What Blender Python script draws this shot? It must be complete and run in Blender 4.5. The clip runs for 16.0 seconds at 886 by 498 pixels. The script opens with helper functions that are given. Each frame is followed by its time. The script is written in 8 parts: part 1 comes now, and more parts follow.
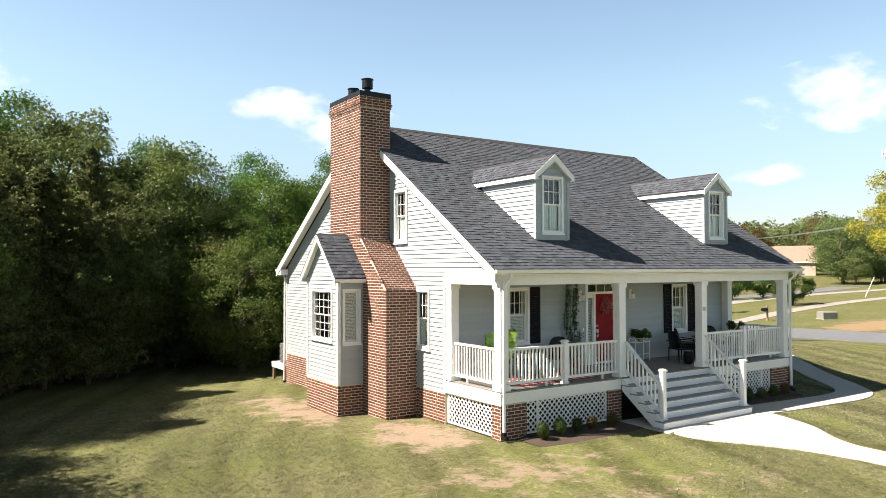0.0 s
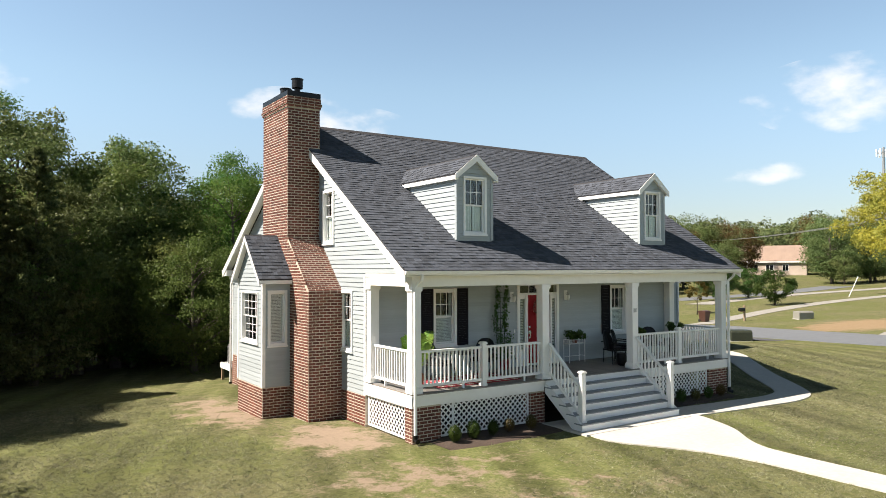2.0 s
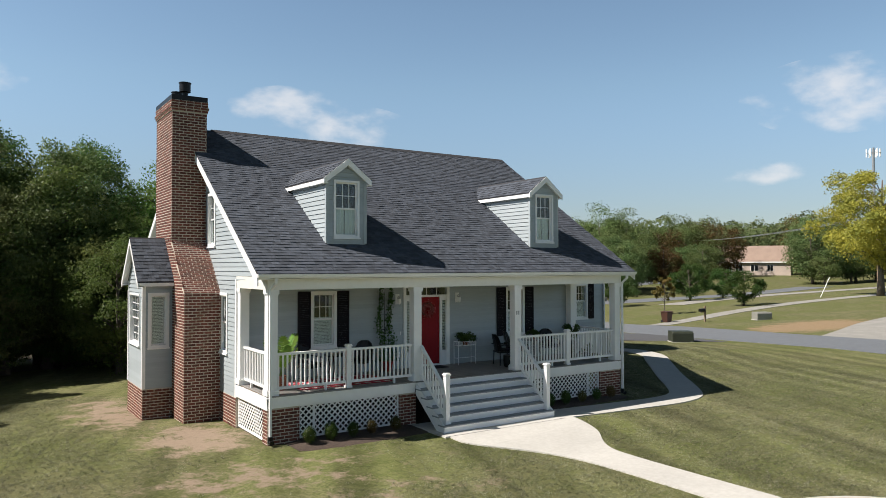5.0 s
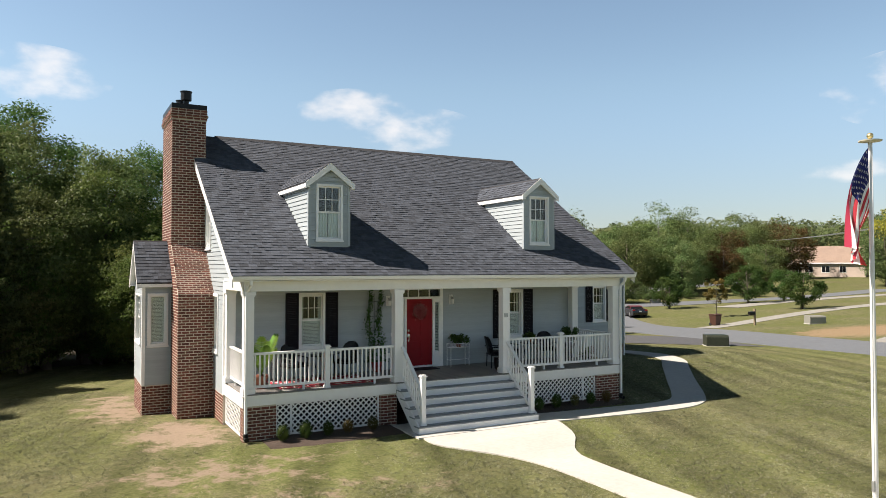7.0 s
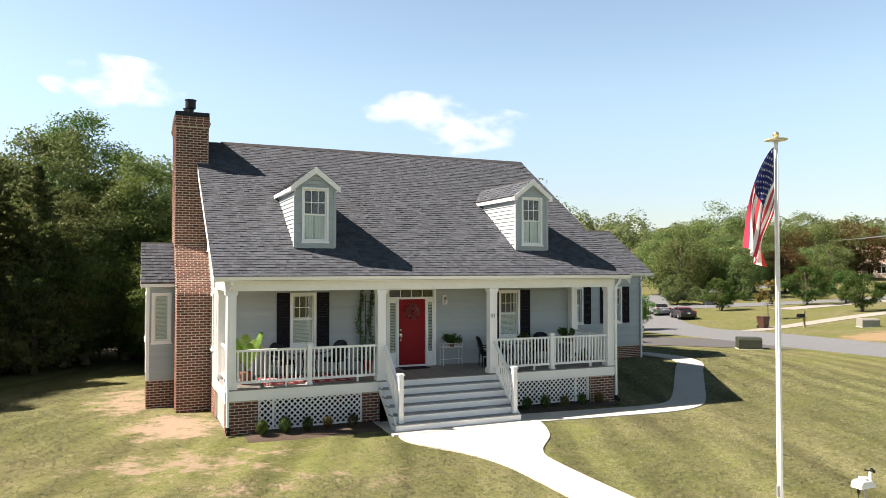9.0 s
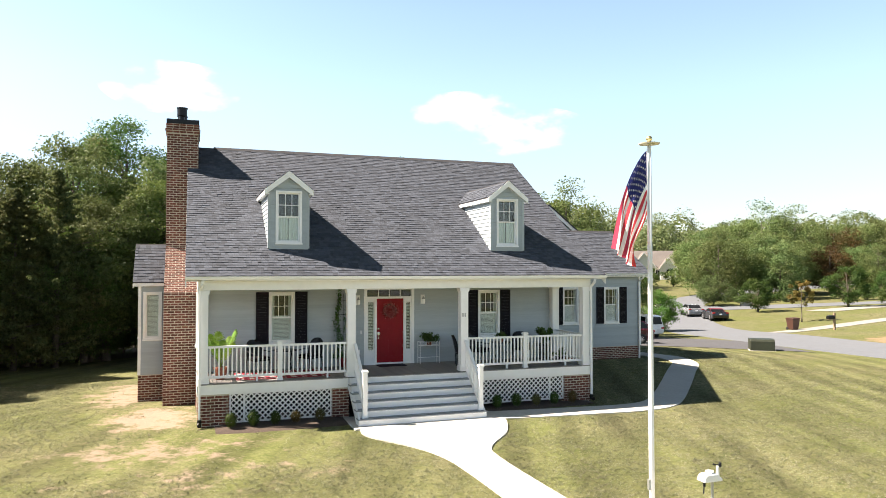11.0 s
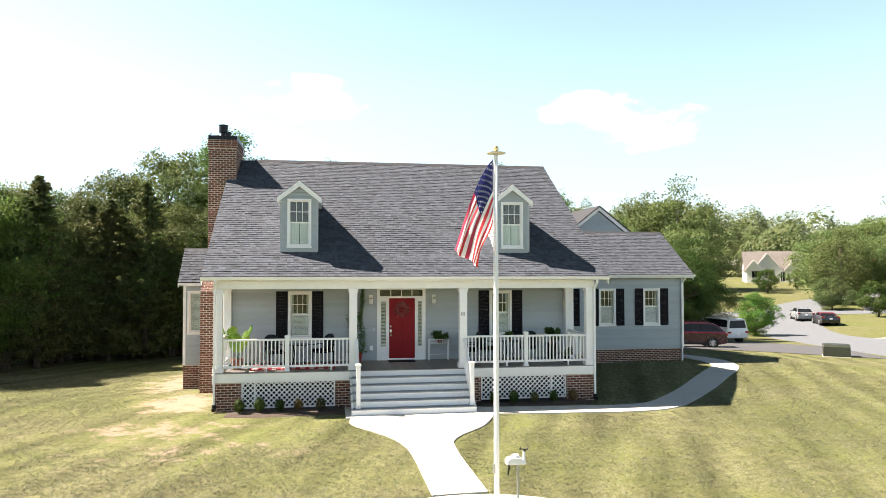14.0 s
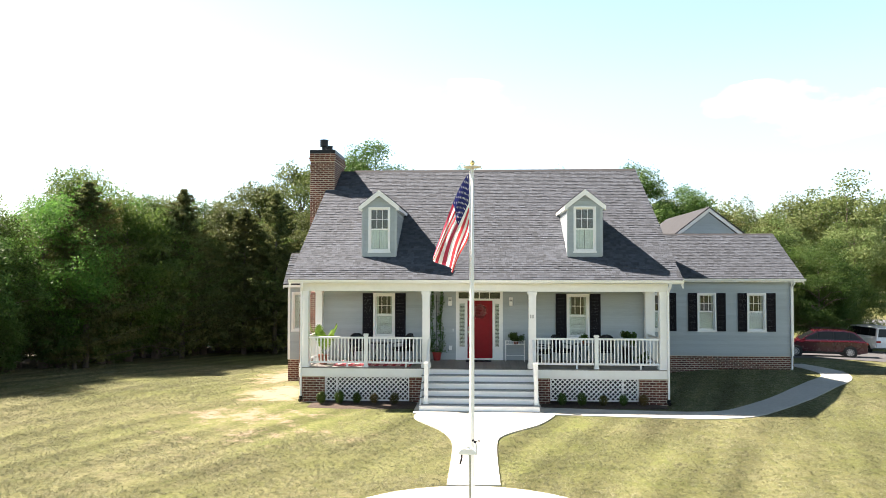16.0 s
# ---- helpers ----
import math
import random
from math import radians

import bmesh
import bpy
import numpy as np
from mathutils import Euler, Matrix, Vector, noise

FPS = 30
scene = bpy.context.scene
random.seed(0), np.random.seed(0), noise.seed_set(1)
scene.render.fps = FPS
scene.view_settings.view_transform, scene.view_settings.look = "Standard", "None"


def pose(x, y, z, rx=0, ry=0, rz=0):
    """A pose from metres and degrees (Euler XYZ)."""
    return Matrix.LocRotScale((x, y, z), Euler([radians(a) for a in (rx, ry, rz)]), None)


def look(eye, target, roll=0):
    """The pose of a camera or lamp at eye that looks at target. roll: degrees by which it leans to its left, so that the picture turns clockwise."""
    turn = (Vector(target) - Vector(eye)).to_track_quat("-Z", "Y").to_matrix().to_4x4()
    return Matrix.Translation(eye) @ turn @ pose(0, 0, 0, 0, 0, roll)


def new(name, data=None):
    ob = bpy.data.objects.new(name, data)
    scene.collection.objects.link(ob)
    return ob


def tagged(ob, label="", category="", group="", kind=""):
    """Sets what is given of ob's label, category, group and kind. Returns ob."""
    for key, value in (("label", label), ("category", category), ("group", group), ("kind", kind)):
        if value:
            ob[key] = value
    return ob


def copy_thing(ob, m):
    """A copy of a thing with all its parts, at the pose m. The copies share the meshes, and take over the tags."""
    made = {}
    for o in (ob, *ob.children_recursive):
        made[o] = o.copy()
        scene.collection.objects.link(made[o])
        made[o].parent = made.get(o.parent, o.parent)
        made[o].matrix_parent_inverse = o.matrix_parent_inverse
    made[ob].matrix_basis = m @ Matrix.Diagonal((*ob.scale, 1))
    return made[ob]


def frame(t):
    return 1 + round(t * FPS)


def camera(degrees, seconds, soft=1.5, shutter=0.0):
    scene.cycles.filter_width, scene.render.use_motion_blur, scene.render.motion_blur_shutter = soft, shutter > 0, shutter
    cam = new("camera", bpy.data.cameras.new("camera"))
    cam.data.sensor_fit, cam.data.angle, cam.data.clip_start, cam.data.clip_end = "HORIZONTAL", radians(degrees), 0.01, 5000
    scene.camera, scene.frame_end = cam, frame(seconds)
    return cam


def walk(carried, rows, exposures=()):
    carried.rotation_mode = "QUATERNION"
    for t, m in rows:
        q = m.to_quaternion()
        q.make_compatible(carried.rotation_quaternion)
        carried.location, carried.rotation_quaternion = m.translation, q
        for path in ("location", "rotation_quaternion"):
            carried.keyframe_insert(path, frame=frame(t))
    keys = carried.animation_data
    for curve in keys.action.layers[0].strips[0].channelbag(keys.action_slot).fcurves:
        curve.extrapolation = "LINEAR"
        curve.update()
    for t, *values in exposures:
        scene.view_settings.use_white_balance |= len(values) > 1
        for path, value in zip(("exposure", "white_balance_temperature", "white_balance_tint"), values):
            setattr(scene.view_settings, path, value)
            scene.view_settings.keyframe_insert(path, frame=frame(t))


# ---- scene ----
cam = camera(63.6, 16.0, 0.5)
METRES, EYE, TILT, LEAN, TURN = 20.1, 4.23, 0.0, 0.0, -33.6
ROWS = [
    (0.0, 0.0, 0.0, 0.0, 0.0, 1.53, 0.13),
    (0.5, 0.0224, 0.0017, 0.0005, -0.01, 1.52, 0.16),
    (1.0, 0.0491, 0.0046, 0.0009, -0.01, 1.51, 0.17),
    (1.5, 0.0773, 0.006, 0.0012, -0.02, 1.51, 0.16),
    (2.0, 0.1066, 0.0071, 0.0019, -0.02, 1.5, 0.16),
    (2.5, 0.1361, 0.0072, 0.0025, -0.05, 1.51, 0.15),
    (3.0, 0.1654, 0.0052, 0.0032, -0.05, 1.49, 0.14),
    (3.5, 0.195, 0.0028, 0.0036, -0.06, 1.5, 0.15),
    (4.0, 0.2242, 0.0005, 0.0045, -0.06, 1.49, 0.12),
    (4.5, 0.2531, -0.001, 0.0054, -0.06, 1.47, 0.13),
    (5.0, 0.2821, -0.002, 0.006, -0.05, 1.47, 0.12),
    (7.5, 0.4303, -0.0028, 0.0092, 5.85, 1.49, 0.0),
    (8.0, 0.4594, -0.0024, 0.0088, 5.82, 1.47, 0.03),
    (8.5, 0.4869, -0.0029, 0.0091, 6.76, 1.5, 0.04),
    (9.0, 0.517, -0.003, 0.0092, 10.32, 1.54, -0.01),
    (9.5, 0.5463, -0.0029, 0.0095, 10.29, 1.54, 0.0),
    (12.0, 0.7048, -0.0048, 0.0087, 17.23, 1.62, 0.01),
    (12.5, 0.7392, -0.0027, 0.0095, 17.9, 1.65, 0.05),
    (13.0, 0.7758, -0.0008, 0.009, 19.26, 1.67, 0.07),
    (13.5, 0.8115, 0.0017, 0.008, 21.4, 1.67, 0.05),
    (14.0, 0.8474, 0.0058, 0.0076, 24.23, 1.73, 0.04),
    (14.5, 0.8848, 0.0116, 0.008, 27.54, 1.78, -0.02),
    (15.0, 0.9218, 0.0195, 0.009, 30.79, 1.82, -0.06),
    (15.5, 0.959, 0.027, 0.0098, 33.94, 1.85, -0.1),
    (16.0, 0.9959, 0.0347, 0.0105, 36.74, 1.88, -0.09),
]
EXPOSURE = [(0.0, 1.32, 7300, 14), (5.0, 0.54, 6600, 12), (7.5, 0.98, 7200, 15), (9.0, 1.36, 7450, 16), (12.0, 1.77, 7250, 16), (14.5, 1.88, 7250, 15), (16.0, 1.98, 7250, 15)]
walk(cam, [(t, pose(-10.84, -13.95, EYE, TILT, LEAN, TURN) @ pose(METRES * x, METRES * y, METRES * z, 90 + pitch, roll, yaw)) for t, x, y, z, yaw, pitch, roll in ROWS], EXPOSURE)

# ---------------------------------------------------------------- sky and sun
SUN = Vector((-0.86, 0.30, 1.0)).normalized()
world = bpy.data.worlds.new("sky")
scene.world = world
world.use_nodes = True
wn = world.node_tree
sky = wn.nodes.new("ShaderNodeTexSky")
sky.sky_type, sky.sun_disc = "NISHITA", False
sky.sun_elevation, sky.sun_rotation = math.asin(SUN.z), math.atan2(SUN.x, SUN.y)
sky.air_density, sky.dust_density, sky.ozone_density = 1.0, 0.4, 1.2
# a few small fair-weather clouds, by their bearing (degrees right of +y) and height
co = wn.nodes.new("ShaderNodeTexCoord").outputs["Generated"]
billow = wn.nodes.new("ShaderNodeTexNoise")
billow.inputs["Scale"].default_value, billow.inputs["Detail"].default_value = 17.0, 10.0
squash = wn.nodes.new("ShaderNodeMapping")
squash.inputs["Scale"].default_value = (1.0, 1.0, 1.9)
wn.links.new(co, squash.inputs["Vector"])
wn.links.new(squash.outputs["Vector"], billow.inputs["Vector"])
total = None
for bearing, height, wide, tall in ((21.2, 12.3, 4.4, 1.7), (26.4, 10.7, 5.0, 2.0), (62.8, 12.0, 6.4, 2.7), (57.8, 6.9, 3.2, 1.0), (-1.5, 13.4, 5.0, 1.9)):
    ca, ch = radians(bearing), radians(height)
    c = Vector((math.sin(ca) * math.cos(ch), math.cos(ca) * math.cos(ch), math.sin(ch)))
    right, up = Vector((math.cos(ca), -math.sin(ca), 0)), Vector((0, 0, 1))

    def dot(v):
        n = wn.nodes.new("ShaderNodeVectorMath")
        n.operation = "DOT_PRODUCT"
        wn.links.new(co, n.inputs[0])
        n.inputs[1].default_value = v
        return n.outputs["Value"]

    def calc(op, p, q):
        n = wn.nodes.new("ShaderNodeMath")
        n.operation = op
        for i, s in enumerate((p, q)):
            if isinstance(s, (int, float)):
                n.inputs[i].default_value = s
            else:
                wn.links.new(s, n.inputs[i])
        return n.outputs[0]

    u = calc("DIVIDE", dot(right), math.sin(radians(wide)))
    v = calc("DIVIDE", calc("SUBTRACT", dot(up), c.z), math.sin(radians(tall)))
    r = calc("SUBTRACT", 1.0, calc("ADD", calc("MULTIPLY", u, u), calc("MULTIPLY", v, v)))
    ahead = calc("GREATER_THAN", dot(c), 0.5)
    r = calc("MULTIPLY", calc("MAXIMUM", r, 0.0), ahead)
    total = r if total is None else calc("MAXIMUM", total, r)
fluff = calc("ADD", calc("MULTIPLY", total, 0.75), calc("MULTIPLY", calc("SUBTRACT", billow.outputs["Fac"], 0.52), 3.4))
cover = wn.nodes.new("ShaderNodeMapRange")
cover.interpolation_type = "SMOOTHSTEP"
wn.links.new(calc("MULTIPLY", fluff, calc("GREATER_THAN", total, 0.001)), cover.inputs["Value"])
for k, s in zip(("From Min", "From Max", "To Min", "To Max"), (0.05, 1.35, 0.0, 0.62)):
    cover.inputs[k].default_value = s
blend = wn.nodes.new("ShaderNodeMix")
blend.data_type = "RGBA"
wn.links.new(cover.outputs["Result"], blend.inputs[0])
# summer air: bright low down all round, deeper overhead
height_ = wn.nodes.new("ShaderNodeSeparateXYZ")
wn.links.new(co, height_.inputs[0])
haze = wn.nodes.new("ShaderNodeMapRange")
haze.interpolation_type = "SMOOTHSTEP"
wn.links.new(height_.outputs["Z"], haze.inputs["Value"])
for k, s in zip(("From Min", "From Max", "To Min", "To Max"), (0.0, 0.26, 0.85, 1.42)):
    haze.inputs[k].default_value = s
deep = wn.nodes.new("ShaderNodeMapRange")
deep.interpolation_type = "SMOOTHSTEP"
wn.links.new(height_.outputs["Z"], deep.inputs["Value"])
for k, s in zip(("From Min", "From Max", "To Min", "To Max"), (0.335, 0.6, 1.0, 0.12)):
    deep.inputs[k].default_value = s
hue = wn.nodes.new("ShaderNodeVectorMath")
hue.operation = "MULTIPLY"
wn.links.new(sky.outputs[0], hue.inputs[0])
tint = wn.nodes.new("ShaderNodeMix")
tint.data_type = "RGBA"
low_air = wn.nodes.new("ShaderNodeMapRange")
wn.links.new(height_.outputs["Z"], low_air.inputs["Value"])
low_air.inputs["From Max"].default_value = 0.24
wn.links.new(low_air.outputs["Result"], tint.inputs[0])
tint.inputs[6].default_value, tint.inputs[7].default_value = (0.92, 0.96, 1.09, 1), (0.965, 1.02, 0.965, 1)
wn.links.new(tint.outputs[2], hue.inputs[1])
air = wn.nodes.new("ShaderNodeVectorMath")
air.operation = "SCALE"
wn.links.new(hue.outputs["Vector"], air.inputs[0])
wn.links.new(calc("MULTIPLY", haze.outputs["Result"], deep.outputs["Result"]), air.inputs["Scale"])
wn.links.new(air.outputs["Vector"], blend.inputs[6])
blend.inputs[7].default_value = (9.5, 9.4, 9.3, 1)
wn.links.new(blend.outputs[2], wn.nodes["Background"].inputs["Color"])
wn.nodes["Background"].inputs["Strength"].default_value = 0.067
sun = new("sun", bpy.data.lights.new("sun", "SUN"))
sun.data.energy, sun.data.angle, sun.data.color = 5.0, radians(0.53), (1.0, 0.955, 0.885)
sun.matrix_basis = look(tuple(SUN * 60), (0, 0, 0))

# ---------------------------------------------------------------- helpers of the scene
class Geo:
    """Collects vertices and faces for one mesh."""

    def __init__(self):
        self.v, self.f, self.weld = [], [], False

    def hexa(self, p):
        """Eight corners: four below, then the four above them, both counter-clockwise from above."""
        n = len(self.v)
        self.v += [tuple(q) for q in p]
        self.f += [tuple(n + i for i in q) for q in
                   ((3, 2, 1, 0), (4, 5, 6, 7), (0, 1, 5, 4), (1, 2, 6, 5), (2, 3, 7, 6), (3, 0, 4, 7))]
        return self

    def box(self, x0, x1, y0, y1, z0, z1):
        return self.hexa([(x0, y0, z0), (x1, y0, z0), (x1, y1, z0), (x0, y1, z0),
                          (x0, y0, z1), (x1, y0, z1), (x1, y1, z1), (x0, y1, z1)])

    def obox(self, m, sx, sy, sz):
        """A box of the given sizes about the origin of the pose m."""
        a, b, c = sx / 2, sy / 2, sz / 2
        return self.hexa([m @ Vector(q) for q in ((-a, -b, -c), (a, -b, -c), (a, b, -c), (-a, b, -c),
                                                  (-a, -b, c), (a, -b, c), (a, b, c), (-a, b, c))])

    def bar(self, p, q, w, h):
        """A bar of width w and height h from p to q."""
        p, q = Vector(p), Vector(q)
        d = q - p
        return self.obox(Matrix.Translation((p + q) / 2) @ d.to_track_quat("X", "Z").to_matrix().to_4x4(), d.length, w, h)

    def prism(self, poly, axis, a, b):
        """A polygon of (u, v) pushed along an axis from a to b."""
        k, n = len(self.v), len(poly)
        place = {"x": lambda u, w, s: (s, u, w), "y": lambda u, w, s: (u, s, w), "z": lambda u, w, s: (u, w, s)}[axis]
        self.v += [place(u, w, a) for u, w in poly] + [place(u, w, b) for u, w in poly]
        self.f += [tuple(range(k + n - 1, k - 1, -1)), tuple(range(k + n, k + 2 * n))]
        self.f += [(k + i, k + (i + 1) % n, k + n + (i + 1) % n, k + n + i) for i in range(n)]
        return self

    def tube(self, pts, radii, n=8, cap=True):
        k = len(self.v)
        pts = [Vector(p) for p in pts]
        for i, p in enumerate(pts):
            d = (pts[min(i + 1, len(pts) - 1)] - pts[max(i - 1, 0)]).normalized()
            u = d.cross(Vector((0.31, 0.95, 0.05)) if abs(d.y) < 0.9 else Vector((1, 0, 0))).normalized()
            w = d.cross(u)
            r = float(radii[i] if hasattr(radii, "__len__") else radii)
            self.v += [tuple(p + r * (math.cos(a) * u + math.sin(a) * w)) for a in (2 * math.pi * j / n for j in range(n))]
        for i in range(len(pts) - 1):
            for j in range(n):
                a, b = k + i * n + j, k + i * n + (j + 1) % n
                self.f.append((a, b, b + n, a + n))
        if cap:
            self.f += [tuple(range(k + n - 1, k - 1, -1)), tuple(k + (len(pts) - 1) * n + j for j in range(n))]
        return self

    def lathe(self, profile, n=16, cx=0.0, cy=0.0):
        k = len(self.v)
        for r, z in profile:
            self.v += [(cx + r * math.cos(2 * math.pi * j / n), cy + r * math.sin(2 * math.pi * j / n), z) for j in range(n)]
        for i in range(len(profile) - 1):
            for j in range(n):
                a, b = k + i * n + j, k + i * n + (j + 1) % n
                self.f.append((a, b, b + n, a + n))
        self.f += [tuple(range(k + n - 1, k - 1, -1)), tuple(k + (len(profile) - 1) * n + j for j in range(n))]
        return self

    def strip(self, rows):
        """A sheet from rows of points of equal length."""
        k, n = len(self.v), len(rows[0])
        for r in rows:
            self.v += [tuple(p) for p in r]
        self.f += [(k + i * n + j, k + i * n + j + 1, k + (i + 1) * n + j + 1, k + (i + 1) * n + j)
                   for i in range(len(rows) - 1) for j in range(n - 1)]
        return self

    def mesh(self, name, material, smooth=False):
        me = bpy.data.meshes.new(name)
        me.from_pydata(self.v, [], self.f)
        bm = bmesh.new()
        bm.from_mesh(me)
        if self.weld:
            bmesh.ops.remove_doubles(bm, verts=bm.verts, dist=0.002)
        bmesh.ops.recalc_face_normals(bm, faces=bm.faces)
        bm.to_mesh(me)
        bm.free()
        me.materials.append(material)
        if smooth:
            me.shade_smooth()
        return me


def thing(name, label, category, group="", kind="", at=(0, 0, 0)):
    ob = new(name)
    ob.matrix_basis = Matrix.Translation(at)
    ob.empty_display_size = 0.2
    return tagged(ob, label, category, group, kind)


def hang(ob, parent):
    """Makes ob a part of parent; ob's mesh is in the world's place of the parent's first pose."""
    ob.parent = parent
    m, p = Matrix(), parent
    while p is not None:
        m = p.matrix_parent_inverse @ p.matrix_basis @ m
        p = p.parent
    ob.matrix_parent_inverse = m.inverted()
    return ob


def part(name, geo, material, parent, label="", bevel=0.0, smooth=False):
    ob = new(name, geo.mesh(name, material, smooth) if isinstance(geo, Geo) else geo)
    hang(ob, parent)
    if bevel:
        md = ob.modifiers.new("edge", "BEVEL")
        md.width, md.segments, md.limit_method = bevel, 2, "ANGLE"
    return tagged(ob, label)


def pieces(name, mesh, poses, parent, limit=300, rest="stuff"):
    """Alike pieces that share one mesh: the first `limit` poses become objects, the others are joined into one part."""
    for m in poses[:limit]:
        ob = new(name, mesh)
        hang(ob, parent)
        ob.matrix_basis = m
    if len(poses) > limit:
        v0 = np.empty(len(mesh.vertices) * 3)
        mesh.vertices.foreach_get("co", v0)
        v0 = np.c_[v0.reshape(-1, 3), np.ones(len(mesh.vertices))]
        faces = [tuple(p.vertices) for p in mesh.polygons]
        vs, fs = [], []
        for i, m in enumerate(poses[limit:]):
            vs.append((v0 @ np.array(m).T)[:, :3])
            fs += [tuple(a + i * len(v0) for a in f) for f in faces]
        me = bpy.data.meshes.new(name + "_field")
        me.from_pydata(np.concatenate(vs).tolist(), [], fs)
        me.materials.append(mesh.materials[0])
        ob = new(name + "_field", me)
        hang(ob, parent)
        tagged(ob, kind="stuff")


def smooth_line(pts, n=8):
    """A Catmull-Rom line through the points."""
    pts = [Vector(p) for p in pts]
    out = []
    for i in range(len(pts) - 1):
        a, b, c, d = pts[max(i - 1, 0)], pts[i], pts[i + 1], pts[min(i + 2, len(pts) - 1)]
        for k in range(n):
            t = k / n
            out.append(0.5 * (2 * b + (c - a) * t + (2 * a - 5 * b + 4 * c - d) * t * t + (3 * b - a - 3 * c + d) * t ** 3))
    return out + [pts[-1]]


def step01(a, b, x):
    t = np.clip((x - a) / (b - a), 0, 1)
    return t * t * (3 - 2 * t)


def ground_z(x, y):
    """The height of the lawn, the street and the hills."""
    z = -0.036 * (np.clip(y, 3, 52) - 3) * step01(-60, -5, y)
    z = z + 0.030 * np.clip(x - 38, 0, 190) - 0.75 * np.exp(-((x - 48) / 16) ** 2 - ((y - 38) / 15) ** 2) + 0.020 * np.clip(y - 58, 0, 170) * step01(10, 70, x + 0 * y)
    z = z + 0.40 * step01(11.5, 17.0, x) * step01(1.0, 7.0, y) * (1 - step01(11, 23, y)) * (1 - step01(23, 31, x))
    z = z + 0.02 * np.clip(y - 60, 0, 120) * (1 - step01(10, 70, x + 0 * y))
    return z


# ---------------------------------------------------------------- materials
def tree_of(name):
    m = bpy.data.materials.new(name)
    m.use_nodes = True
    nt = m.node_tree
    return m, nt, nt.nodes["Principled BSDF"]


def link(nt, a, b):
    nt.links.new(a, b)


def noise_node(nt, scale, detail=4.0, vec=None, rough=0.6):
    n = nt.nodes.new("ShaderNodeTexNoise")
    n.inputs["Scale"].default_value, n.inputs["Detail"].default_value, n.inputs["Roughness"].default_value = scale, detail, rough
    if vec is not None:
        link(nt, vec, n.inputs["Vector"])
    return n.outputs["Fac"]


def math_node(nt, op, a, b=0.0, c=0.0, clamp=False):
    n = nt.nodes.new("ShaderNodeMath")
    n.operation, n.use_clamp = op, clamp
    for i, s in enumerate((a, b, c)):
        if isinstance(s, (int, float)):
            n.inputs[i].default_value = s
        else:
            link(nt, s, n.inputs[i])
    return n.outputs[0]


def range_node(nt, v, a, b, c=0.0, d=1.0, smooth=False):
    n = nt.nodes.new("ShaderNodeMapRange")
    n.interpolation_type = "SMOOTHSTEP" if smooth else "LINEAR"
    link(nt, v, n.inputs["Value"])
    for k, s in zip(("From Min", "From Max", "To Min", "To Max"), (a, b, c, d)):
        n.inputs[k].default_value = s
    return n.outputs["Result"]


def mix_node(nt, fac, a, b, kind="MIX"):
    n = nt.nodes.new("ShaderNodeMix")
    n.data_type, n.blend_type = "RGBA", kind
    for i, s in ((0, fac), (6, a), (7, b)):
        if isinstance(s, (int, float)):
            n.inputs[i].default_value = s
        elif isinstance(s, tuple):
            n.inputs[i].default_value = (*s, 1)
        else:
            link(nt, s, n.inputs[i])
    return n.outputs[2]


def place_node(nt):
    return nt.nodes.new("ShaderNodeNewGeometry").outputs["Position"]


def surface(name, c1, c2, scale=12.0, rough=0.6, bump=0.15, stain=0.15, vary=0.0, island=0.0, metal=0.0, stretch=None, spec=0.5, bump_scale=None):
    """A plain painted, mineral or wooden surface: grain between two colours, larger stains, relief, and a change from piece to piece."""
    m, nt, bs = tree_of(name)
    pos = place_node(nt)
    if stretch:
        mp = nt.nodes.new("ShaderNodeMapping")
        mp.inputs["Scale"].default_value = stretch
        link(nt, pos, mp.inputs["Vector"])
        pos = mp.outputs["Vector"]
    g = noise_node(nt, scale, 5.0, pos)
    col = mix_node(nt, range_node(nt, g, 0.3, 0.7), c1, c2)
    s = range_node(nt, noise_node(nt, scale * 0.07, 3.0, pos), 0.3, 0.7, 1 - stain, 1 + stain)
    if vary or island:
        if island:
            r = nt.nodes.new("ShaderNodeNewGeometry").outputs["Random Per Island"]
        else:
            r = nt.nodes.new("ShaderNodeObjectInfo").outputs["Random"]
        amount = island or vary
        s = math_node(nt, "MULTIPLY", s, range_node(nt, r, 0, 1, 1 - amount, 1 + amount))
    h = nt.nodes.new("ShaderNodeHueSaturation")
    link(nt, col, h.inputs["Color"])
    link(nt, s, h.inputs["Value"])
    link(nt, h.outputs["Color"], bs.inputs["Base Color"])
    bs.inputs["Metallic"].default_value = metal
    bs.inputs["Specular IOR Level"].default_value = spec
    link(nt, range_node(nt, g, 0.2, 0.8, max(rough - 0.1, 0.02), min(rough + 0.1, 1)), bs.inputs["Roughness"])
    if bump:
        b = nt.nodes.new("ShaderNodeBump")
        b.inputs["Strength"].default_value, b.inputs["Distance"].default_value = bump, 0.01
        link(nt, noise_node(nt, bump_scale or scale * 3, 4.0, pos), b.inputs["Height"])
        link(nt, b.outputs["Normal"], bs.inputs["Normal"])
    return m


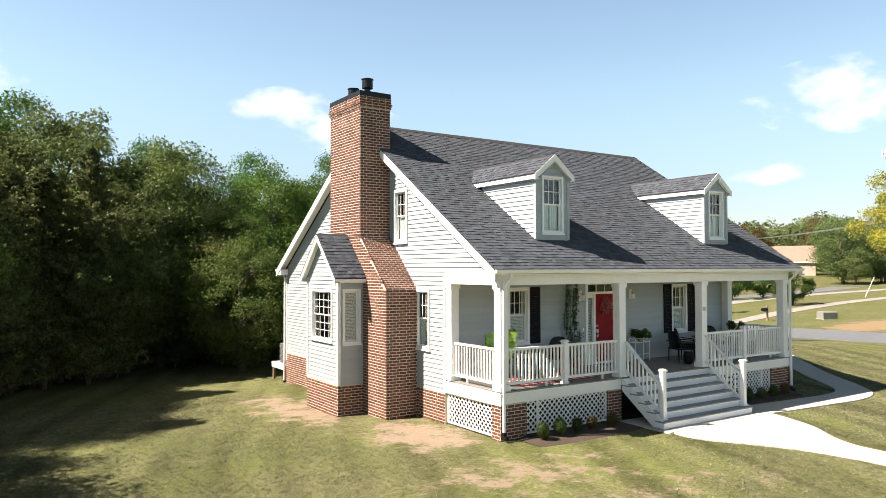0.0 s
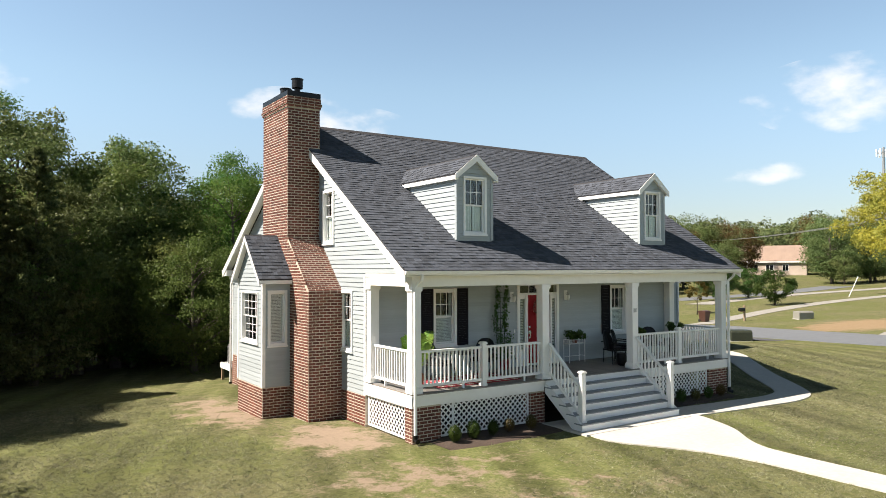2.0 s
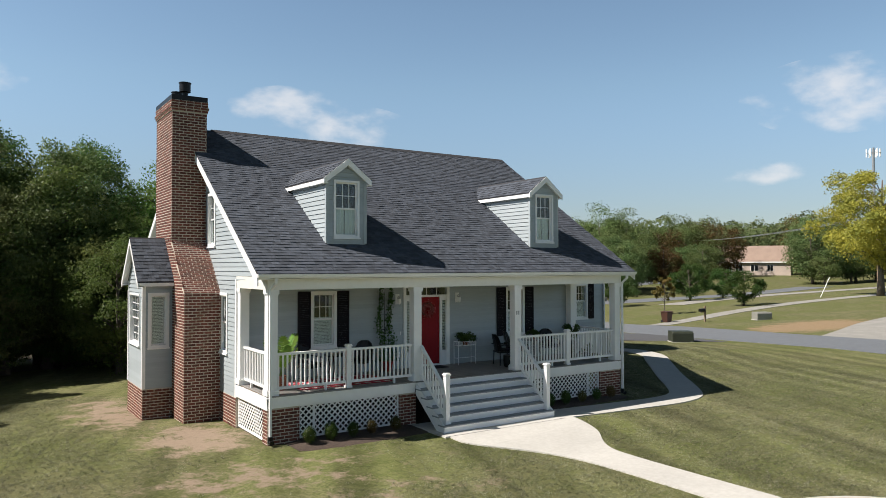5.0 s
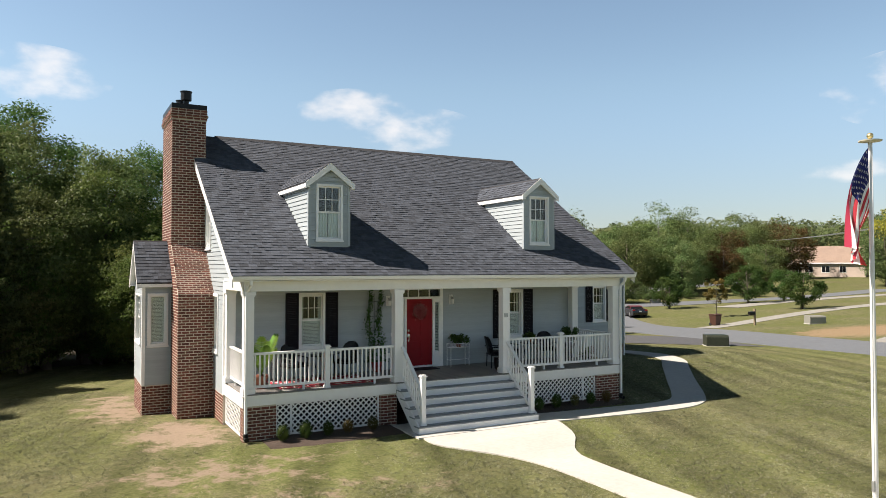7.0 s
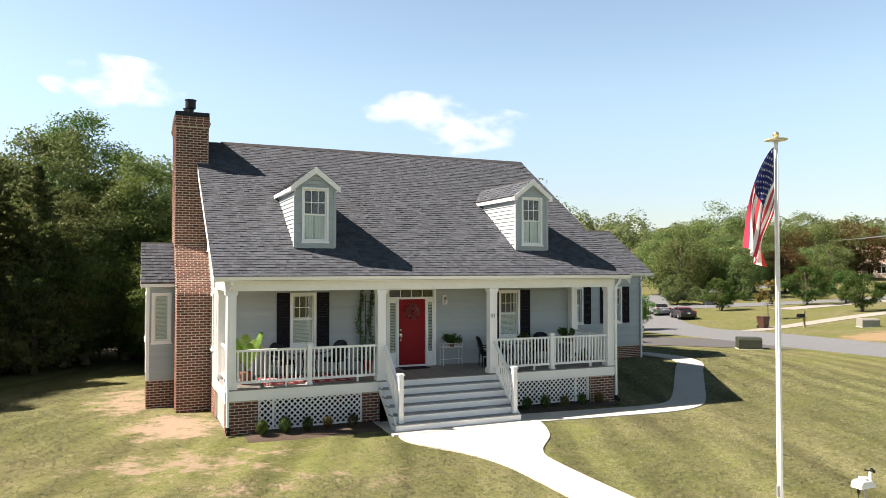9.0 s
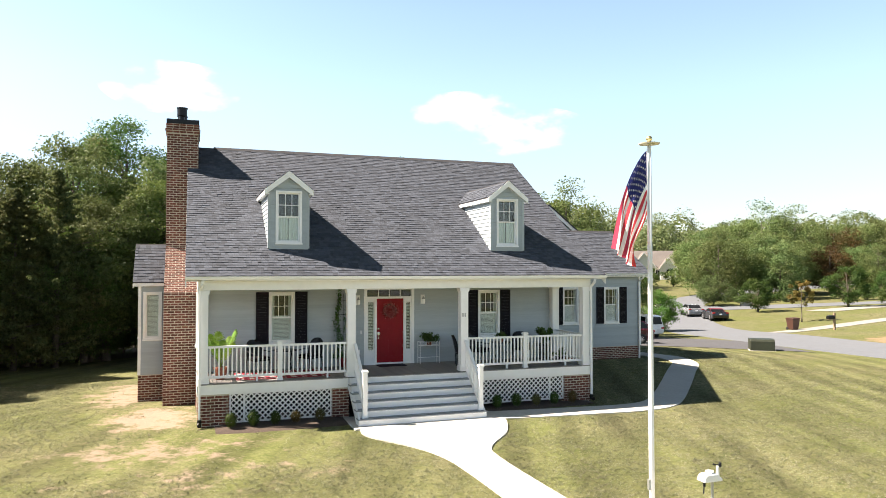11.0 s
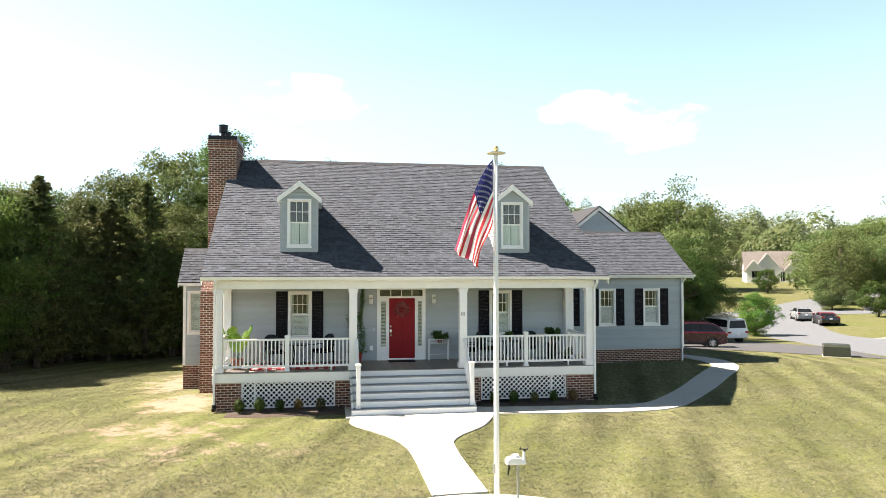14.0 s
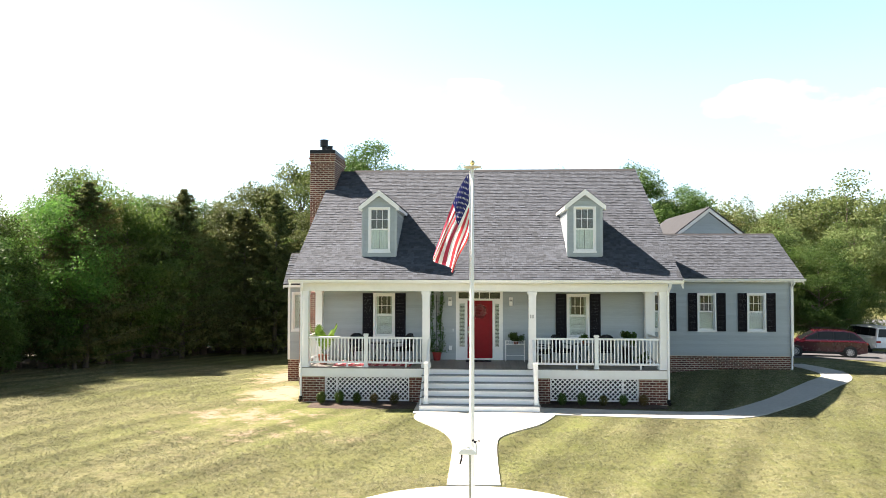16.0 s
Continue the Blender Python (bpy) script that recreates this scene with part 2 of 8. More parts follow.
def stripes_node(nt):
    """Light and dark mowing bands of uneven width and strength, slanting across the lawn."""
    sep = nt.nodes.new("ShaderNodeSeparateXYZ")
    pos = place_node(nt)
    link(nt, pos, sep.inputs[0])
    x, y = sep.outputs[0], sep.outputs[1]
    waver = math_node(nt, "MULTIPLY", noise_node(nt, 0.18, 3.0, pos), 0.8)
    across = math_node(nt, "ADD", math_node(nt, "SUBTRACT", math_node(nt, "MULTIPLY", x, 0.92), math_node(nt, "MULTIPLY", y, 0.39)), waver)
    along = math_node(nt, "ADD", math_node(nt, "MULTIPLY", x, 0.39), math_node(nt, "MULTIPLY", y, 0.92))
    band = nt.nodes.new("ShaderNodeCombineXYZ")
    link(nt, across, band.inputs[0])
    link(nt, math_node(nt, "MULTIPLY", along, 0.16), band.inputs[1])
    wide = range_node(nt, noise_node(nt, 0.85, 2.0, band.outputs[0], 0.5), 0.38, 0.62, -1.0, 1.0, True)
    even = range_node(nt, math_node(nt, "SINE", math_node(nt, "MULTIPLY", across, 4.6)), -0.7, 0.7, -1.0, 1.0, True)
    wave = math_node(nt, "ADD", math_node(nt, "MULTIPLY", wide, 0.6), math_node(nt, "MULTIPLY", even, 0.4))
    fade = noise_node(nt, 0.12, 2.0, pos)
    amount = math_node(nt, "MULTIPLY", range_node(nt, fade, 0.35, 0.65, 0.16, 0.32), range_node(nt, x, 29.0, 36.0, 1.0, 0.15))
    return math_node(nt, "ADD", 1.0, math_node(nt, "MULTIPLY", wave, amount))


def leaf_material(name, c1, c2, c3, shine=0.45, mown=False, through_=0.34):
    m, nt, bs = tree_of(name)
    pos = place_node(nt)
    isl = nt.nodes.new("ShaderNodeNewGeometry").outputs["Random Per Island"]
    obj = nt.nodes.new("ShaderNodeObjectInfo").outputs["Random"]
    col = mix_node(nt, isl, c1, c2)
    col = mix_node(nt, range_node(nt, noise_node(nt, 0.35, 2.0, pos), 0.45, 0.7), col, c3)
    h = nt.nodes.new("ShaderNodeHueSaturation")
    link(nt, range_node(nt, obj, 0, 1, 0.493, 0.522), h.inputs["Hue"])
    if mown:
        tone = range_node(nt, noise_node(nt, 9.0, 5.0, pos, 0.8), 0.36, 0.64, 0.64, 1.38)
        col = mix_node(nt, range_node(nt, noise_node(nt, 2.6, 5.0, pos, 0.7), 0.46, 0.60, 0.0, 0.7), col, c1)
        col = mix_node(nt, range_node(nt, noise_node(nt, 0.7, 4.0, pos), 0.50, 0.68, 0.0, 0.5), col, c2)
        link(nt, math_node(nt, "MULTIPLY", stripes_node(nt), tone), h.inputs["Value"])
    else:
        link(nt, range_node(nt, obj, 0, 1, 0.75, 1.25), h.inputs["Value"])
    link(nt, col, h.inputs["Color"])
    link(nt, h.outputs["Color"], bs.inputs["Base Color"])
    bs.inputs["Roughness"].default_value = shine
    bs.inputs["Specular IOR Level"].default_value = 0.15
    tr = nt.nodes.new("ShaderNodeBsdfTranslucent")
    link(nt, h.outputs["Color"], tr.inputs["Color"])
    mx = nt.nodes.new("ShaderNodeMixShader")
    mx.inputs[0].default_value = through_
    link(nt, bs.outputs[0], mx.inputs[1])
    link(nt, tr.outputs[0], mx.inputs[2])
    link(nt, mx.outputs[0], nt.nodes["Material Output"].inputs["Surface"])
    return m


def glass_material(name, tint=(0.86, 0.90, 0.89)):
    m, nt, bs = tree_of(name)
    nt.nodes.remove(bs)
    lw = nt.nodes.new("ShaderNodeLayerWeight")
    lw.inputs["Blend"].default_value = 0.5
    gloss = math_node(nt, "ADD", math_node(nt, "MULTIPLY", math_node(nt, "POWER", lw.outputs["Facing"], 4.0), 0.6), 0.06)
    tp = nt.nodes.new("ShaderNodeBsdfTransparent")
    tp.inputs["Color"].default_value = (*tint, 1)
    gl = nt.nodes.new("ShaderNodeBsdfGlossy")
    gl.inputs["Roughness"].default_value = 0.03
    mx = nt.nodes.new("ShaderNodeMixShader")
    link(nt, gloss, mx.inputs[0])
    link(nt, tp.outputs[0], mx.inputs[1])
    link(nt, gl.outputs[0], mx.inputs[2])
    link(nt, mx.outputs[0], nt.nodes["Material Output"].inputs["Surface"])
    return m


WHITE = surface("white_trim_paint", (0.82, 0.82, 0.81), (0.86, 0.86, 0.85), 6, 0.4, 0.03, 0.04)
CREAM = surface("cream_porch_beam", (0.74, 0.73, 0.68), (0.79, 0.78, 0.73), 5, 0.45, 0.03, 0.04)
SIDING = surface("grey_vinyl_siding", (0.345, 0.388, 0.405), (0.385, 0.428, 0.446), 9, 0.5, 0.06, 0.06, vary=0.05, stretch=(0.3, 0.3, 3))
SHUTTER = surface("black_shutter_paint", (0.009, 0.008, 0.012), (0.014, 0.013, 0.018), 20, 0.7, 0.05, 0.1, spec=0.2)
BRICK = surface("red_brick", (0.088, 0.026, 0.018), (0.172, 0.058, 0.038), 30, 0.85, 0.5, 0.15, vary=0.35)
BRICK_FIELD = surface("red_brick_field", (0.088, 0.026, 0.018), (0.172, 0.058, 0.038), 30, 0.85, 0.5, 0.15, island=0.35)
MORTAR = surface("tan_mortar", (0.47, 0.41, 0.335), (0.57, 0.50, 0.41), 40, 0.95, 0.4, 0.12)
SHINGLE = surface("charcoal_shingle", (0.036, 0.042, 0.054), (0.088, 0.100, 0.124), 55, 0.9, 0.5, 0.10, vary=0.30)
SHINGLE_FIELD = surface("charcoal_shingle_field", (0.036, 0.042, 0.054), (0.088, 0.100, 0.124), 55, 0.9, 0.5, 0.10, island=0.30)
ROOF_DARK = surface("roof_underlay", (0.028, 0.028, 0.032), (0.045, 0.045, 0.05), 30, 0.95, 0.3)
TREAD = surface("grey_tread_paint", (0.23, 0.25, 0.26), (0.29, 0.31, 0.32), 14, 0.55, 0.08, 0.08, vary=0.06)
DECK = surface("grey_deck_board", (0.20, 0.19, 0.182), (0.28, 0.265, 0.25), 10, 0.6, 0.12, 0.1, vary=0.12, stretch=(4, 0.4, 4))
DOOR_RED = surface("red_door_paint", (0.24, 0.005, 0.010), (0.28, 0.007, 0.013), 10, 0.5, 0.03, 0.06, spec=0.2)
METAL_BLACK = surface("black_metal", (0.010, 0.010, 0.011), (0.02, 0.02, 0.021), 30, 0.4, 0.05, 0.1, metal=0.6)
METAL_GREY = surface("grey_metal", (0.35, 0.36, 0.36), (0.45, 0.46, 0.46), 30, 0.4, 0.05, 0.1, metal=0.7)
NICKEL = surface("satin_nickel", (0.55, 0.53, 0.5), (0.65, 0.63, 0.6), 30, 0.25, 0.0, 0.05, metal=1.0)
CONCRETE = surface("pale_concrete", (0.46, 0.44, 0.40), (0.54, 0.52, 0.48), 9, 0.9, 0.25, 0.06, vary=0.04)
ASPHALT = surface("grey_asphalt", (0.112, 0.122, 0.135), (0.158, 0.170, 0.186), 30, 0.9, 0.35, 0.08)
ASPHALT_DARK = surface("dark_asphalt", (0.06, 0.06, 0.064), (0.095, 0.095, 0.10), 30, 0.9, 0.35, 0.1)
GRAVEL = surface("pale_gravel", (0.22, 0.21, 0.19), (0.33, 0.317, 0.288), 14, 0.95, 0.6, 0.12)
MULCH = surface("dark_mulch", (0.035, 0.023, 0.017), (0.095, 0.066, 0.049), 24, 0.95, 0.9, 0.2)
BARK = surface("grey_brown_bark", (0.07, 0.055, 0.042), (0.15, 0.125, 0.10), 14, 0.95, 0.8, 0.2, stretch=(3, 3, 0.6))
WOOD_RAW = surface("weathered_lumber", (0.20, 0.14, 0.09), (0.30, 0.22, 0.15), 10, 0.8, 0.3, 0.15, stretch=(3, 3, 0.5))
# near-black walls: the dimness of the rooms is put into this colour
INSIDE = surface("room_wall_shade_tone", (0.05, 0.05, 0.048), (0.08, 0.08, 0.075), 3, 0.9, 0.0)
BLIND = surface("white_blind", (0.82, 0.83, 0.82), (0.87, 0.88, 0.87), 5, 0.6, 0.0, 0.05)
CURTAIN = surface("sheer_curtain", (0.7, 0.73, 0.7), (0.8, 0.82, 0.79), 6, 0.8, 0.2, 0.1)
GLASS = glass_material("window_glass")
LEAF_OAK = leaf_material("broad_leaf", (0.078, 0.124, 0.040), (0.132, 0.178, 0.066), (0.150, 0.168, 0.062), through_=0.3)
LEAF_WOOD = leaf_material("woodland_leaf", (0.074, 0.154, 0.029), (0.134, 0.232, 0.052), (0.150, 0.208, 0.052), through_=0.5)
LEAF_DARK = leaf_material("dark_leaf", (0.042, 0.084, 0.022), (0.082, 0.136, 0.035), (0.086, 0.120, 0.031), through_=0.5)
LEAF_CEDAR = leaf_material("cedar_leaf", (0.062, 0.088, 0.034), (0.155, 0.174, 0.066), (0.205, 0.200, 0.074), 0.6, through_=0.5)
LEAF_OLIVE = leaf_material("olive_leaf", (0.092, 0.136, 0.042), (0.156, 0.196, 0.068), (0.160, 0.180, 0.064), 0.5, through_=0.32)
LEAF_GUM = leaf_material("gum_leaf", (0.092, 0.152, 0.036), (0.158, 0.214, 0.062), (0.178, 0.205, 0.064), through_=0.5)
LEAF_VINE = leaf_material("vine_leaf", (0.065, 0.13, 0.022), (0.12, 0.2, 0.04), (0.12, 0.18, 0.04))
LEAF_AUTUMN = leaf_material("turning_leaf", (0.2, 0.13, 0.035), (0.3, 0.22, 0.06), (0.17, 0.17, 0.05))
LEAF_YELLOW = leaf_material("yellowing_leaf", (0.33, 0.31, 0.05), (0.47, 0.42, 0.08), (0.26, 0.28, 0.06))
LEAF_RUST = leaf_material("rusty_leaf", (0.09, 0.05, 0.02), (0.15, 0.09, 0.035), (0.08, 0.09, 0.03))
LEAF_TALL = leaf_material("tall_crown_leaf", (0.06, 0.13, 0.03), (0.115, 0.195, 0.05), (0.105, 0.17, 0.045))
LEAF_FRESH = leaf_material("fresh_leaf", (0.10, 0.20, 0.03), (0.18, 0.30, 0.05), (0.2, 0.3, 0.06))


def lawn_material():
    """Mown grass with dry tones, mowing stripes and bare clay near the house."""
    m, nt, bs = tree_of("mown_lawn_with_bare_clay")
    pos = place_node(nt)
    sep = nt.nodes.new("ShaderNodeSeparateXYZ")
    link(nt, pos, sep.inputs[0])
    x, y = sep.outputs[0], sep.outputs[1]
    fine = math_node(nt, "ADD", math_node(nt, "MULTIPLY", noise_node(nt, 34.0, 6.0, pos, 0.8), 0.6), math_node(nt, "MULTIPLY", noise_node(nt, 7.0, 4.0, pos, 0.7), 0.4))
    mid = noise_node(nt, 1.6, 4.0, pos)
    big = noise_node(nt, 0.16, 3.0, pos)
    g = mix_node(nt, range_node(nt, fine, 0.38, 0.62), (0.046, 0.052, 0.015), (0.205, 0.190, 0.100))
    g = mix_node(nt, range_node(nt, mid, 0.35, 0.7, 0.0, 0.5), g, (0.240, 0.212, 0.130))
    g = mix_node(nt, range_node(nt, big, 0.38, 0.62, 0.1, 0.6), g, (0.10, 0.122, 0.029))
    tuft = noise_node(nt, 2.8, 8.0, pos, 0.7)
    g = mix_node(nt, range_node(nt, tuft, 0.5, 0.68, 0.0, 0.6), g, (0.055, 0.078, 0.018))
    hs = nt.nodes.new("ShaderNodeHueSaturation")
    link(nt, g, hs.inputs["Color"])
    grain = range_node(nt, noise_node(nt, 13.0, 5.0, pos, 0.85), 0.36, 0.64, 0.62, 1.36)
    link(nt, math_node(nt, "MULTIPLY", stripes_node(nt), grain), hs.inputs["Value"])
    g = hs.outputs["Color"]

    def spot(cx, cy, rx, ry):
        dx = math_node(nt, "DIVIDE", math_node(nt, "SUBTRACT", x, cx), rx)
        dy = math_node(nt, "DIVIDE", math_node(nt, "SUBTRACT", y, cy), ry)
        return math_node(nt, "SUBTRACT", 1.0, math_node(nt, "POWER", math_node(nt, "ADD", math_node(nt, "MULTIPLY", dx, dx), math_node(nt, "MULTIPLY", dy, dy)), 0.5))

    bare = math_node(nt, "MAXIMUM", math_node(nt, "MULTIPLY", spot(-1.2, 1.6, 2.6, 3.4), 1.08), math_node(nt, "MAXIMUM", spot(-2.4, 7.0, 2.2, 7.0), math_node(nt, "MAXIMUM", math_node(nt, "MULTIPLY", spot(-1.0, -2.4, 5.0, 3.4), 0.75), math_node(nt, "MULTIPLY", spot(0.5, -5.0, 7.0, 4.2), 0.55))))
    patch = math_node(nt, "ADD", noise_node(nt, 1.15, 8.0, pos, 0.78), math_node(nt, "MULTIPLY", fine, 0.22))
    b = range_node(nt, math_node(nt, "ADD", patch, math_node(nt, "MULTIPLY", range_node(nt, bare, -0.1, 0.9), 0.36)), 0.80, 0.95, smooth=True)
    bank = range_node(nt, math_node(nt, "ADD", spot(47.0, 12.5, 9.0, 5.0), math_node(nt, "MULTIPLY", patch, 1.6)), 1.12, 1.5, smooth=True)
    clay = mix_node(nt, range_node(nt, fine, 0.3, 0.7), (0.245, 0.182, 0.132), (0.345, 0.268, 0.200))
    red = mix_node(nt, range_node(nt, fine, 0.3, 0.7), (0.2, 0.135, 0.078), (0.33, 0.245, 0.15))
    g = mix_node(nt, b, g, clay)
    g = mix_node(nt, bank, g, red)
    link(nt, g, bs.inputs["Base Color"])
    bs.inputs["Roughness"].default_value = 0.95
    bs.inputs["Specular IOR Level"].default_value = 0.15
    bp = nt.nodes.new("ShaderNodeBump")
    bp.inputs["Strength"].default_value, bp.inputs["Distance"].default_value = 0.7, 0.05
    link(nt, fine, bp.inputs["Height"])
    link(nt, bp.outputs["Normal"], bs.inputs["Normal"])
    return m


LAWN = lawn_material()

# ---------------------------------------------------------------- ground, paths, streets
def ground_sheet():
    xs = np.unique(np.concatenate([np.arange(-30, 60, 0.9), np.arange(60, 240, 8.0), np.linspace(240, 2500, 14), np.linspace(-2500, -30, 16)]))
    ys = np.unique(np.concatenate([np.arange(-30, 60, 0.9), np.arange(60, 240, 8.0), np.linspace(240, 2500, 14), np.linspace(-2500, -30, 16)]))
    g = Geo()
    g.strip([[(x, y, float(ground_z(x, y))) for y in ys] for x in xs])
    ob = new("ground", g.mesh("ground", LAWN, True))
    return tagged(ob, "mown lawn, dry in places, with bare clay by the house", "lawn", kind="structure")


ground_sheet()


def ribbon(name, pts, width, material, label, category, lift=0.03, thick=0.12, kind="structure"):
    """A paved strip along a centre line; it follows the ground and has sides."""
    line = smooth_line([(x, y, 0) for x, y in pts], 8)
    rows = []
    for i, p in enumerate(line):
        d = (line[min(i + 1, len(line) - 1)] - line[max(i - 1, 0)]).normalized()
        n = Vector((-d.y, d.x, 0)) * width / 2
        row = []
        for s, dz in ((1, -thick), (1, 0), (0, 0), (-1, 0), (-1, -thick)):
            q = p + n * s
            row.append((q.x, q.y, float(ground_z(q.x, q.y)) + lift + dz))
        rows.append(row)
    g = Geo()
    g.strip(rows)
    ob = new(name, g.mesh(name, material))
    return tagged(ob, label, category, kind=kind)


# the flared front walk and the round pad that it leads to
WALK_L = smooth_line([(4.2, -1.75, 0), (4.18, -2.75, 0), (5.0, -4.22, 0), (5.36, -5.3, 0), (5.47, -6.6, 0), (5.48, -9.45, 0)], 6)
WALK_R = smooth_line([(8.5, -1.75, 0), (8.38, -2.3, 0), (7.82, -3.52, 0), (6.84, -4.8, 0), (6.6, -6.0, 0), (6.6, -9.4, 0)], 6)


def front_walk():
    left, right = WALK_L, WALK_R
    walkway = thing("front_walkway", "pale concrete front walk that narrows away from the steps", "walkway", kind="structure", at=(6, -5, 0))
    n = len(left)
    cuts = [0, 8, 16, 22, n - 1]
    for a, b in zip(cuts[:-1], cuts[1:]):
        g = Geo()
        poly = [(p.x, p.y) for p in left[a:b + 1]] + [(p.x, p.y) for p in reversed(right[a:b + 1])]
        g.prism(poly, "z", -0.1, 0.035)
        part("slab", g, CONCRETE, walkway)
    g = Geo()
    g.lathe([(2.9, -0.1), (2.9, 0.03), (2.86, 0.036)], 64, 6.05, -12.4)
    tagged(new("round_pad", g.mesh("round_pad", CONCRETE)), "pale round concrete pad about the flagpole", "paving", kind="structure")


front_walk()
SIDE_WALK = [(8.05, -1.3), (9.6, -1.48), (11.3, -1.62), (12.9, -1.72), (14.15, -1.42), (15.3, -0.42), (17.2, 1.65), (19.2, 3.85), (20.35, 5.1), (20.78, 6.4), (20.9, 8.2), (20.75, 10.2)]
ribbon("side_walkway", SIDE_WALK, 1.1, CONCRETE, "curving pale concrete walk to the driveway", "walkway", 0.03, 0.12)

ribbon("street", [(34.8, -120), (34.8, -30), (34.9, -4), (36, 6), (38.6, 16.5), (43.8, 29), (48.0, 38.5), (52.4, 46.5), (60, 57), (72, 70), (92, 80), (130, 86)], 6.6, ASPHALT, "grey asphalt street", "road", 0.03)
ribbon("cross_street", [(120, 52), (96, 50), (78, 54), (60, 60), (46, 64), (30, 74), (10, 90)], 6.0, ASPHALT, "grey asphalt side street", "road", 0.034)
# the driveway widens from the street into a parking court
near_side = smooth_line([(20.0, 16.2, 0), (24.0, 15.9, 0), (27.0, 16.1, 0), (29.6, 14.4, 0), (31.6, 11.4, 0), (32.4, 9.4, 0)], 6)
far_side = smooth_line([(20.0, 31.0, 0), (26.0, 31.2, 0), (31.5, 31.2, 0), (34.4, 28.6, 0), (35.6, 24.0, 0), (36.2, 19.0, 0)], 6)
g = Geo()
rows = []
for p, q in zip(near_side, far_side):
    rows.append([(c.x, c.y, float(ground_z(c.x, c.y)) + 0.024) for c in (p.lerp(q, k_ / 22) for k_ in range(23))])
g.strip(rows)
tagged(new("driveway", g.mesh("driveway", ASPHALT_DARK)), "dark asphalt driveway and parking court beside the garage", "driveway", kind="structure")
ribbon("neighbour_drive", [(46.5, 26.6), (53, 28), (62, 29.3), (80, 29.5), (110, 27)], 2.6, GRAVEL, "pale gravel drive across the street", "driveway", 0.03)
ribbon("gravel_lane", [(38, 5.0), (44, 6.5), (52, 8.5), (62, 9.0), (90, 6.0)], 4.6, GRAVEL, "pale gravel lane that joins the street", "lane", 0.03)
ribbon("far_lane", [(70, 44), (92, 44), (120, 38), (160, 36)], 4.0, GRAVEL, "pale lane on the far slope", "lane", 0.03)

# planting beds
def bed(x0, x1, y0, y1):
    g = Geo()
    n = 14
    rng = random.Random(int(x0 * 10) + 3)
    top = []
    for i in range(n + 1):
        x = x0 + (x1 - x0) * i / n
        top.append([(x, y0 + (y1 - y0) * k / 4 + ((rng.uniform(-0.05, 0.12) + 0.30 * (abs(2 * i / n - 1) ** 3)) if k == 0 else 0), (-0.02, 0.03, 0.05, 0.055, 0.055)[k] * (0.2 if i in (0, n) else 1.0) + rng.uniform(0, 0.012)) for k in range(5)])
    g.strip(top)
    return tagged(new("planting_bed", g.mesh("planting_bed", MULCH, True)), "narrow bed of dark bark mulch along the porch", "planting bed", kind="structure")


bed(0.45, 4.15, -1.35, -0.2)
bed(8.1, 12.3, -0.85, -0.2)

# ---------------------------------------------------------------- the house: numbers
DECK_Z, BEAM_Z0, BEAM_Z1, EAVE_Z = 1.20, 3.80, 4.08, 4.20
FRONT_Y, EAVE_Y, RIDGE_Y, RIDGE_Z, REAR_Y, REAR_EAVE = 2.25, -0.42, 6.86, 8.92, 13.85, 14.14
LEFT_X, RIGHT_X, RAKE_L, RAKE_R = 0.0, 12.4, -0.36, 12.86
SLOPE = (RIDGE_Z - EAVE_Z) / (RIDGE_Y - EAVE_Y)
COURSE = 0.127
WING_Y, WING_X1, WING_EAVE, WING_RIDGE_Y, WING_RIDGE_Z, WING_REAR = 7.6, 19.75, 7.22, 10.5, 6.3, 13.8
BRICK_L, BRICK_H = 0.222, 0.083


def roof_z(y):
    return EAVE_Z + SLOPE * (y - EAVE_Y) if y < RIDGE_Y else RIDGE_Z - SLOPE * (y - RIDGE_Y)


def siding(parent, axis, plane, out, zlo, zhi, span, holes, material=SIDING):
    """Clapboards on a wall. axis: the wall's run, 'x' or 'y'; out: +1 or -1, the way it faces; span(z) gives the run's ends; holes are (a0, a1, z0, z1)."""
    n = int(round((zhi - zlo) / COURSE))
    for i in range(n):
        z0, z1 = zlo + i * COURSE, min(zlo + (i + 1) * COURSE, zhi)
        zc = (z0 + z1) / 2
        a, b = span(zc)
        a2, b2 = span(z1 - 0.01)
        if b - a < 0.08:
            continue
        cuts = sorted((max(h[0], a), min(h[1], b)) for h in holes if h[2] < zc < h[3] and h[1] > a and h[0] < b)
        runs, s = [], a
        for h0, h1 in cuts:
            if h0 - s > 0.02:
                runs.append((s, h0))
            s = max(s, h1)
        if b - s > 0.02:
            runs.append((s, b))
        for r0, r1 in runs:
            t0 = a2 if r0 == a else r0
            t1 = b2 if r1 == b else r1
            g = Geo()
            th, tt, lap = 0.027, 0.008, -0.007
            if axis == "x":
                q = lambda u, w, z: (u, plane + out * w, z)
            else:
                q = lambda u, w, z: (plane + out * w, u, z)
            g.hexa([q(r0, 0, z0 - lap), q(r1, 0, z0 - lap), q(r1, th, z0 - lap), q(r0, th, z0 - lap),
                    q(t0, 0, z1), q(t1, 0, z1), q(t1, tt, z1), q(t0, tt, z1)])
            part("siding_board", g, material, parent)


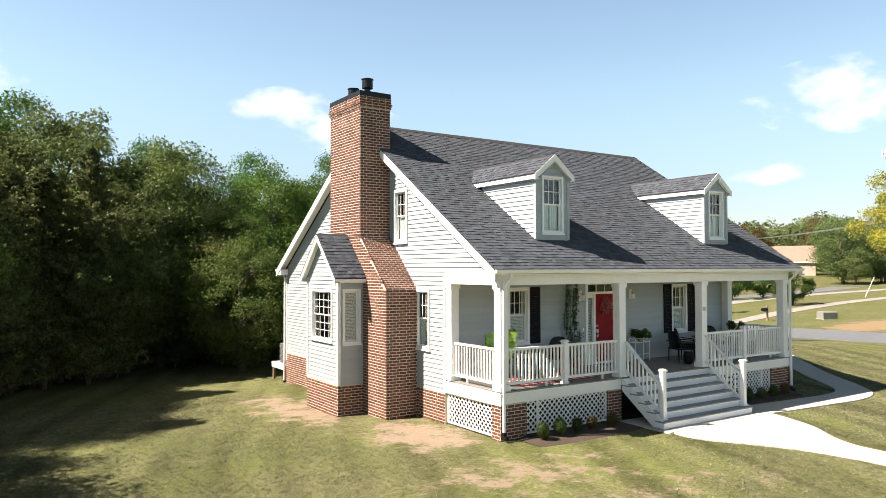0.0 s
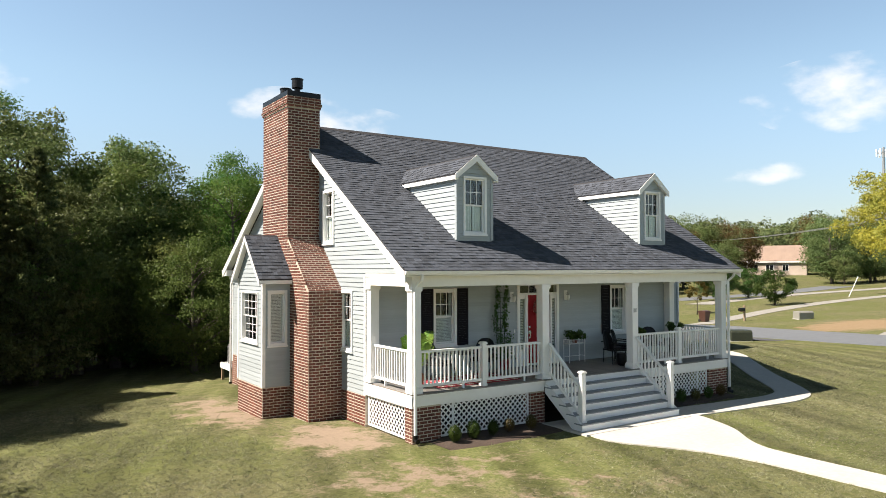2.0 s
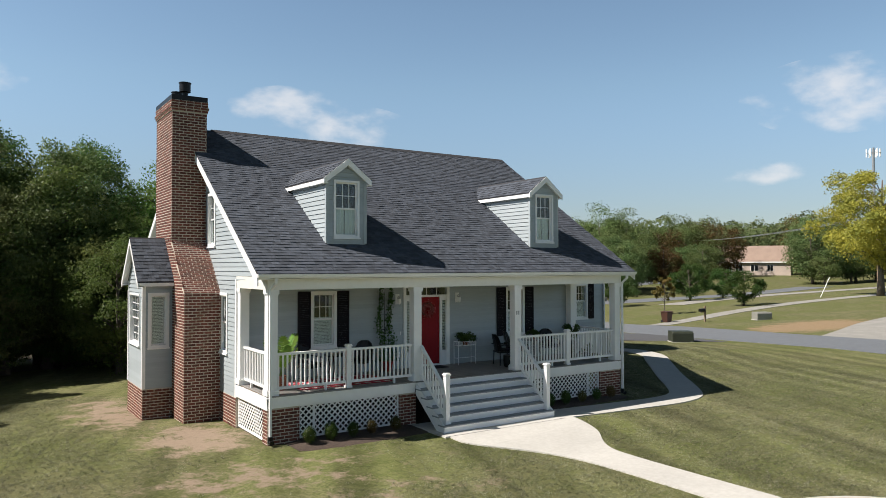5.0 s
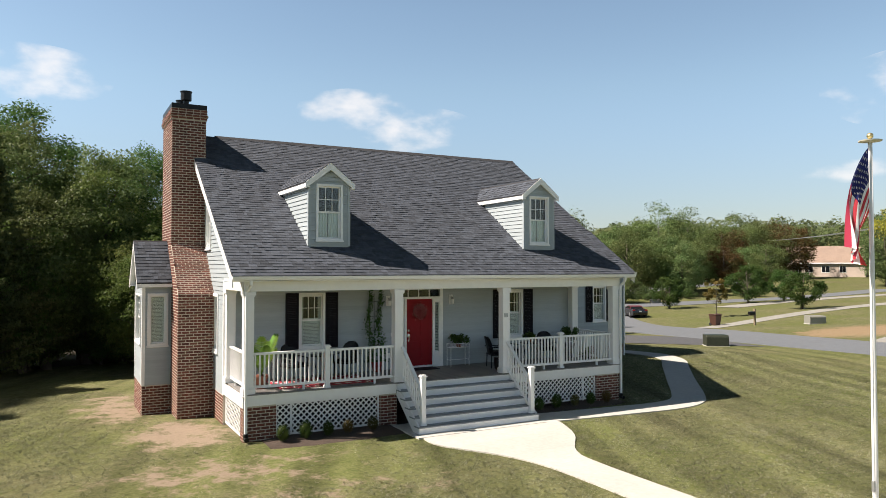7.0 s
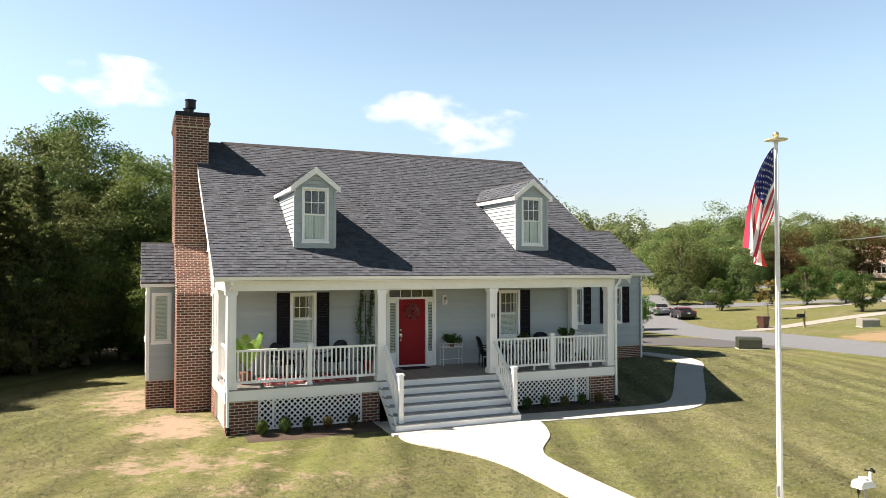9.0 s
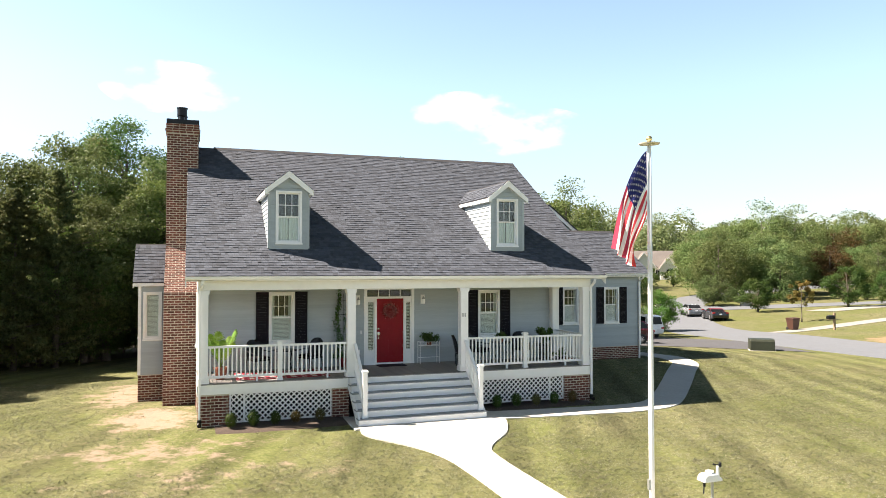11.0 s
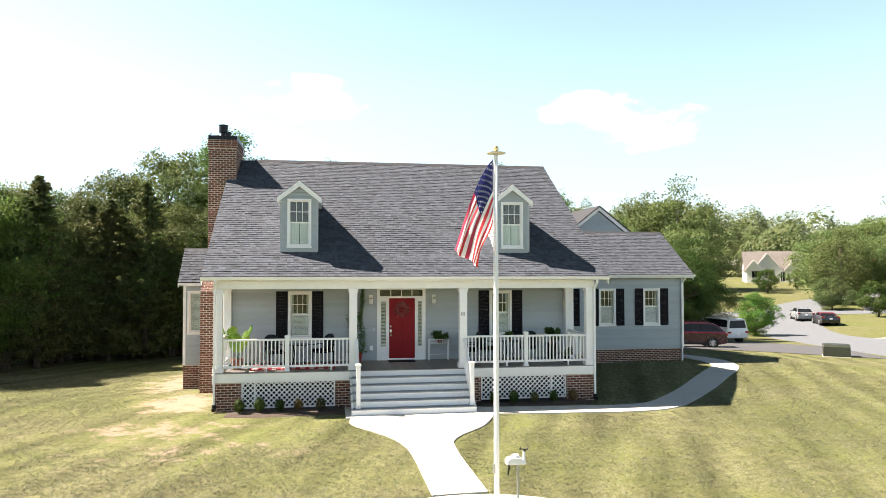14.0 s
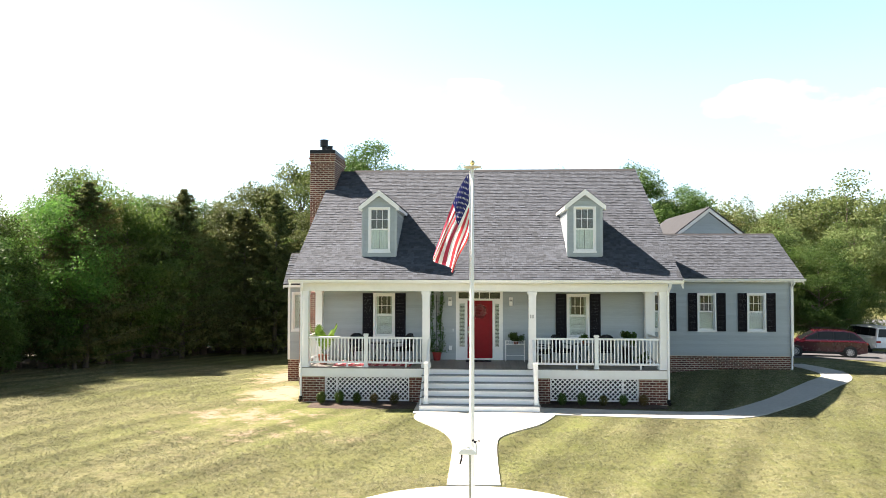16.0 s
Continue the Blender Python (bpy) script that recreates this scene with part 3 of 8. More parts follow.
def sheath(g, axis, p0, p1, zlo, zhi, span, holes):
    """The wall's core between p0 and p1, with its openings cut through, as strips."""
    g.weld = True
    zs = sorted({zlo, zhi, *[z for h in holes for z in h[2:4] if zlo < z < zhi], *np.arange(zlo, zhi, 0.33).tolist()})
    for z0, z1 in zip(zs[:-1], zs[1:]):
        zc = (z0 + z1) / 2
        cuts = sorted((h[0], h[1]) for h in holes if h[2] < zc < h[3])
        (a0, b0), (a1, b1) = span(z0 + 1e-4), span(z1 - 1e-4)
        starts = [(a0, a1)] + [(c[1], c[1]) for c in cuts]
        ends = [(c[0], c[0]) for c in cuts] + [(b0, b1)]
        for (s0, s1), (e0, e1) in zip(starts, ends):
            if e0 - s0 < 0.01 and e1 - s1 < 0.01:
                continue
            lo, hi = min(p0, p1), max(p0, p1)
            if axis == "x":
                g.hexa([(s0, lo, z0), (e0, lo, z0), (e0, hi, z0), (s0, hi, z0), (s1, lo, z1), (e1, lo, z1), (e1, hi, z1), (s1, hi, z1)])
            else:
                g.hexa([(lo, s0, z0), (hi, s0, z0), (hi, e0, z0), (lo, e0, z0), (lo, s1, z1), (hi, s1, z1), (hi, e1, z1), (lo, e1, z1)])
    return g


# windows ------------------------------------------------------------------
window_count = [0]


def window(axis, plane, out, a0, a1, z0, z1, label, cols=3, rows=2, both=False, shutters=0.0, lower="blind", trim=0.085, room_side=0.4, room_deep=1.3, single=False):
    """A double-hung window in a wall. a0..z1 is the outside of its trim; plane is the wall's face."""
    window_count[0] += 1
    mid = (a0 + a1) / 2
    at = (mid, plane, z0) if axis == "x" else (plane, mid, z0)
    w = thing("window_%d" % window_count[0], label, "window", kind="structure", at=at)

    def bx(u0, u1, d0, d1, v0, v1, g=None):
        g = g or Geo()
        e0, e1 = sorted((plane + out * d0, plane + out * d1))
        return g.box(u0, u1, e0, e1, v0, v1) if axis == "x" else g.box(e0, e1, u0, u1, v0, v1)

    i0, i1, j0, j1 = a0 + trim, a1 - trim, z0 + trim, z1 - trim
    fr = Geo()
    bx(a0, i0, -0.10, 0.05, z0, z1, fr)
    bx(i1, a1, -0.10, 0.05, z0, z1, fr)
    bx(i0, i1, -0.10, 0.05, j1, z1, fr)
    bx(i0, i1, -0.10, 0.05, z0, j0, fr)
    part("window_frame", fr, WHITE, w, bevel=0.006)
    part("window_sill", bx(a0 - 0.02, a1 + 0.02, 0.0, 0.075, z0 - 0.035, z0 + 0.012), WHITE, w, bevel=0.006)
    half = (j0 + j1) / 2
    for k, (s0, s1, d) in enumerate(((j0, j1, -0.03),) if single else ((half, j1, -0.03), (j0, half + 0.02, -0.055))):
        t = 0.034
        sa = Geo()
        bx(i0, i0 + t, d - 0.03, d, s0, s1, sa)
        bx(i1 - t, i1, d - 0.03, d, s0, s1, sa)
        bx(i0 + t, i1 - t, d - 0.03, d, s0, s0 + t, sa)
        bx(i0 + t, i1 - t, d - 0.03, d, s1 - t, s1, sa)
        sash = part("sash", sa, WHITE, w)
        if k == 0 or both:
            mu = Geo()
            for c in range(1, cols):
                u = i0 + t + (i1 - i0 - 2 * t) * c / cols
                bx(u - 0.009, u + 0.009, d - 0.018, d - 0.006, s0 + t, s1 - t, mu)
            for r in range(1, rows):
                v = s0 + t + (s1 - s0 - 2 * t) * r / rows
                bx(i0 + t, i1 - t, d - 0.0175, d - 0.0065, v - 0.009, v + 0.009, mu)
            part("muntins", mu, WHITE, sash)
        pn = part("pane", bx(i0 + t - 0.005, i1 - t + 0.005, d - 0.022, d - 0.019, s0 + t - 0.005, s1 - t + 0.005), GLASS, sash, "clear window glass")
        pn.visible_shadow = False
    if lower == "blind":
        top = j1 if single else half + 0.05
        g = Geo()
        v = j0 + 0.02
        while v < top:
            bx(i0 + 0.02, i1 - 0.02, -0.108, -0.096, v, v + 0.034, g)
            v += 0.042
        part("blind", g, BLIND, w, "white slatted blind, half lowered")
    if lower in ("curtain", "blind"):
        for s0, s1 in ((i0, i0 + 0.16 * (i1 - i0)), (i1 - 0.16 * (i1 - i0), i1)) if lower == "blind" else ((i0, mid - 0.01), (mid + 0.01, i1)):
            g = Geo()
            n = 14
            rows_ = []
            for r in (j0 if lower == "blind" else j0, (half + 0.03) if lower == "curtain" and not both else j1):
                row = []
                for i in range(n + 1):
                    u = s0 + (s1 - s0) * i / n
                    dd = -0.125 + 0.012 * math.sin(i * 1.7)
                    row.append((u, plane + out * dd, r) if axis == "x" else (plane + out * dd, u, r))
                rows_.append(row)
            g.strip(rows_)
            part("curtain", g, CURTAIN, w, "pale sheer curtain")
    # added shallow room box; its dark colour stands in for indoor shade
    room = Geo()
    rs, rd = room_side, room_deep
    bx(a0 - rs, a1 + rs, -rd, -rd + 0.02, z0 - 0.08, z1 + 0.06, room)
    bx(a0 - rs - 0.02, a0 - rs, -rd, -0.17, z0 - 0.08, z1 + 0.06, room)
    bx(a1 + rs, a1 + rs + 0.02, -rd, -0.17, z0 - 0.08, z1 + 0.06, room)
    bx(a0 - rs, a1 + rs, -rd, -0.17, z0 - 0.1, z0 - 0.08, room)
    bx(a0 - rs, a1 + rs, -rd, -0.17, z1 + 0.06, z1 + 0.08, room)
    part("reveal_room", room, INSIDE, w, "room box behind the glass, its shade put in as dark colour")
    if shutters:
        for s0, s1 in ((a0 - shutters, a0 - 0.004), (a1 + 0.004, a1 + shutters)):
            sh = Geo()
            bx(s0, s0 + 0.05, 0.028, 0.062, z0, z1, sh)
            bx(s1 - 0.05, s1, 0.028, 0.062, z0, z1, sh)
            for v in (z0, (z0 + z1) / 2 - 0.04, z1 - 0.07):
                bx(s0 + 0.05, s1 - 0.05, 0.028, 0.060, v, v + 0.07, sh)
            shutter = part("shutter", sh, SHUTTER, w, "black louvred shutter", bevel=0.003)
            lo = Geo()
            for b0, b1 in ((z0 + 0.07, (z0 + z1) / 2 - 0.04), ((z0 + z1) / 2 + 0.03, z1 - 0.07)):
                m = int((b1 - b0) / 0.05)
                for i in range(m):
                    v = b0 + (i + 0.5) * (b1 - b0) / m
                    c = ((s0 + s1) / 2, plane + out * 0.043, v) if axis == "x" else (plane + out * 0.043, (s0 + s1) / 2, v)
                    turn = pose(*c, 14 * (1 if out < 0 else -1), 0, 0) if axis == "x" else pose(*c, 0, 14 * out, 0)
                    lo.obox(turn, *((s1 - s0 - 0.1, 0.01, 0.05) if axis == "x" else (0.01, s1 - s0 - 0.1, 0.05)))
            part("louvres", lo, SHUTTER, shutter)
    m = 0.03
    return (a0 + m, a1 - m, z0 + m, z1 - m)


FRONT_WIN = [(2.14, 2.96, 2.0, 3.66), (9.33, 10.17, 2.0, 3.66)]
WING_WIN = [(13.52, 14.34, 1.88, 3.56), (15.65, 16.47, 1.88, 3.56), (17.79, 18.61, 1.88, 3.56)]
fh = [window("x", FRONT_Y, -1, *w, "white double-hung window with black shutters", shutters=0.4) for w in FRONT_WIN]
wh = [window("x", WING_Y, -1, *w, "white double-hung window with black shutters", shutters=0.4) for w in WING_WIN]
gh = [window("y", LEFT_X, -1, 4.22, 5.03, 4.98, 6.6, "white double-hung gable window with a curtain", lower="curtain"),
      window("y", LEFT_X, -1, 3.0, 3.8, 1.92, 3.64, "white double-hung window beside the chimney", lower="curtain")]
DOOR_HOLE = (5.26, 6.96, DECK_Z, 3.76)

# walls --------------------------------------------------------------------
house = thing("house", "grey clapboard house with a charcoal shingle roof and brick base", "house", at=(6.2, 8, 0))
SID0 = 0.82


def gable_span(z):
    if z <= EAVE_Z - 0.1:
        return (FRONT_Y, REAR_Y)
    d = (z - EAVE_Z + 0.16) / SLOPE
    return (max(EAVE_Y + d, 0.0), min(REAR_EAVE - d, REAR_Y)) if z > 4.06 else (FRONT_Y, REAR_Y)


core = Geo()
sheath(core, "x", FRONT_Y + 0.002, FRONT_Y + 0.15, DECK_Z - 0.2, 3.95, lambda z: (LEFT_X + 0.15, RIGHT_X - 0.15), fh + [DOOR_HOLE])
part("wall_front", core, SIDING, house)
wall_front = house.children[-1]
siding(wall_front, "x", FRONT_Y, -1, DECK_Z, 3.9, lambda z: (LEFT_X + 0.05, RIGHT_X), fh + [DOOR_HOLE])
core = sheath(Geo(), "y", LEFT_X + 0.002, LEFT_X + 0.15, 0.4, RIDGE_Z - 0.2, gable_span, gh)
wall_left = part("wall_gable", core, SIDING, house)
siding(wall_left, "y", LEFT_X, -1, SID0, RIDGE_Z - 0.25, gable_span, gh)
core = sheath(Geo(), "y", RIGHT_X - 0.15, RIGHT_X - 0.002, 0.3, RIDGE_Z - 0.2, gable_span, [])
wall_right = part("wall_gable", core, SIDING, house)
siding(wall_right, "y", RIGHT_X, 1, SID0, RIDGE_Z - 0.25, gable_span, [])
part("wall_rear", sheath(Geo(), "x", REAR_Y - 0.15, REAR_Y, -1.0, 4.1, lambda z: (LEFT_X, RIGHT_X), []), SIDING, house)
# the wing
core = sheath(Geo(), "x", WING_Y + 0.002, WING_Y + 0.15, 0.5, 4.1, lambda z: (RIGHT_X, WING_X1), wh)
wall_wing = part("wall_wing", core, SIDING, house)
siding(wall_wing, "x", WING_Y, -1, SID0, 4.1, lambda z: (RIGHT_X + 0.03, WING_X1 - 0.1), wh)


def wing_span(z):
    if z < 4.1:
        return (WING_Y, WING_REAR)
    d = (z - 4.1) / SLOPE
    return (WING_Y + d, WING_REAR - d)


wall_end = part("wall_wing", sheath(Geo(), "y", WING_X1 - 0.15, WING_X1 - 0.002, -0.6, 6.0, wing_span, []), SIDING, house)
siding(wall_end, "y", WING_X1, 1, SID0, 6.0, wing_span, [])
part("wall_rear", sheath(Geo(), "x", WING_REAR - 0.15, WING_REAR, -1.0, 4.1, lambda z: (RIGHT_X, WING_X1), []), SIDING, house)
# rear cross gable, its face seen over the wing's ridge
back = Geo().prism([(15.6, 3.5), (20.3, 3.5), (20.3, 5.85), (20.2, 5.9), (18.03, 7.58), (15.86, 5.9), (15.6, 5.85)], "y", 13.502, 13.65)
wall_back = part("wall_gable", back, SIDING, house)
siding(wall_back, "x", 13.5, -1, 5.6, 7.55, lambda z: (18.03 - (7.58 - z) / 0.78, 18.03 + (7.58 - z) / 0.78), [])
for s in (-1, 1):
    g = Geo()
    n = Vector((s * 0.78, 0, 1)).normalized()
    for d0, d1, y0, y1, mt, nm in ((0.0, 0.16, 13.36, 13.46, WHITE, "rake_board"), (0.16, 0.21, 13.30, 22.0, ROOF_DARK, "roof_slab")):
        g = Geo()
        a, b = (18.03, 7.62), (18.03 + s * 2.75, 7.62 - 2.75 * 0.78)
        g.prism([(a[0], a[1] + d0 * 1.27), (b[0], b[1] + d0 * 1.27), (b[0], b[1] + d1 * 1.27), (a[0], a[1] + d1 * 1.27)], "y", y0, y1)
        part(nm, g, mt, house)
part("wall_rear", Geo().box(15.6, 15.75, 13.66, 21.8, -1, 5.9).box(20.3, 20.45, 13.66, 21.8, -1, 5.9).box(15.6, 20.45, 21.65, 21.8, -1, 5.9), SIDING, house)

# corner boards
for x, y, z0, z1 in ((-0.035, FRONT_Y - 0.03, SID0, 4.05), (-0.035, REAR_Y - 0.07, SID0 - 0.3, 4.1), (WING_X1 - 0.07, WING_Y - 0.035, SID0, 4.12)):
    part("corner_board", Geo().box(x, x + 0.1, y, y + 0.1, z0, z1), WHITE, house, bevel=0.005)

# brick base ---------------------------------------------------------------
def brick_mesh(name, l, h, d, material):
    g = Geo()
    a, b, c, e = l / 2, h / 2, d / 2, 0.006
    g.v += [(-a, c, -b), (a, c, -b), (a, c, b), (-a, c, b), (-a, -c + e, -b), (a, -c + e, -b), (a, -c + e, b), (-a, -c + e, b),
            (-a + e, -c, -b + e), (a - e, -c, -b + e), (a - e, -c, b - e), (-a + e, -c, b - e)]
    g.f += [(0, 1, 5, 4), (1, 2, 6, 5), (2, 3, 7, 6), (3, 0, 4, 7), (4, 5, 9, 8), (5, 6, 10, 9), (6, 7, 11, 10), (7, 4, 8, 11), (8, 9, 10, 11)]
    return g.mesh(name, material)


BR = {}


def brick_wall(parent, origin, run, z0, z1, length, limit=60, skip=None, first=None):
    """Running-bond bricks on a face: origin, the unit run along the face (its outside is to the right of the run), heights and length."""
    run = Vector(run)
    outw = Vector((run.y, -run.x, 0))
    rz = math.degrees(math.atan2(run.y, run.x))
    rng = random.Random(int(abs(origin[0]) * 100 + abs(origin[1]) * 37 + z0 * 11))
    full, half = [], []
    nz = int(round((z1 - z0) / BRICK_H))
    for i in range(nz):
        z = z0 + (i + 0.5) * BRICK_H
        u = -BRICK_L / 2 if i % 2 else 0.0
        while u < length - 0.03:
            a, b = max(u, 0.0), min(u + BRICK_L, length)
            if b - a > 0.035 and not (skip and skip((a + b) / 2, z)):
                p = Vector(origin) + run * ((a + b) / 2) + outw * rng.uniform(-0.002, 0.002)
                m = pose(p.x, p.y, z, rng.uniform(-0.4, 0.4), rng.uniform(-0.3, 0.3), rz)
                if b - a < BRICK_L - 0.01:
                    m = m @ Matrix.Diagonal(((b - a - 0.020) / (BRICK_L - 0.020), 1, 1, 1))
                full.append(m)
            u += BRICK_L
    if not BR:
        BR["one"] = brick_mesh("brick", BRICK_L - 0.020, BRICK_H - 0.021, 0.03, BRICK)
        BR["field"] = brick_mesh("brick_field", BRICK_L - 0.020, BRICK_H - 0.021, 0.03, BRICK_FIELD)
    if first:
        full.sort(key=lambda m: first(m.translation))
    pieces("brick", BR["one"], full[:limit], parent, limit)
    if len(full) > limit:
        pieces("brick", BR["field"], full[limit:], parent, 0)


def brick_faces(parent, x0, x1, y0, y1, z0, z1, faces, limit=60):
    if "s" in faces:
        brick_wall(parent, (x0, y0 + 0.012, 0), (1, 0, 0), z0, z1, x1 - x0, limit)
    if "w" in faces:
        brick_wall(parent, (x0 + 0.012, y1, 0), (0, -1, 0), z0, z1, y1 - y0, limit)
    if "e" in faces:
        brick_wall(parent, (x1 - 0.012, y0, 0), (0, 1, 0), z0, z1, y1 - y0, limit)


def brick_block(thing_, name, x0, x1, y0, y1, z0, z1, faces, limit=60):
    c = part(name, Geo().box(x0 + 0.005, x1 - 0.005, y0 + 0.005, y1 - 0.005, z0, z1 - 0.004), MORTAR, thing_)
    brick_faces(c, x0, x1, y0, y1, z0, z1, faces, limit)
    return c


brick_block(house, "foundation", -0.03, 0.25, FRONT_Y - 0.02, 3.72, -0.1, SID0, "w", 90)
brick_block(house, "foundation", -0.03, 0.25, 7.38, REAR_Y, -0.7, SID0, "w", 40)
brick_block(house, "foundation", RIGHT_X, WING_X1, WING_Y - 0.03, WING_Y + 0.3, -0.2, SID0, "se", 120)
brick_block(house, "foundation", WING_X1 - 0.3, WING_X1 + 0.02, WING_Y + 0.3, WING_REAR, -0.7, SID0, "e", 10)
part("foundation", Geo().box(0.02, RIGHT_X, FRONT_Y, FRONT_Y + 0.2, -0.3, DECK_Z - 0.2).box(RIGHT_X - 0.2, RIGHT_X, FRONT_Y, WING_Y, -0.3, SID0).box(0, RIGHT_X, REAR_Y - 0.2, REAR_Y, -1, SID0), BRICK_FIELD, house)
# added dark soil sheet: its colour deepens the shade seen through the lattice
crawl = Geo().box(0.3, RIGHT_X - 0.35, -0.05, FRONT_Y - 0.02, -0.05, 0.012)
tagged(new("crawl_soil", crawl.mesh("crawl_soil", MULCH)), "dark soil sheet added below the porch deck to deepen its shade", "soil", kind="structure")

# roof ---------------------------------------------------------------------
SH_W, SH_E = 0.20, 0.136


def shingle_mesh(name, material, w=SH_W):
    g = Geo()
    a = w / 2 - 0.003
    # x along the eave, y up the slope, z off the roof
    g.hexa([(-a, 0, -0.004), (a, 0, -0.004), (a, SH_E + 0.02, -0.004), (-a, SH_E + 0.02, -0.004),
            (-a, 0, 0.016), (a, 0, 0.016), (a, SH_E + 0.02, 0.003), (-a, SH_E + 0.02, 0.003)])
    return g.mesh(name, material)


SHM = {"one": shingle_mesh("shingle", SHINGLE), "field": shingle_mesh("shingle_field", SHINGLE_FIELD)}


def shingles(parent, m, length, run, limit, keep=None, seed=1, first=None):
    """Shingles on a rectangle of roof: m has its origin at the eave's start, x along the eave, y up the slope."""
    rng = random.Random(seed)
    out = []
    for i in range(int(run / SH_E)):
        u = -rng.uniform(0, SH_W)
        while u < length:
            w = rng.choice((0.45, 0.6, 0.75, 0.9, 1.1)) * SH_W
            a, b = max(u, 0), min(u + w, length)
            if b - a > 0.03:
                c = (a + b) / 2
                if keep is None or keep(c, (i + 0.5) * SH_E):
                    out.append(m @ Matrix.Translation((c, i * SH_E + rng.uniform(-0.004, 0.004), rng.uniform(0, 0.004))) @ Matrix.Diagonal(((b - a) / SH_W, 1, rng.choice((0.7, 0.85, 1.0, 1.2, 1.4)), 1)))
            u += w
    if first:
        out.sort(key=lambda q: first(q.translation))
    pieces("shingle", SHM["one"], out[:limit], parent, limit)
    if len(out) > limit:
        pieces("shingle", SHM["field"], out[limit:], parent, 0)


ANG = math.degrees(math.atan(SLOPE))
RUN = math.hypot(RIDGE_Y - EAVE_Y, RIDGE_Z - EAVE_Z)
DORMERS = (2.565, 9.805)


g = Geo()
k = math.hypot(1, SLOPE)
for sgn, y_e in ((1, EAVE_Y), (-1, REAR_EAVE)):
    g.prism([(y_e, EAVE_Z), (RIDGE_Y, RIDGE_Z), (RIDGE_Y, RIDGE_Z - 0.03 * k), (y_e, EAVE_Z - 0.03 * k)], "x", RAKE_L + 0.004, RAKE_R - 0.004)
roof = part("roof", g, ROOF_DARK, house, "charcoal architectural shingle roof")
part("soffit", Geo().prism([(EAVE_Y + 0.02, EAVE_Z - 0.14), (0.0, EAVE_Z - 0.10), (0.0, EAVE_Z - 0.08), (EAVE_Y + 0.02, EAVE_Z - 0.12)], "x", RAKE_L + 0.02, RAKE_R - 0.02), WHITE, house)
part("ridge_cap", Geo().prism([(RIDGE_Y - 0.16, RIDGE_Z - 0.075), (RIDGE_Y, RIDGE_Z + 0.035), (RIDGE_Y + 0.16, RIDGE_Z - 0.075), (RIDGE_Y, RIDGE_Z - 0.01)], "x", 0.55, RAKE_R), ROOF_DARK, house, "dark ridge vent")


def rake(y_e, s):
    """White rake boards and boxed soffits at both gable ends."""
    for x0, x1, nm in ((RAKE_L, RAKE_L + 0.03, "rake_board"), (RAKE_R - 0.03, RAKE_R, "rake_board")):
        g = Geo()
        g.prism([(y_e, EAVE_Z - 0.032 * k), (RIDGE_Y, RIDGE_Z - 0.032 * k), (RIDGE_Y, RIDGE_Z - 0.24 * k), (y_e, EAVE_Z - 0.24 * k)], "x", x0, x1)
        part(nm, g, WHITE, house)
    for x0, x1 in ((RAKE_L + 0.03, -0.03), (RIGHT_X + 0.03, RAKE_R - 0.03)):
        g = Geo()
        g.prism([(y_e, EAVE_Z - 0.075 * k), (RIDGE_Y, RIDGE_Z - 0.075 * k), (RIDGE_Y, RIDGE_Z - 0.09 * k), (y_e, EAVE_Z - 0.09 * k)], "x", x0, x1)
        part("soffit", g, WHITE, house)
        low_z = EAVE_Z - (0.115 if s > 0 else 0.24)
        g = Geo().prism([(y_e + s * 0.02, low_z), (y_e + s * 0.45, low_z), (y_e + s * 0.45, EAVE_Z + 0.0), (y_e + s * 0.02, EAVE_Z - 0.08)], "x", x0, x1)
        part("cornice_return", g, WHITE, house)


rake(EAVE_Y, 1)
rake(REAR_EAVE, -1)


def gutter(parent, axis_y, x0, x1, z, s=-1):
    """A white K-style gutter along an eave; s: the way it faces."""
    prof = [(0, 0), (0, -0.10), (s * 0.07, -0.10), (s * 0.10, -0.05), (s * 0.115, 0.0), (s * 0.10, 0.0), (s * 0.088, -0.045), (s * 0.062, -0.088), (s * 0.012, -0.088), (s * 0.012, 0)]
    g = Geo().prism([(axis_y + u, z + w) for u, w in prof], "x", x0, x1)
    part("gutter", g, WHITE, parent)
    for x in (x0, x1 - 0.01):
        part("gutter_end", Geo().prism([(axis_y, z), (axis_y, z - 0.10), (axis_y + s * 0.07, z - 0.10), (axis_y + s * 0.115, z)], "x", x, x + 0.01), WHITE, parent)


gutter(house, EAVE_Y + 0.02, RAKE_L, RAKE_R, EAVE_Z - 0.01)
gutter(house, REAR_EAVE - 0.02, RAKE_L, RAKE_R, EAVE_Z - 0.01, 1)
gutter(house, WING_EAVE + 0.02, RAKE_R, 20.15, EAVE_Z - 0.01)

# wing roof
wk = (WING_RIDGE_Z - EAVE_Z) / (WING_RIDGE_Y - WING_EAVE)
g = Geo()
for y_e in (WING_EAVE, 2 * WING_RIDGE_Y - WING_EAVE):
    g.prism([(y_e, EAVE_Z), (WING_RIDGE_Y, WING_RIDGE_Z), (WING_RIDGE_Y, WING_RIDGE_Z - 0.04), (y_e, EAVE_Z - 0.04)], "x", RIGHT_X + 0.02, 20.1)
wing_roof = part("roof", g, ROOF_DARK, house, "charcoal shingle roof of the side wing")
part("fascia", Geo().box(RIGHT_X + 0.02, 20.1, WING_EAVE + 0.02, WING_Y, EAVE_Z - 0.16, EAVE_Z - 0.12), WHITE, house)
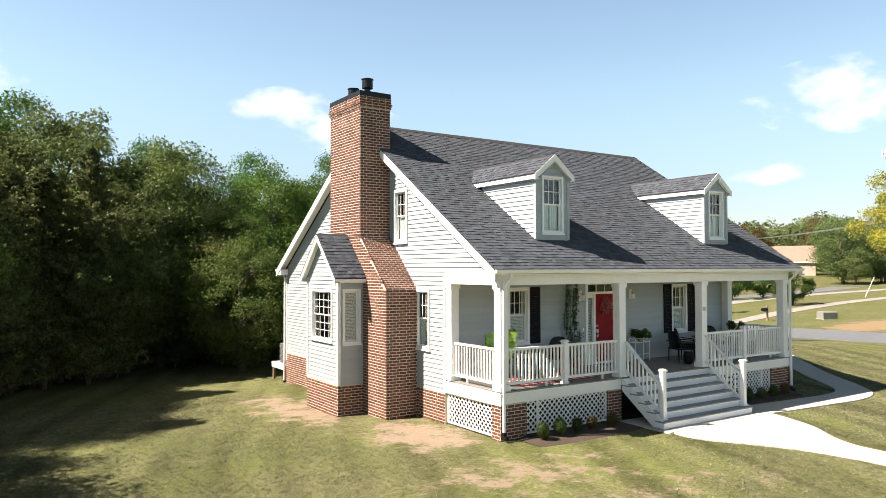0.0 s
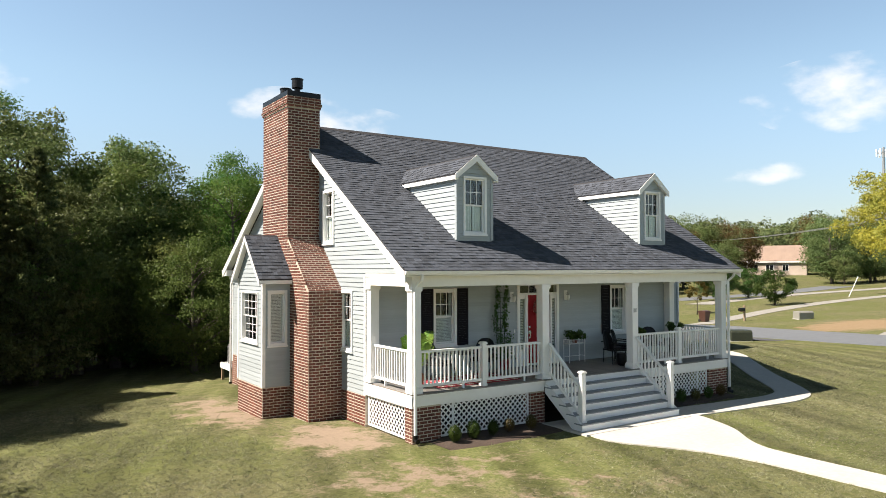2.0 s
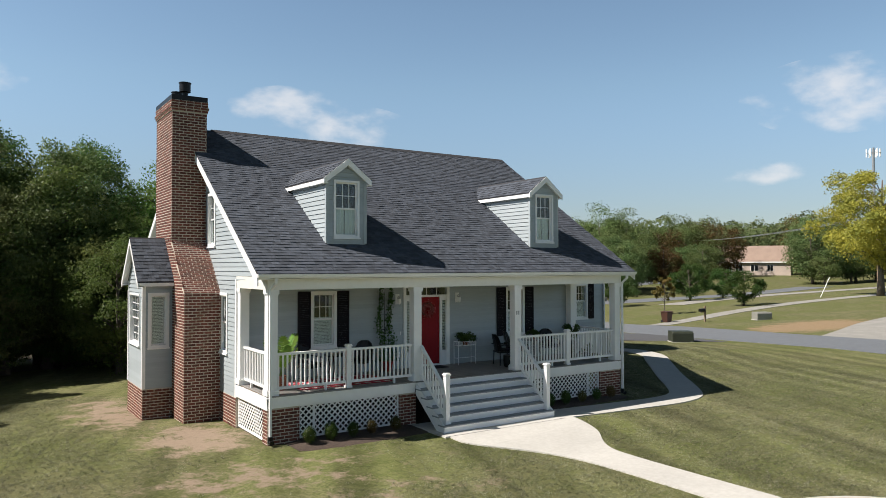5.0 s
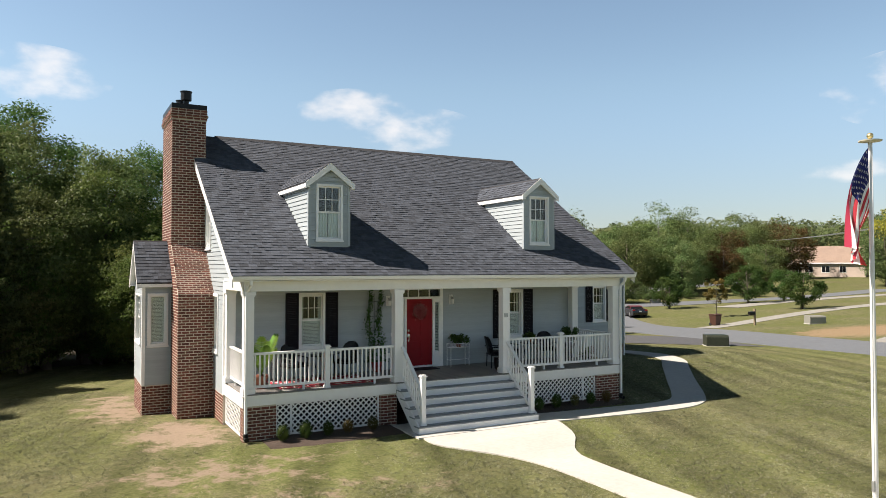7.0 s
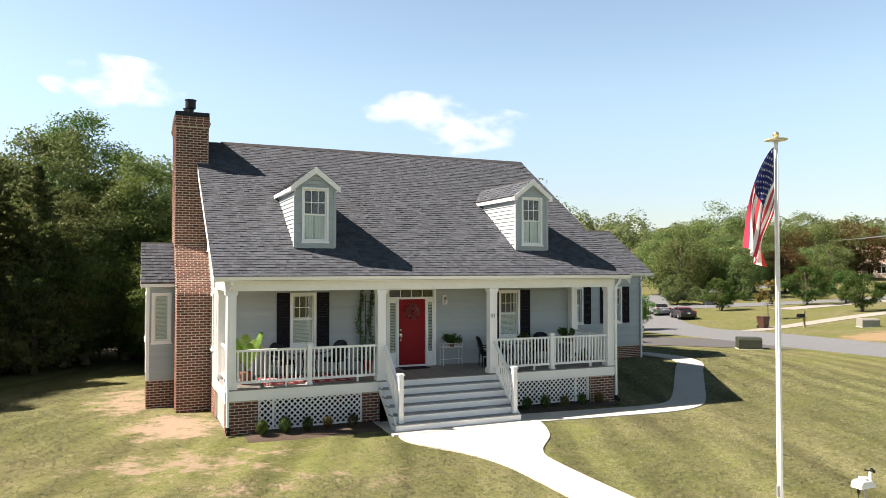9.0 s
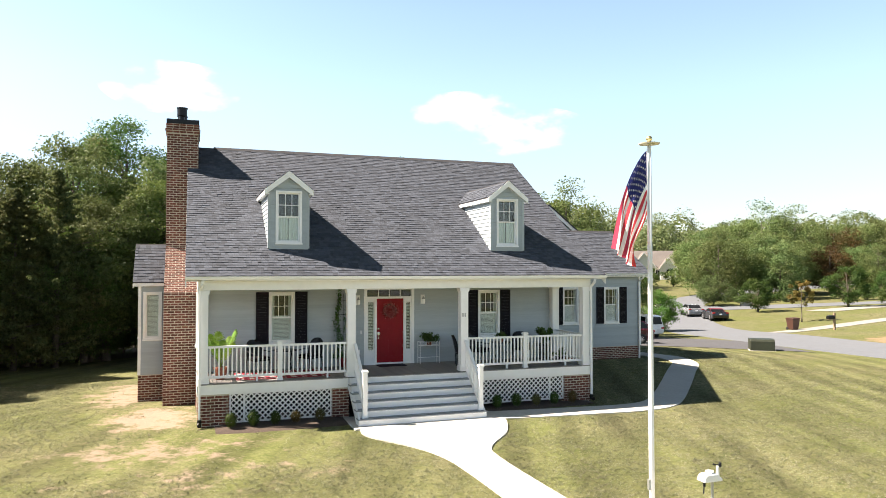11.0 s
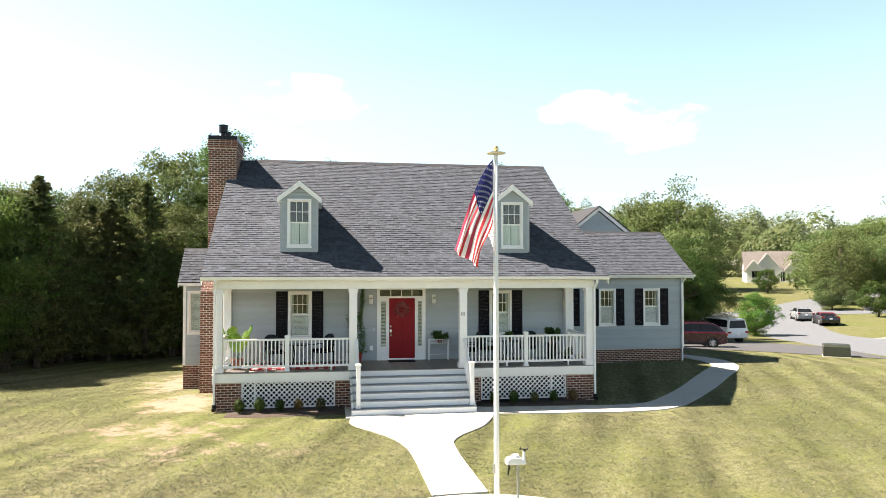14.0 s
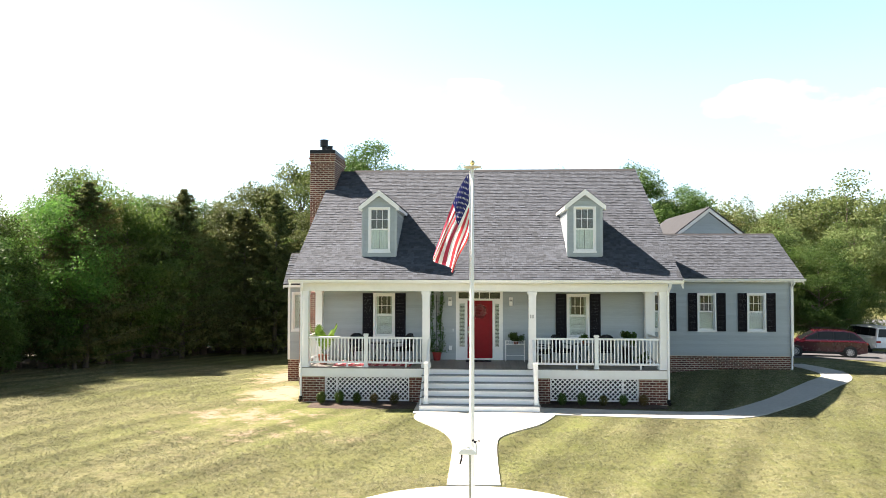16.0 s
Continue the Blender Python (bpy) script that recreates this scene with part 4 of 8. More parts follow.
part("rake_board", Geo().prism([(WING_EAVE, EAVE_Z - 0.04), (WING_RIDGE_Y, WING_RIDGE_Z - 0.04), (2 * WING_RIDGE_Y - WING_EAVE, EAVE_Z - 0.04), (2 * WING_RIDGE_Y - WING_EAVE, EAVE_Z - 0.25), (WING_RIDGE_Y, WING_RIDGE_Z - 0.25), (WING_EAVE, EAVE_Z - 0.25)], "x", 20.07, 20.1), WHITE, house)
part("ridge_cap", Geo().prism([(WING_RIDGE_Y - 0.13, WING_RIDGE_Z - 0.06), (WING_RIDGE_Y, WING_RIDGE_Z + 0.03), (WING_RIDGE_Y + 0.13, WING_RIDGE_Z - 0.06), (WING_RIDGE_Y, WING_RIDGE_Z - 0.01)], "x", RIGHT_X + 0.4, 20.1), ROOF_DARK, house)
part("porch_wall_return", Geo().box(RIGHT_X, RIGHT_X + 0.14, FRONT_Y - 0.03, FRONT_Y + 0.07, SID0, 4.05), WHITE, house)

# chimney ------------------------------------------------------------------
CX0, CX1, CY0, CY1 = -1.04, -0.004, 3.70, 7.42
SY0, SH_Z0, SH_Z1, CAP_Z = 5.30, 3.62, 5.2, 9.46
chimney = thing("chimney", "tall red brick chimney with sloped shoulder and two black flues", "chimney", at=(-0.5, 5.5, 0))
low = part("chimney_base", Geo().box(CX0 + 0.005, CX1, CY0 + 0.005, CY1 - 0.005, -0.15, SH_Z0), MORTAR, chimney)
brick_faces(low, CX0, CX1, CY0, CY1, -0.12, SH_Z0, "s", 300)
brick_wall(low, (CX0 + 0.012, 5.1, 0), (0, -1, 0), -0.12, SH_Z0, 5.1 - CY0, 200)
mid_ = Geo().prism([(CY0 + 0.005, SH_Z0), (SY0 + 0.005, SH_Z1), (CY1 - 0.005, SH_Z1), (CY1 - 0.005, SH_Z0)], "x", CX0 + 0.005, CX1)
shoulder = part("shoulder", mid_, MORTAR, chimney, "sloped brick shoulder")
brick_wall(shoulder, (CX0 + 0.012, CY1, 0), (0, -1, 0), SH_Z0, SH_Z1, CY1 - CY0, 140,
           skip=lambda u, z: (CY1 - u) < CY0 + (z - SH_Z0) * (SY0 - CY0) / (SH_Z1 - SH_Z0) + 0.05)
# bricks laid on the slope
sl = math.atan2(SH_Z1 - SH_Z0, SY0 - CY0)
slen = math.hypot(SH_Z1 - SH_Z0, SY0 - CY0)
ps = []
for i in range(int(slen / BRICK_H)):
    d = (i + 0.5) * BRICK_H
    u = -BRICK_L / 2 if i % 2 else 0.0
    while u < CX1 - CX0 - 0.03:
        a, b = max(u, 0), min(u + BRICK_L, CX1 - CX0)
        ps.append(pose(CX0 + (a + b) / 2, CY0 + d * math.cos(sl) + 0.010 * math.sin(sl), SH_Z0 + d * math.sin(sl) - 0.010 * math.cos(sl), math.degrees(sl) - 90, 0, 0) @ Matrix.Diagonal(((b - a - 0.020) / (BRICK_L - 0.020), 1, 1, 1)))
        u += BRICK_L
pieces("brick", BR["one"], ps, shoulder, 160)
stack = part("upper_shaft", Geo().box(CX0 + 0.005, CX1 - 0.005, SY0 + 0.005, CY1 - 0.005, SH_Z1 - 0.02, CAP_Z), MORTAR, chimney)
brick_faces(stack, CX0, CX1, SY0, CY1, SH_Z1, CAP_Z - 4 * BRICK_H, "s", 260)
brick_wall(stack, (CX0 + 0.012, CY1, 0), (0, -1, 0), SH_Z1, CAP_Z - 4 * BRICK_H, CY1 - SY0, 260)
brick_wall(stack, (CX1 - 0.012, SY0, 0), (0, 1, 0), 7.2, CAP_Z - 4 * BRICK_H, CY1 - SY0, 100)
for i, o in enumerate((0.03, 0.055, 0.03, 0.03)):
    z0 = CAP_Z - (4 - i) * BRICK_H
    c = part("corbel", Geo().box(CX0 - o + 0.005, CX1 + o - 0.005, SY0 - o + 0.005, CY1 + o - 0.005, z0, z0 + BRICK_H - 0.002), MORTAR, chimney)
    brick_faces(c, CX0 - o, CX1 + o, SY0 - o, CY1 + o, z0, z0 + BRICK_H, "swe", 60)
part("cap", Geo().box(CX0 - 0.02, CX1 + 0.02, SY0 - 0.02, CY1 + 0.02, CAP_Z + 0.002, CAP_Z + 0.16), METAL_BLACK, chimney, "black metal chimney cap", bevel=0.01)
for fx, fy, h in ((-0.56, 5.75, 0.62), (-0.56, 6.72, 0.52)):
    g = Geo().lathe([(0.09, CAP_Z + 0.15), (0.09, CAP_Z + h * 0.55), (0.17, CAP_Z + h * 0.58), (0.17, CAP_Z + h), (0.19, CAP_Z + h + 0.005), (0.19, CAP_Z + h + 0.03), (0.06, CAP_Z + h + 0.06)], 18, fx, fy)
    part("flue", g, METAL_BLACK, chimney, "black metal flue pipe with a hood")

# roof shingles ------------------------------------------------------------
def roof_keep(c, d):
    x, y = RAKE_L + c, EAVE_Y + d * math.cos(math.radians(ANG))
    for dx in DORMERS:
        if abs(x - dx) < 0.52 and y > 0.83 and y < 0.83 + (4.4 - 0.83) * (1 - abs(x - dx) / 1.5):
            return False
    return not (x < 0.0 and y > SY0 - 0.05)


shingles(roof, pose(RAKE_L, EAVE_Y, EAVE_Z, ANG, 0, 0) @ Matrix.Translation((0, 0, 0.004)), RAKE_R - RAKE_L, RUN - 0.02, 300, roof_keep, 5, first=lambda p: p.x + p.y * 2)
wang = math.degrees(math.atan(wk))
wrun = math.hypot(WING_RIDGE_Y - WING_EAVE, WING_RIDGE_Z - EAVE_Z)
shingles(wing_roof, pose(RIGHT_X + 0.02, WING_EAVE, EAVE_Z, wang, 0, 0) @ Matrix.Translation((0, 0, 0.004)), 20.1 - RIGHT_X - 0.02, wrun - 0.02, 120,
         lambda c, d: RIGHT_X + c > RAKE_R - 0.02 or EAVE_Z + d * math.sin(math.radians(wang)) > roof_z(WING_EAVE + d * math.cos(math.radians(wang))) - 9, 6)

# dormers ------------------------------------------------------------------
DY, DZ0, DHALF, DPEAK, DEAVE = 0.78, 5.04, 0.585, 7.36, 6.80


def dormer(cx):
    d = thing("dormer", "grey clapboard roof dormer with white trim and sash window", "dormer", "dormers on the front roof", at=(cx, DY, DZ0))
    hole = window_dims(cx)
    pitch = (DPEAK - DEAVE + 0.02) / (DHALF + 0.14)
    top = lambda x: DPEAK - 0.13 - pitch * abs(x - cx)
    front = Geo()
    sp = lambda z: (cx - DHALF, cx + DHALF) if z < top(cx + DHALF) else (cx - max(0.0, (DPEAK - 0.13 - z) / pitch), cx + max(0.0, (DPEAK - 0.13 - z) / pitch))
    sheath(front, "x", DY + 0.002, DY + 0.12, DZ0 - 0.1, DPEAK - 0.14, sp, [hole])
    fw = part("front_wall", front, SIDING, d)
    siding(fw, "x", DY, -1, DZ0 + 0.02, DPEAK - 0.2, sp, [hole])
    for s in (-1, 1):
        x = cx + s * DHALF
        yb = lambda z: EAVE_Y + (z - EAVE_Z) / SLOPE
        g = Geo()
        sheath(g, "y", x - s * 0.004, x - s * 0.1, DZ0 - 0.05, DEAVE + 0.02, lambda z: (DY + 0.12, max(DY + 0.14, yb(z))), [])
        ck = part("cheek_wall", g, SIDING, d)
        siding(ck, "y", x, s, DZ0 + 0.03, DEAVE - 0.04, lambda z: (DY + 0.03, max(DY + 0.04, yb(z - 0.03))), [])
        part("corner_board", Geo().box(x - 0.05 if s > 0 else x - 0.035, x + 0.035 if s > 0 else x + 0.05, DY - 0.035, DY + 0.06, DZ0 - 0.02, DEAVE - 0.02), SIDING, d)
        # roof slope with its white fascia
        xe = cx + s * (DHALF + 0.14)
        ze = DPEAK - pitch * (DHALF + 0.14)
        yr = EAVE_Y + (DPEAK - EAVE_Z) / SLOPE
        ye = EAVE_Y + (ze - EAVE_Z) / SLOPE
        g = Geo()
        y0 = DY - 0.12
        pts = [(cx, y0, DPEAK), (xe, y0, ze), (xe, ye + 0.1, ze), (cx, yr + 0.1, DPEAK)]
        g.hexa([(p[0], p[1], p[2] - 0.03) for p in pts] + pts)
        sl_ = part("roof_slope", g, ROOF_DARK, d)
        up = Vector((cx - xe, 0, DPEAK - ze)).normalized()
        # x of the piece runs along the eave; keep its top side outwards
        ax = Vector((0, 1, 0)) if s > 0 else Vector((0, -1, 0))
        nz = ax.cross(up)
        if nz.z < 0:
            ax = -ax
            nz = ax.cross(up)
        org = Vector((xe, y0, ze)) if ax.y > 0 else Vector((xe, yr + 0.1, ze))
        m = Matrix((ax, up, nz)).transposed().to_4x4()
        m.translation = org + nz * 0.004
        L = yr + 0.1 - y0
        slen_ = math.hypot(cx - xe, DPEAK - ze)

        def kp(c, dd, ax=ax, org=org, up=up):
            p = org + ax * c + up * dd
            return p.z > EAVE_Z + SLOPE * (p.y - EAVE_Y) - 0.02
        shingles(sl_, m, L, slen_, 40, kp, 11 + s)
        rb = Geo()
        rb.hexa([(cx, y0 - 0.02, DPEAK - 0.20), (xe, y0 - 0.02, ze - 0.17), (xe, y0 + 0.0, ze - 0.17), (cx, y0 + 0.0, DPEAK - 0.20),
                 (cx, y0 - 0.02, DPEAK - 0.004), (xe, y0 - 0.02, ze + 0.0), (xe, y0 + 0.0, ze + 0.0), (cx, y0 + 0.0, DPEAK - 0.004)])
        part("rake_board", rb, WHITE, d)
        part("soffit", Geo().hexa([(cx, y0, DPEAK - 0.17), (xe, y0, ze - 0.14), (xe, DY - 0.02, ze - 0.14), (cx, DY - 0.02, DPEAK - 0.17),
                                   (cx, y0, DPEAK - 0.14), (xe, y0, ze - 0.11), (xe, DY - 0.02, ze - 0.11), (cx, DY - 0.02, DPEAK - 0.14)]), WHITE, d)
        fx = sorted((xe, xe - s * 0.02))
        part("eave_board", Geo().box(fx[0], fx[1], y0, ye + 0.12, ze - 0.14, ze - 0.032).box(*sorted((xe - s * 0.02, cx + s * (DHALF + 0.005))), y0, ye + 0.12, ze - 0.14, ze - 0.11), WHITE, d)
    return d


def window_dims(cx):
    a0, a1, z0, z1 = cx - 0.39, cx + 0.39, 5.17, 6.76
    return (a0 + 0.03, a1 - 0.03, z0 + 0.03, z1 - 0.03)


for cx in DORMERS:
    window("x", DY, -1, cx - 0.39, cx + 0.39, 5.17, 6.76, "white sash window in the dormer with a sheer curtain", lower="curtain", trim=0.062, room_side=0.08, room_deep=0.7)
first_dormer = dormer(DORMERS[0])
copy_thing(first_dormer, Matrix.Translation((DORMERS[1], DY, DZ0)))

# bay ----------------------------------------------------------------------
BX, BY0, BY1, BEAVE, BPEAK = -1.85, 5.1, 7.3, 3.95, 5.28
bay = thing("bay", "small gabled bay with grey clapboards on a brick base", "bay", at=(-0.9, 6.2, 0))
bw1 = window("x", BY0, -1, -1.73, -1.13, 2.0, 3.62, "narrow white casement window in the bay", cols=1, rows=1, lower="blind", room_side=0.02, room_deep=0.5, single=True)
bw2 = window("y", BX, -1, 5.46, 6.95, 2.04, 3.58, "wide white grid window in the bay", cols=4, rows=3, both=True, lower="", trim=0.06, room_side=0.02, room_deep=0.8)
bmid = (BY0 + BY1) / 2
bp = (BPEAK - BEAVE) / (bmid - BY0 + 0.2)


def bay_span(z):
    if z < BEAVE:
        return (BY0, BY1)
    d = (z - BEAVE + 0.12) / bp
    return (BY0 - 0.2 + d if BY0 - 0.2 + d > BY0 else BY0, BY1 + 0.2 - d if BY1 + 0.2 - d < BY1 else BY1)


bf = part("front_wall", sheath(Geo(), "x", BY0 + 0.002, BY0 + 0.12, 0.5, BEAVE, lambda z: (BX + 0.12, -0.6), [bw1]), SIDING, bay)
siding(bf, "x", BY0, -1, SID0, BEAVE, lambda z: (BX + 0.03, CX0), [bw1])
bl = part("side_wall", sheath(Geo(), "y", BX + 0.002, BX + 0.12, 0.5, BPEAK - 0.2, bay_span, [bw2]), SIDING, bay)
siding(bl, "y", BX, -1, SID0, BPEAK - 0.25, bay_span, [bw2])
part("rear_wall", sheath(Geo(), "x", BY1 - 0.12, BY1, 0.5, BEAVE, lambda z: (BX + 0.12, 0.0), []), SIDING, bay)
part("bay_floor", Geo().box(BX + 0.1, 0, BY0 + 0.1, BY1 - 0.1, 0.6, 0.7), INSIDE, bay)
for y in (BY0 - 0.035, BY1 - 0.065):
    part("corner_board", Geo().box(BX - 0.035, BX + 0.06, y, y + 0.1, SID0, BEAVE), WHITE, bay)
brick_block(bay, "brick_base", BX - 0.02, 0.0, BY0 - 0.02, BY1 + 0.02, -0.2, SID0, "sw", 200)
for s, ye in ((1, BY0 - 0.2), (-1, BY1 + 0.2)):
    up = Vector((0, bmid - ye, BPEAK - BEAVE)).normalized()
    g = Geo()
    p = [(BX - 0.2, ye, BEAVE), (-0.05, ye, BEAVE), (-0.05, bmid, BPEAK), (BX - 0.2, bmid, BPEAK)]
    g.hexa([(a, b, c - 0.035) for a, b, c in p] + p)
    rs = part("roof_slope", g, ROOF_DARK, bay)
    ax = Vector((s, 0, 0))
    nz = ax.cross(up)
    m = Matrix((ax, up, nz)).transposed().to_4x4()
    m.translation = Vector((BX - 0.2 if s > 0 else -0.05, ye, BEAVE)) + nz * 0.004
    shingles(rs, m, -0.05 - BX + 0.2, math.hypot(bmid - ye, BPEAK - BEAVE), 120, None, 31 + s)
    part("rake_board", Geo().prism([(ye, BEAVE - 0.035), (bmid, BPEAK - 0.035), (bmid, BPEAK - 0.22), (ye, BEAVE - 0.2)], "x", BX - 0.2, BX - 0.175), WHITE, bay)
    part("soffit", Geo().prism([(ye, BEAVE - 0.12), (bmid, BPEAK - 0.12), (bmid, BPEAK - 0.15), (ye, BEAVE - 0.15)], "x", BX - 0.175, BX - 0.028), WHITE, bay)
    yy = sorted((ye, ye + s * 0.02))
    part("fascia", Geo().box(BX - 0.175, -0.3 if s < 0 else CX0, yy[0], yy[1], BEAVE - 0.14, BEAVE - 0.036).box(BX - 0.175, -0.3 if s < 0 else CX0, *sorted((ye + s * 0.02, ye + s * 0.17)), BEAVE - 0.14, BEAVE - 0.115), WHITE, bay)

# porch --------------------------------------------------------------------
porch = thing("front_porch", "white full-width front porch with square posts and lattice skirt", "porch", at=(6.2, 1, 0))
part("deck_frame", Geo().box(0.05, RIGHT_X - 0.05, -0.16, FRONT_Y - 0.02, DECK_Z - 0.2, DECK_Z - 0.034), WHITE, porch)
deck = part("deck", Geo().box(0.03, RIGHT_X - 0.03, -0.2, FRONT_Y - 0.015, DECK_Z - 0.033, DECK_Z - 0.024), WOOD_RAW, porch)
DB = 0.122
bmesh_ = Geo().box(-DB / 2 + 0.003, DB / 2 - 0.003, -1.235, 1.235, -0.024, 0.0).mesh("deck_board", DECK)
pieces("deck_board", bmesh_, [Matrix.Translation((0.03 + (i + 0.5) * DB, 1.0, DECK_Z)) for i in range(int((RIGHT_X - 0.06) / DB))], deck, 200)
for nm, a in (("skirt_board", (-0.02, 4.2, -0.185, -0.15, 0.9, DECK_Z - 0.03)), ("skirt_board", (8.06, RIGHT_X + 0.02, -0.185, -0.15, 0.9, DECK_Z - 0.03)),
              ("skirt_board", (-0.03, 0.0, -0.185, FRONT_Y - 0.03, 0.86, DECK_Z - 0.03)), ("skirt_board", (RIGHT_X, RIGHT_X + 0.03, -0.185, FRONT_Y - 0.03, 0.9, DECK_Z - 0.03))):
    part(nm, Geo().box(*a), WHITE, porch, bevel=0.004)
part("water_table", Geo().box(-0.045, 4.2, -0.215, -0.186, DECK_Z - 0.06, DECK_Z - 0.028), WHITE, porch)
part("water_table", Geo().box(8.06, RIGHT_X + 0.045, -0.215, -0.186, DECK_Z - 0.06, DECK_Z - 0.028), WHITE, porch)

# beam and ceiling
part("beam", Geo().box(-0.02, RIGHT_X + 0.02, -0.19, 0.12, BEAM_Z0, BEAM_Z1 + 0.06), CREAM, porch, "cream painted porch beam", bevel=0.006)
part("beam", Geo().box(-0.02, 0.28, 0.12, FRONT_Y, BEAM_Z0, BEAM_Z1 + 0.06), CREAM, porch, bevel=0.006)
part("beam", Geo().box(RIGHT_X - 0.28, RIGHT_X + 0.02, 0.12, FRONT_Y, BEAM_Z0, BEAM_Z1 + 0.06), CREAM, porch, bevel=0.006)
part("porch_ceiling", Geo().box(0.28, RIGHT_X - 0.28, 0.12, FRONT_Y - 0.03, BEAM_Z0 + 0.10, BEAM_Z0 + 0.13), WHITE, porch)
POSTS = [(0.13, -0.03), (4.31, -0.03), (7.91, -0.03), (12.27, -0.03), (0.13, FRONT_Y - 0.15), (12.27, FRONT_Y - 0.15)]


def post_geo(x, y):
    w = 0.125
    return Geo().box(x - w, x + w, y - w, y + w, DECK_Z, BEAM_Z0)


for x, y in POSTS:
    p = part("post", post_geo(x, y), WHITE, porch, bevel=0.006)
    for z0, z1, o in ((DECK_Z + 0.001, DECK_Z + 0.14, 0.16), (DECK_Z + 0.14, DECK_Z + 0.17, 0.145), (BEAM_Z0 - 0.10, BEAM_Z0 - 0.001, 0.155), (BEAM_Z0 - 0.13, BEAM_Z0 - 0.10, 0.14)):
        part("collar", Geo().box(x - o, x + o, y - o, y + o, z0, z1), WHITE, p, bevel=0.005)
# house number, shown as plain bars
num = Geo().box(7.83, 7.875, -0.168, -0.158, 2.90, 3.02).box(7.905, 7.95, -0.168, -0.158, 2.90, 3.02)
tagged(new("number_sign", num.mesh("number_sign", METAL_GREY)), "two plain grey bars on a white porch post", "sign")

# piers and lattice
for x0, x1, y0, y1, fc in ((0.0, 0.84, -0.15, 0.2, "swe"), (3.74, 4.25, -0.15, 0.2, "swe"), (8.0, 8.5, -0.15, 0.2, "swe"), (11.45, RIGHT_X, -0.15, 0.2, "swe")):
    brick_block(porch, "pier", x0, x1, y0, y1, -0.05, 0.9, fc, 120)


def lattice(name, axis, plane, a0, a1, z0, z1):
    """A framed diagonal lattice panel; axis is its run."""
    q = (lambda u, d, z: (u, plane + d, z)) if axis == "x" else (lambda u, d, z: (plane - d, u, z))
    fr = Geo()
    t = 0.045
    for u0, u1, v0, v1 in ((a0, a1, z0, z0 + t), (a0, a1, z1 - t, z1), (a0, a0 + t, z0 + t, z1 - t), (a1 - t, a1, z0 + t, z1 - t)):
        c = [q(u, d, v) for v in (v0, v1) for u, d in ((u0, -0.02), (u1, -0.02), (u1, 0.012), (u0, 0.012))]
        fr.hexa(c)
    ob = part(name, fr, WHITE, porch, "white diagonal lattice panel")
    step = 0.16
    for s, d0 in ((1, -0.008), (-1, 0.0)):
        g = Geo()
        h = z1 - z0
        c = a0 - h
        while c < a1 + h:
            # line u = c + s*(z - z0), clipped to the panel
            lo, hi = 0.0, h
            if s > 0:
                lo, hi = max(lo, a0 - c), min(hi, a1 - c)
            else:
                lo, hi = max(lo, c - a1), min(hi, c - a0)
            if hi - lo > 0.04:
                w = 0.026
                pts = []
                for d in (d0 - 0.006, d0 + 0.001):
                    pts += [q(c + s * lo - w, d, z0 + lo), q(c + s * lo + w, d, z0 + lo), q(c + s * hi + w, d, z0 + hi), q(c + s * hi - w, d, z0 + hi)]
                g.hexa(pts)
            c += step
        part("slats", g, WHITE, ob)


lattice("lattice_panel", "x", -0.05, 0.84, 3.74, 0.06, 0.9)
lattice("lattice_panel", "x", -0.05, 8.5, 11.45, 0.12, 0.9)
lattice("lattice_panel", "y", 0.05, 0.2, FRONT_Y - 0.03, 0.05, 0.86)
for x in (1.22, 10.9):
    part("batten", Geo().box(x, x + 0.06, -0.085, -0.067, 0.1, 0.88), WHITE, porch)
# added black backing: colour stands in for the shade behind the lattice
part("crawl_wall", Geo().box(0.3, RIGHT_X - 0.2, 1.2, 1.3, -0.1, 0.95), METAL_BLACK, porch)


# railings -----------------------------------------------------------------
def railing(p, q, label, zl=0.0, n=None, foot=True, mid=None):
    """A white rail of square balusters between two points at floor height."""
    p, q = Vector(p), Vector(q)
    d = q - p
    L = Vector((d.x, d.y, 0)).length
    ob = thing("porch_railing", label, "railing", "porch railings", at=tuple(p))
    part("top_rail", Geo().bar(p + Vector((0, 0, 1.0)), q + Vector((0, 0, 1.0)), 0.09, 0.06), WHITE, ob, bevel=0.006)
    part("bottom_rail", Geo().bar(p + Vector((0, 0, 0.16)), q + Vector((0, 0, 0.16)), 0.06, 0.07), WHITE, ob, bevel=0.004)
    n = n or int(L / 0.118)
    w = 0.019
    for i in range(n):
        c = p + d * ((i + 0.5) / n)
        a = math.atan2(d.y, d.x)
        part("baluster", Geo().obox(Matrix.Translation((c.x, c.y, c.z + 0.58)) @ pose(0, 0, 0, 0, 0, math.degrees(a)), 2 * w, 2 * w, 0.80), WHITE, ob)
    if foot:
        c = p + d * 0.7
        part("foot", Geo().box(c.x - 0.025, c.x + 0.025, c.y - 0.025, c.y + 0.025, c.z, c.z + 0.125), WHITE, ob)
    return ob


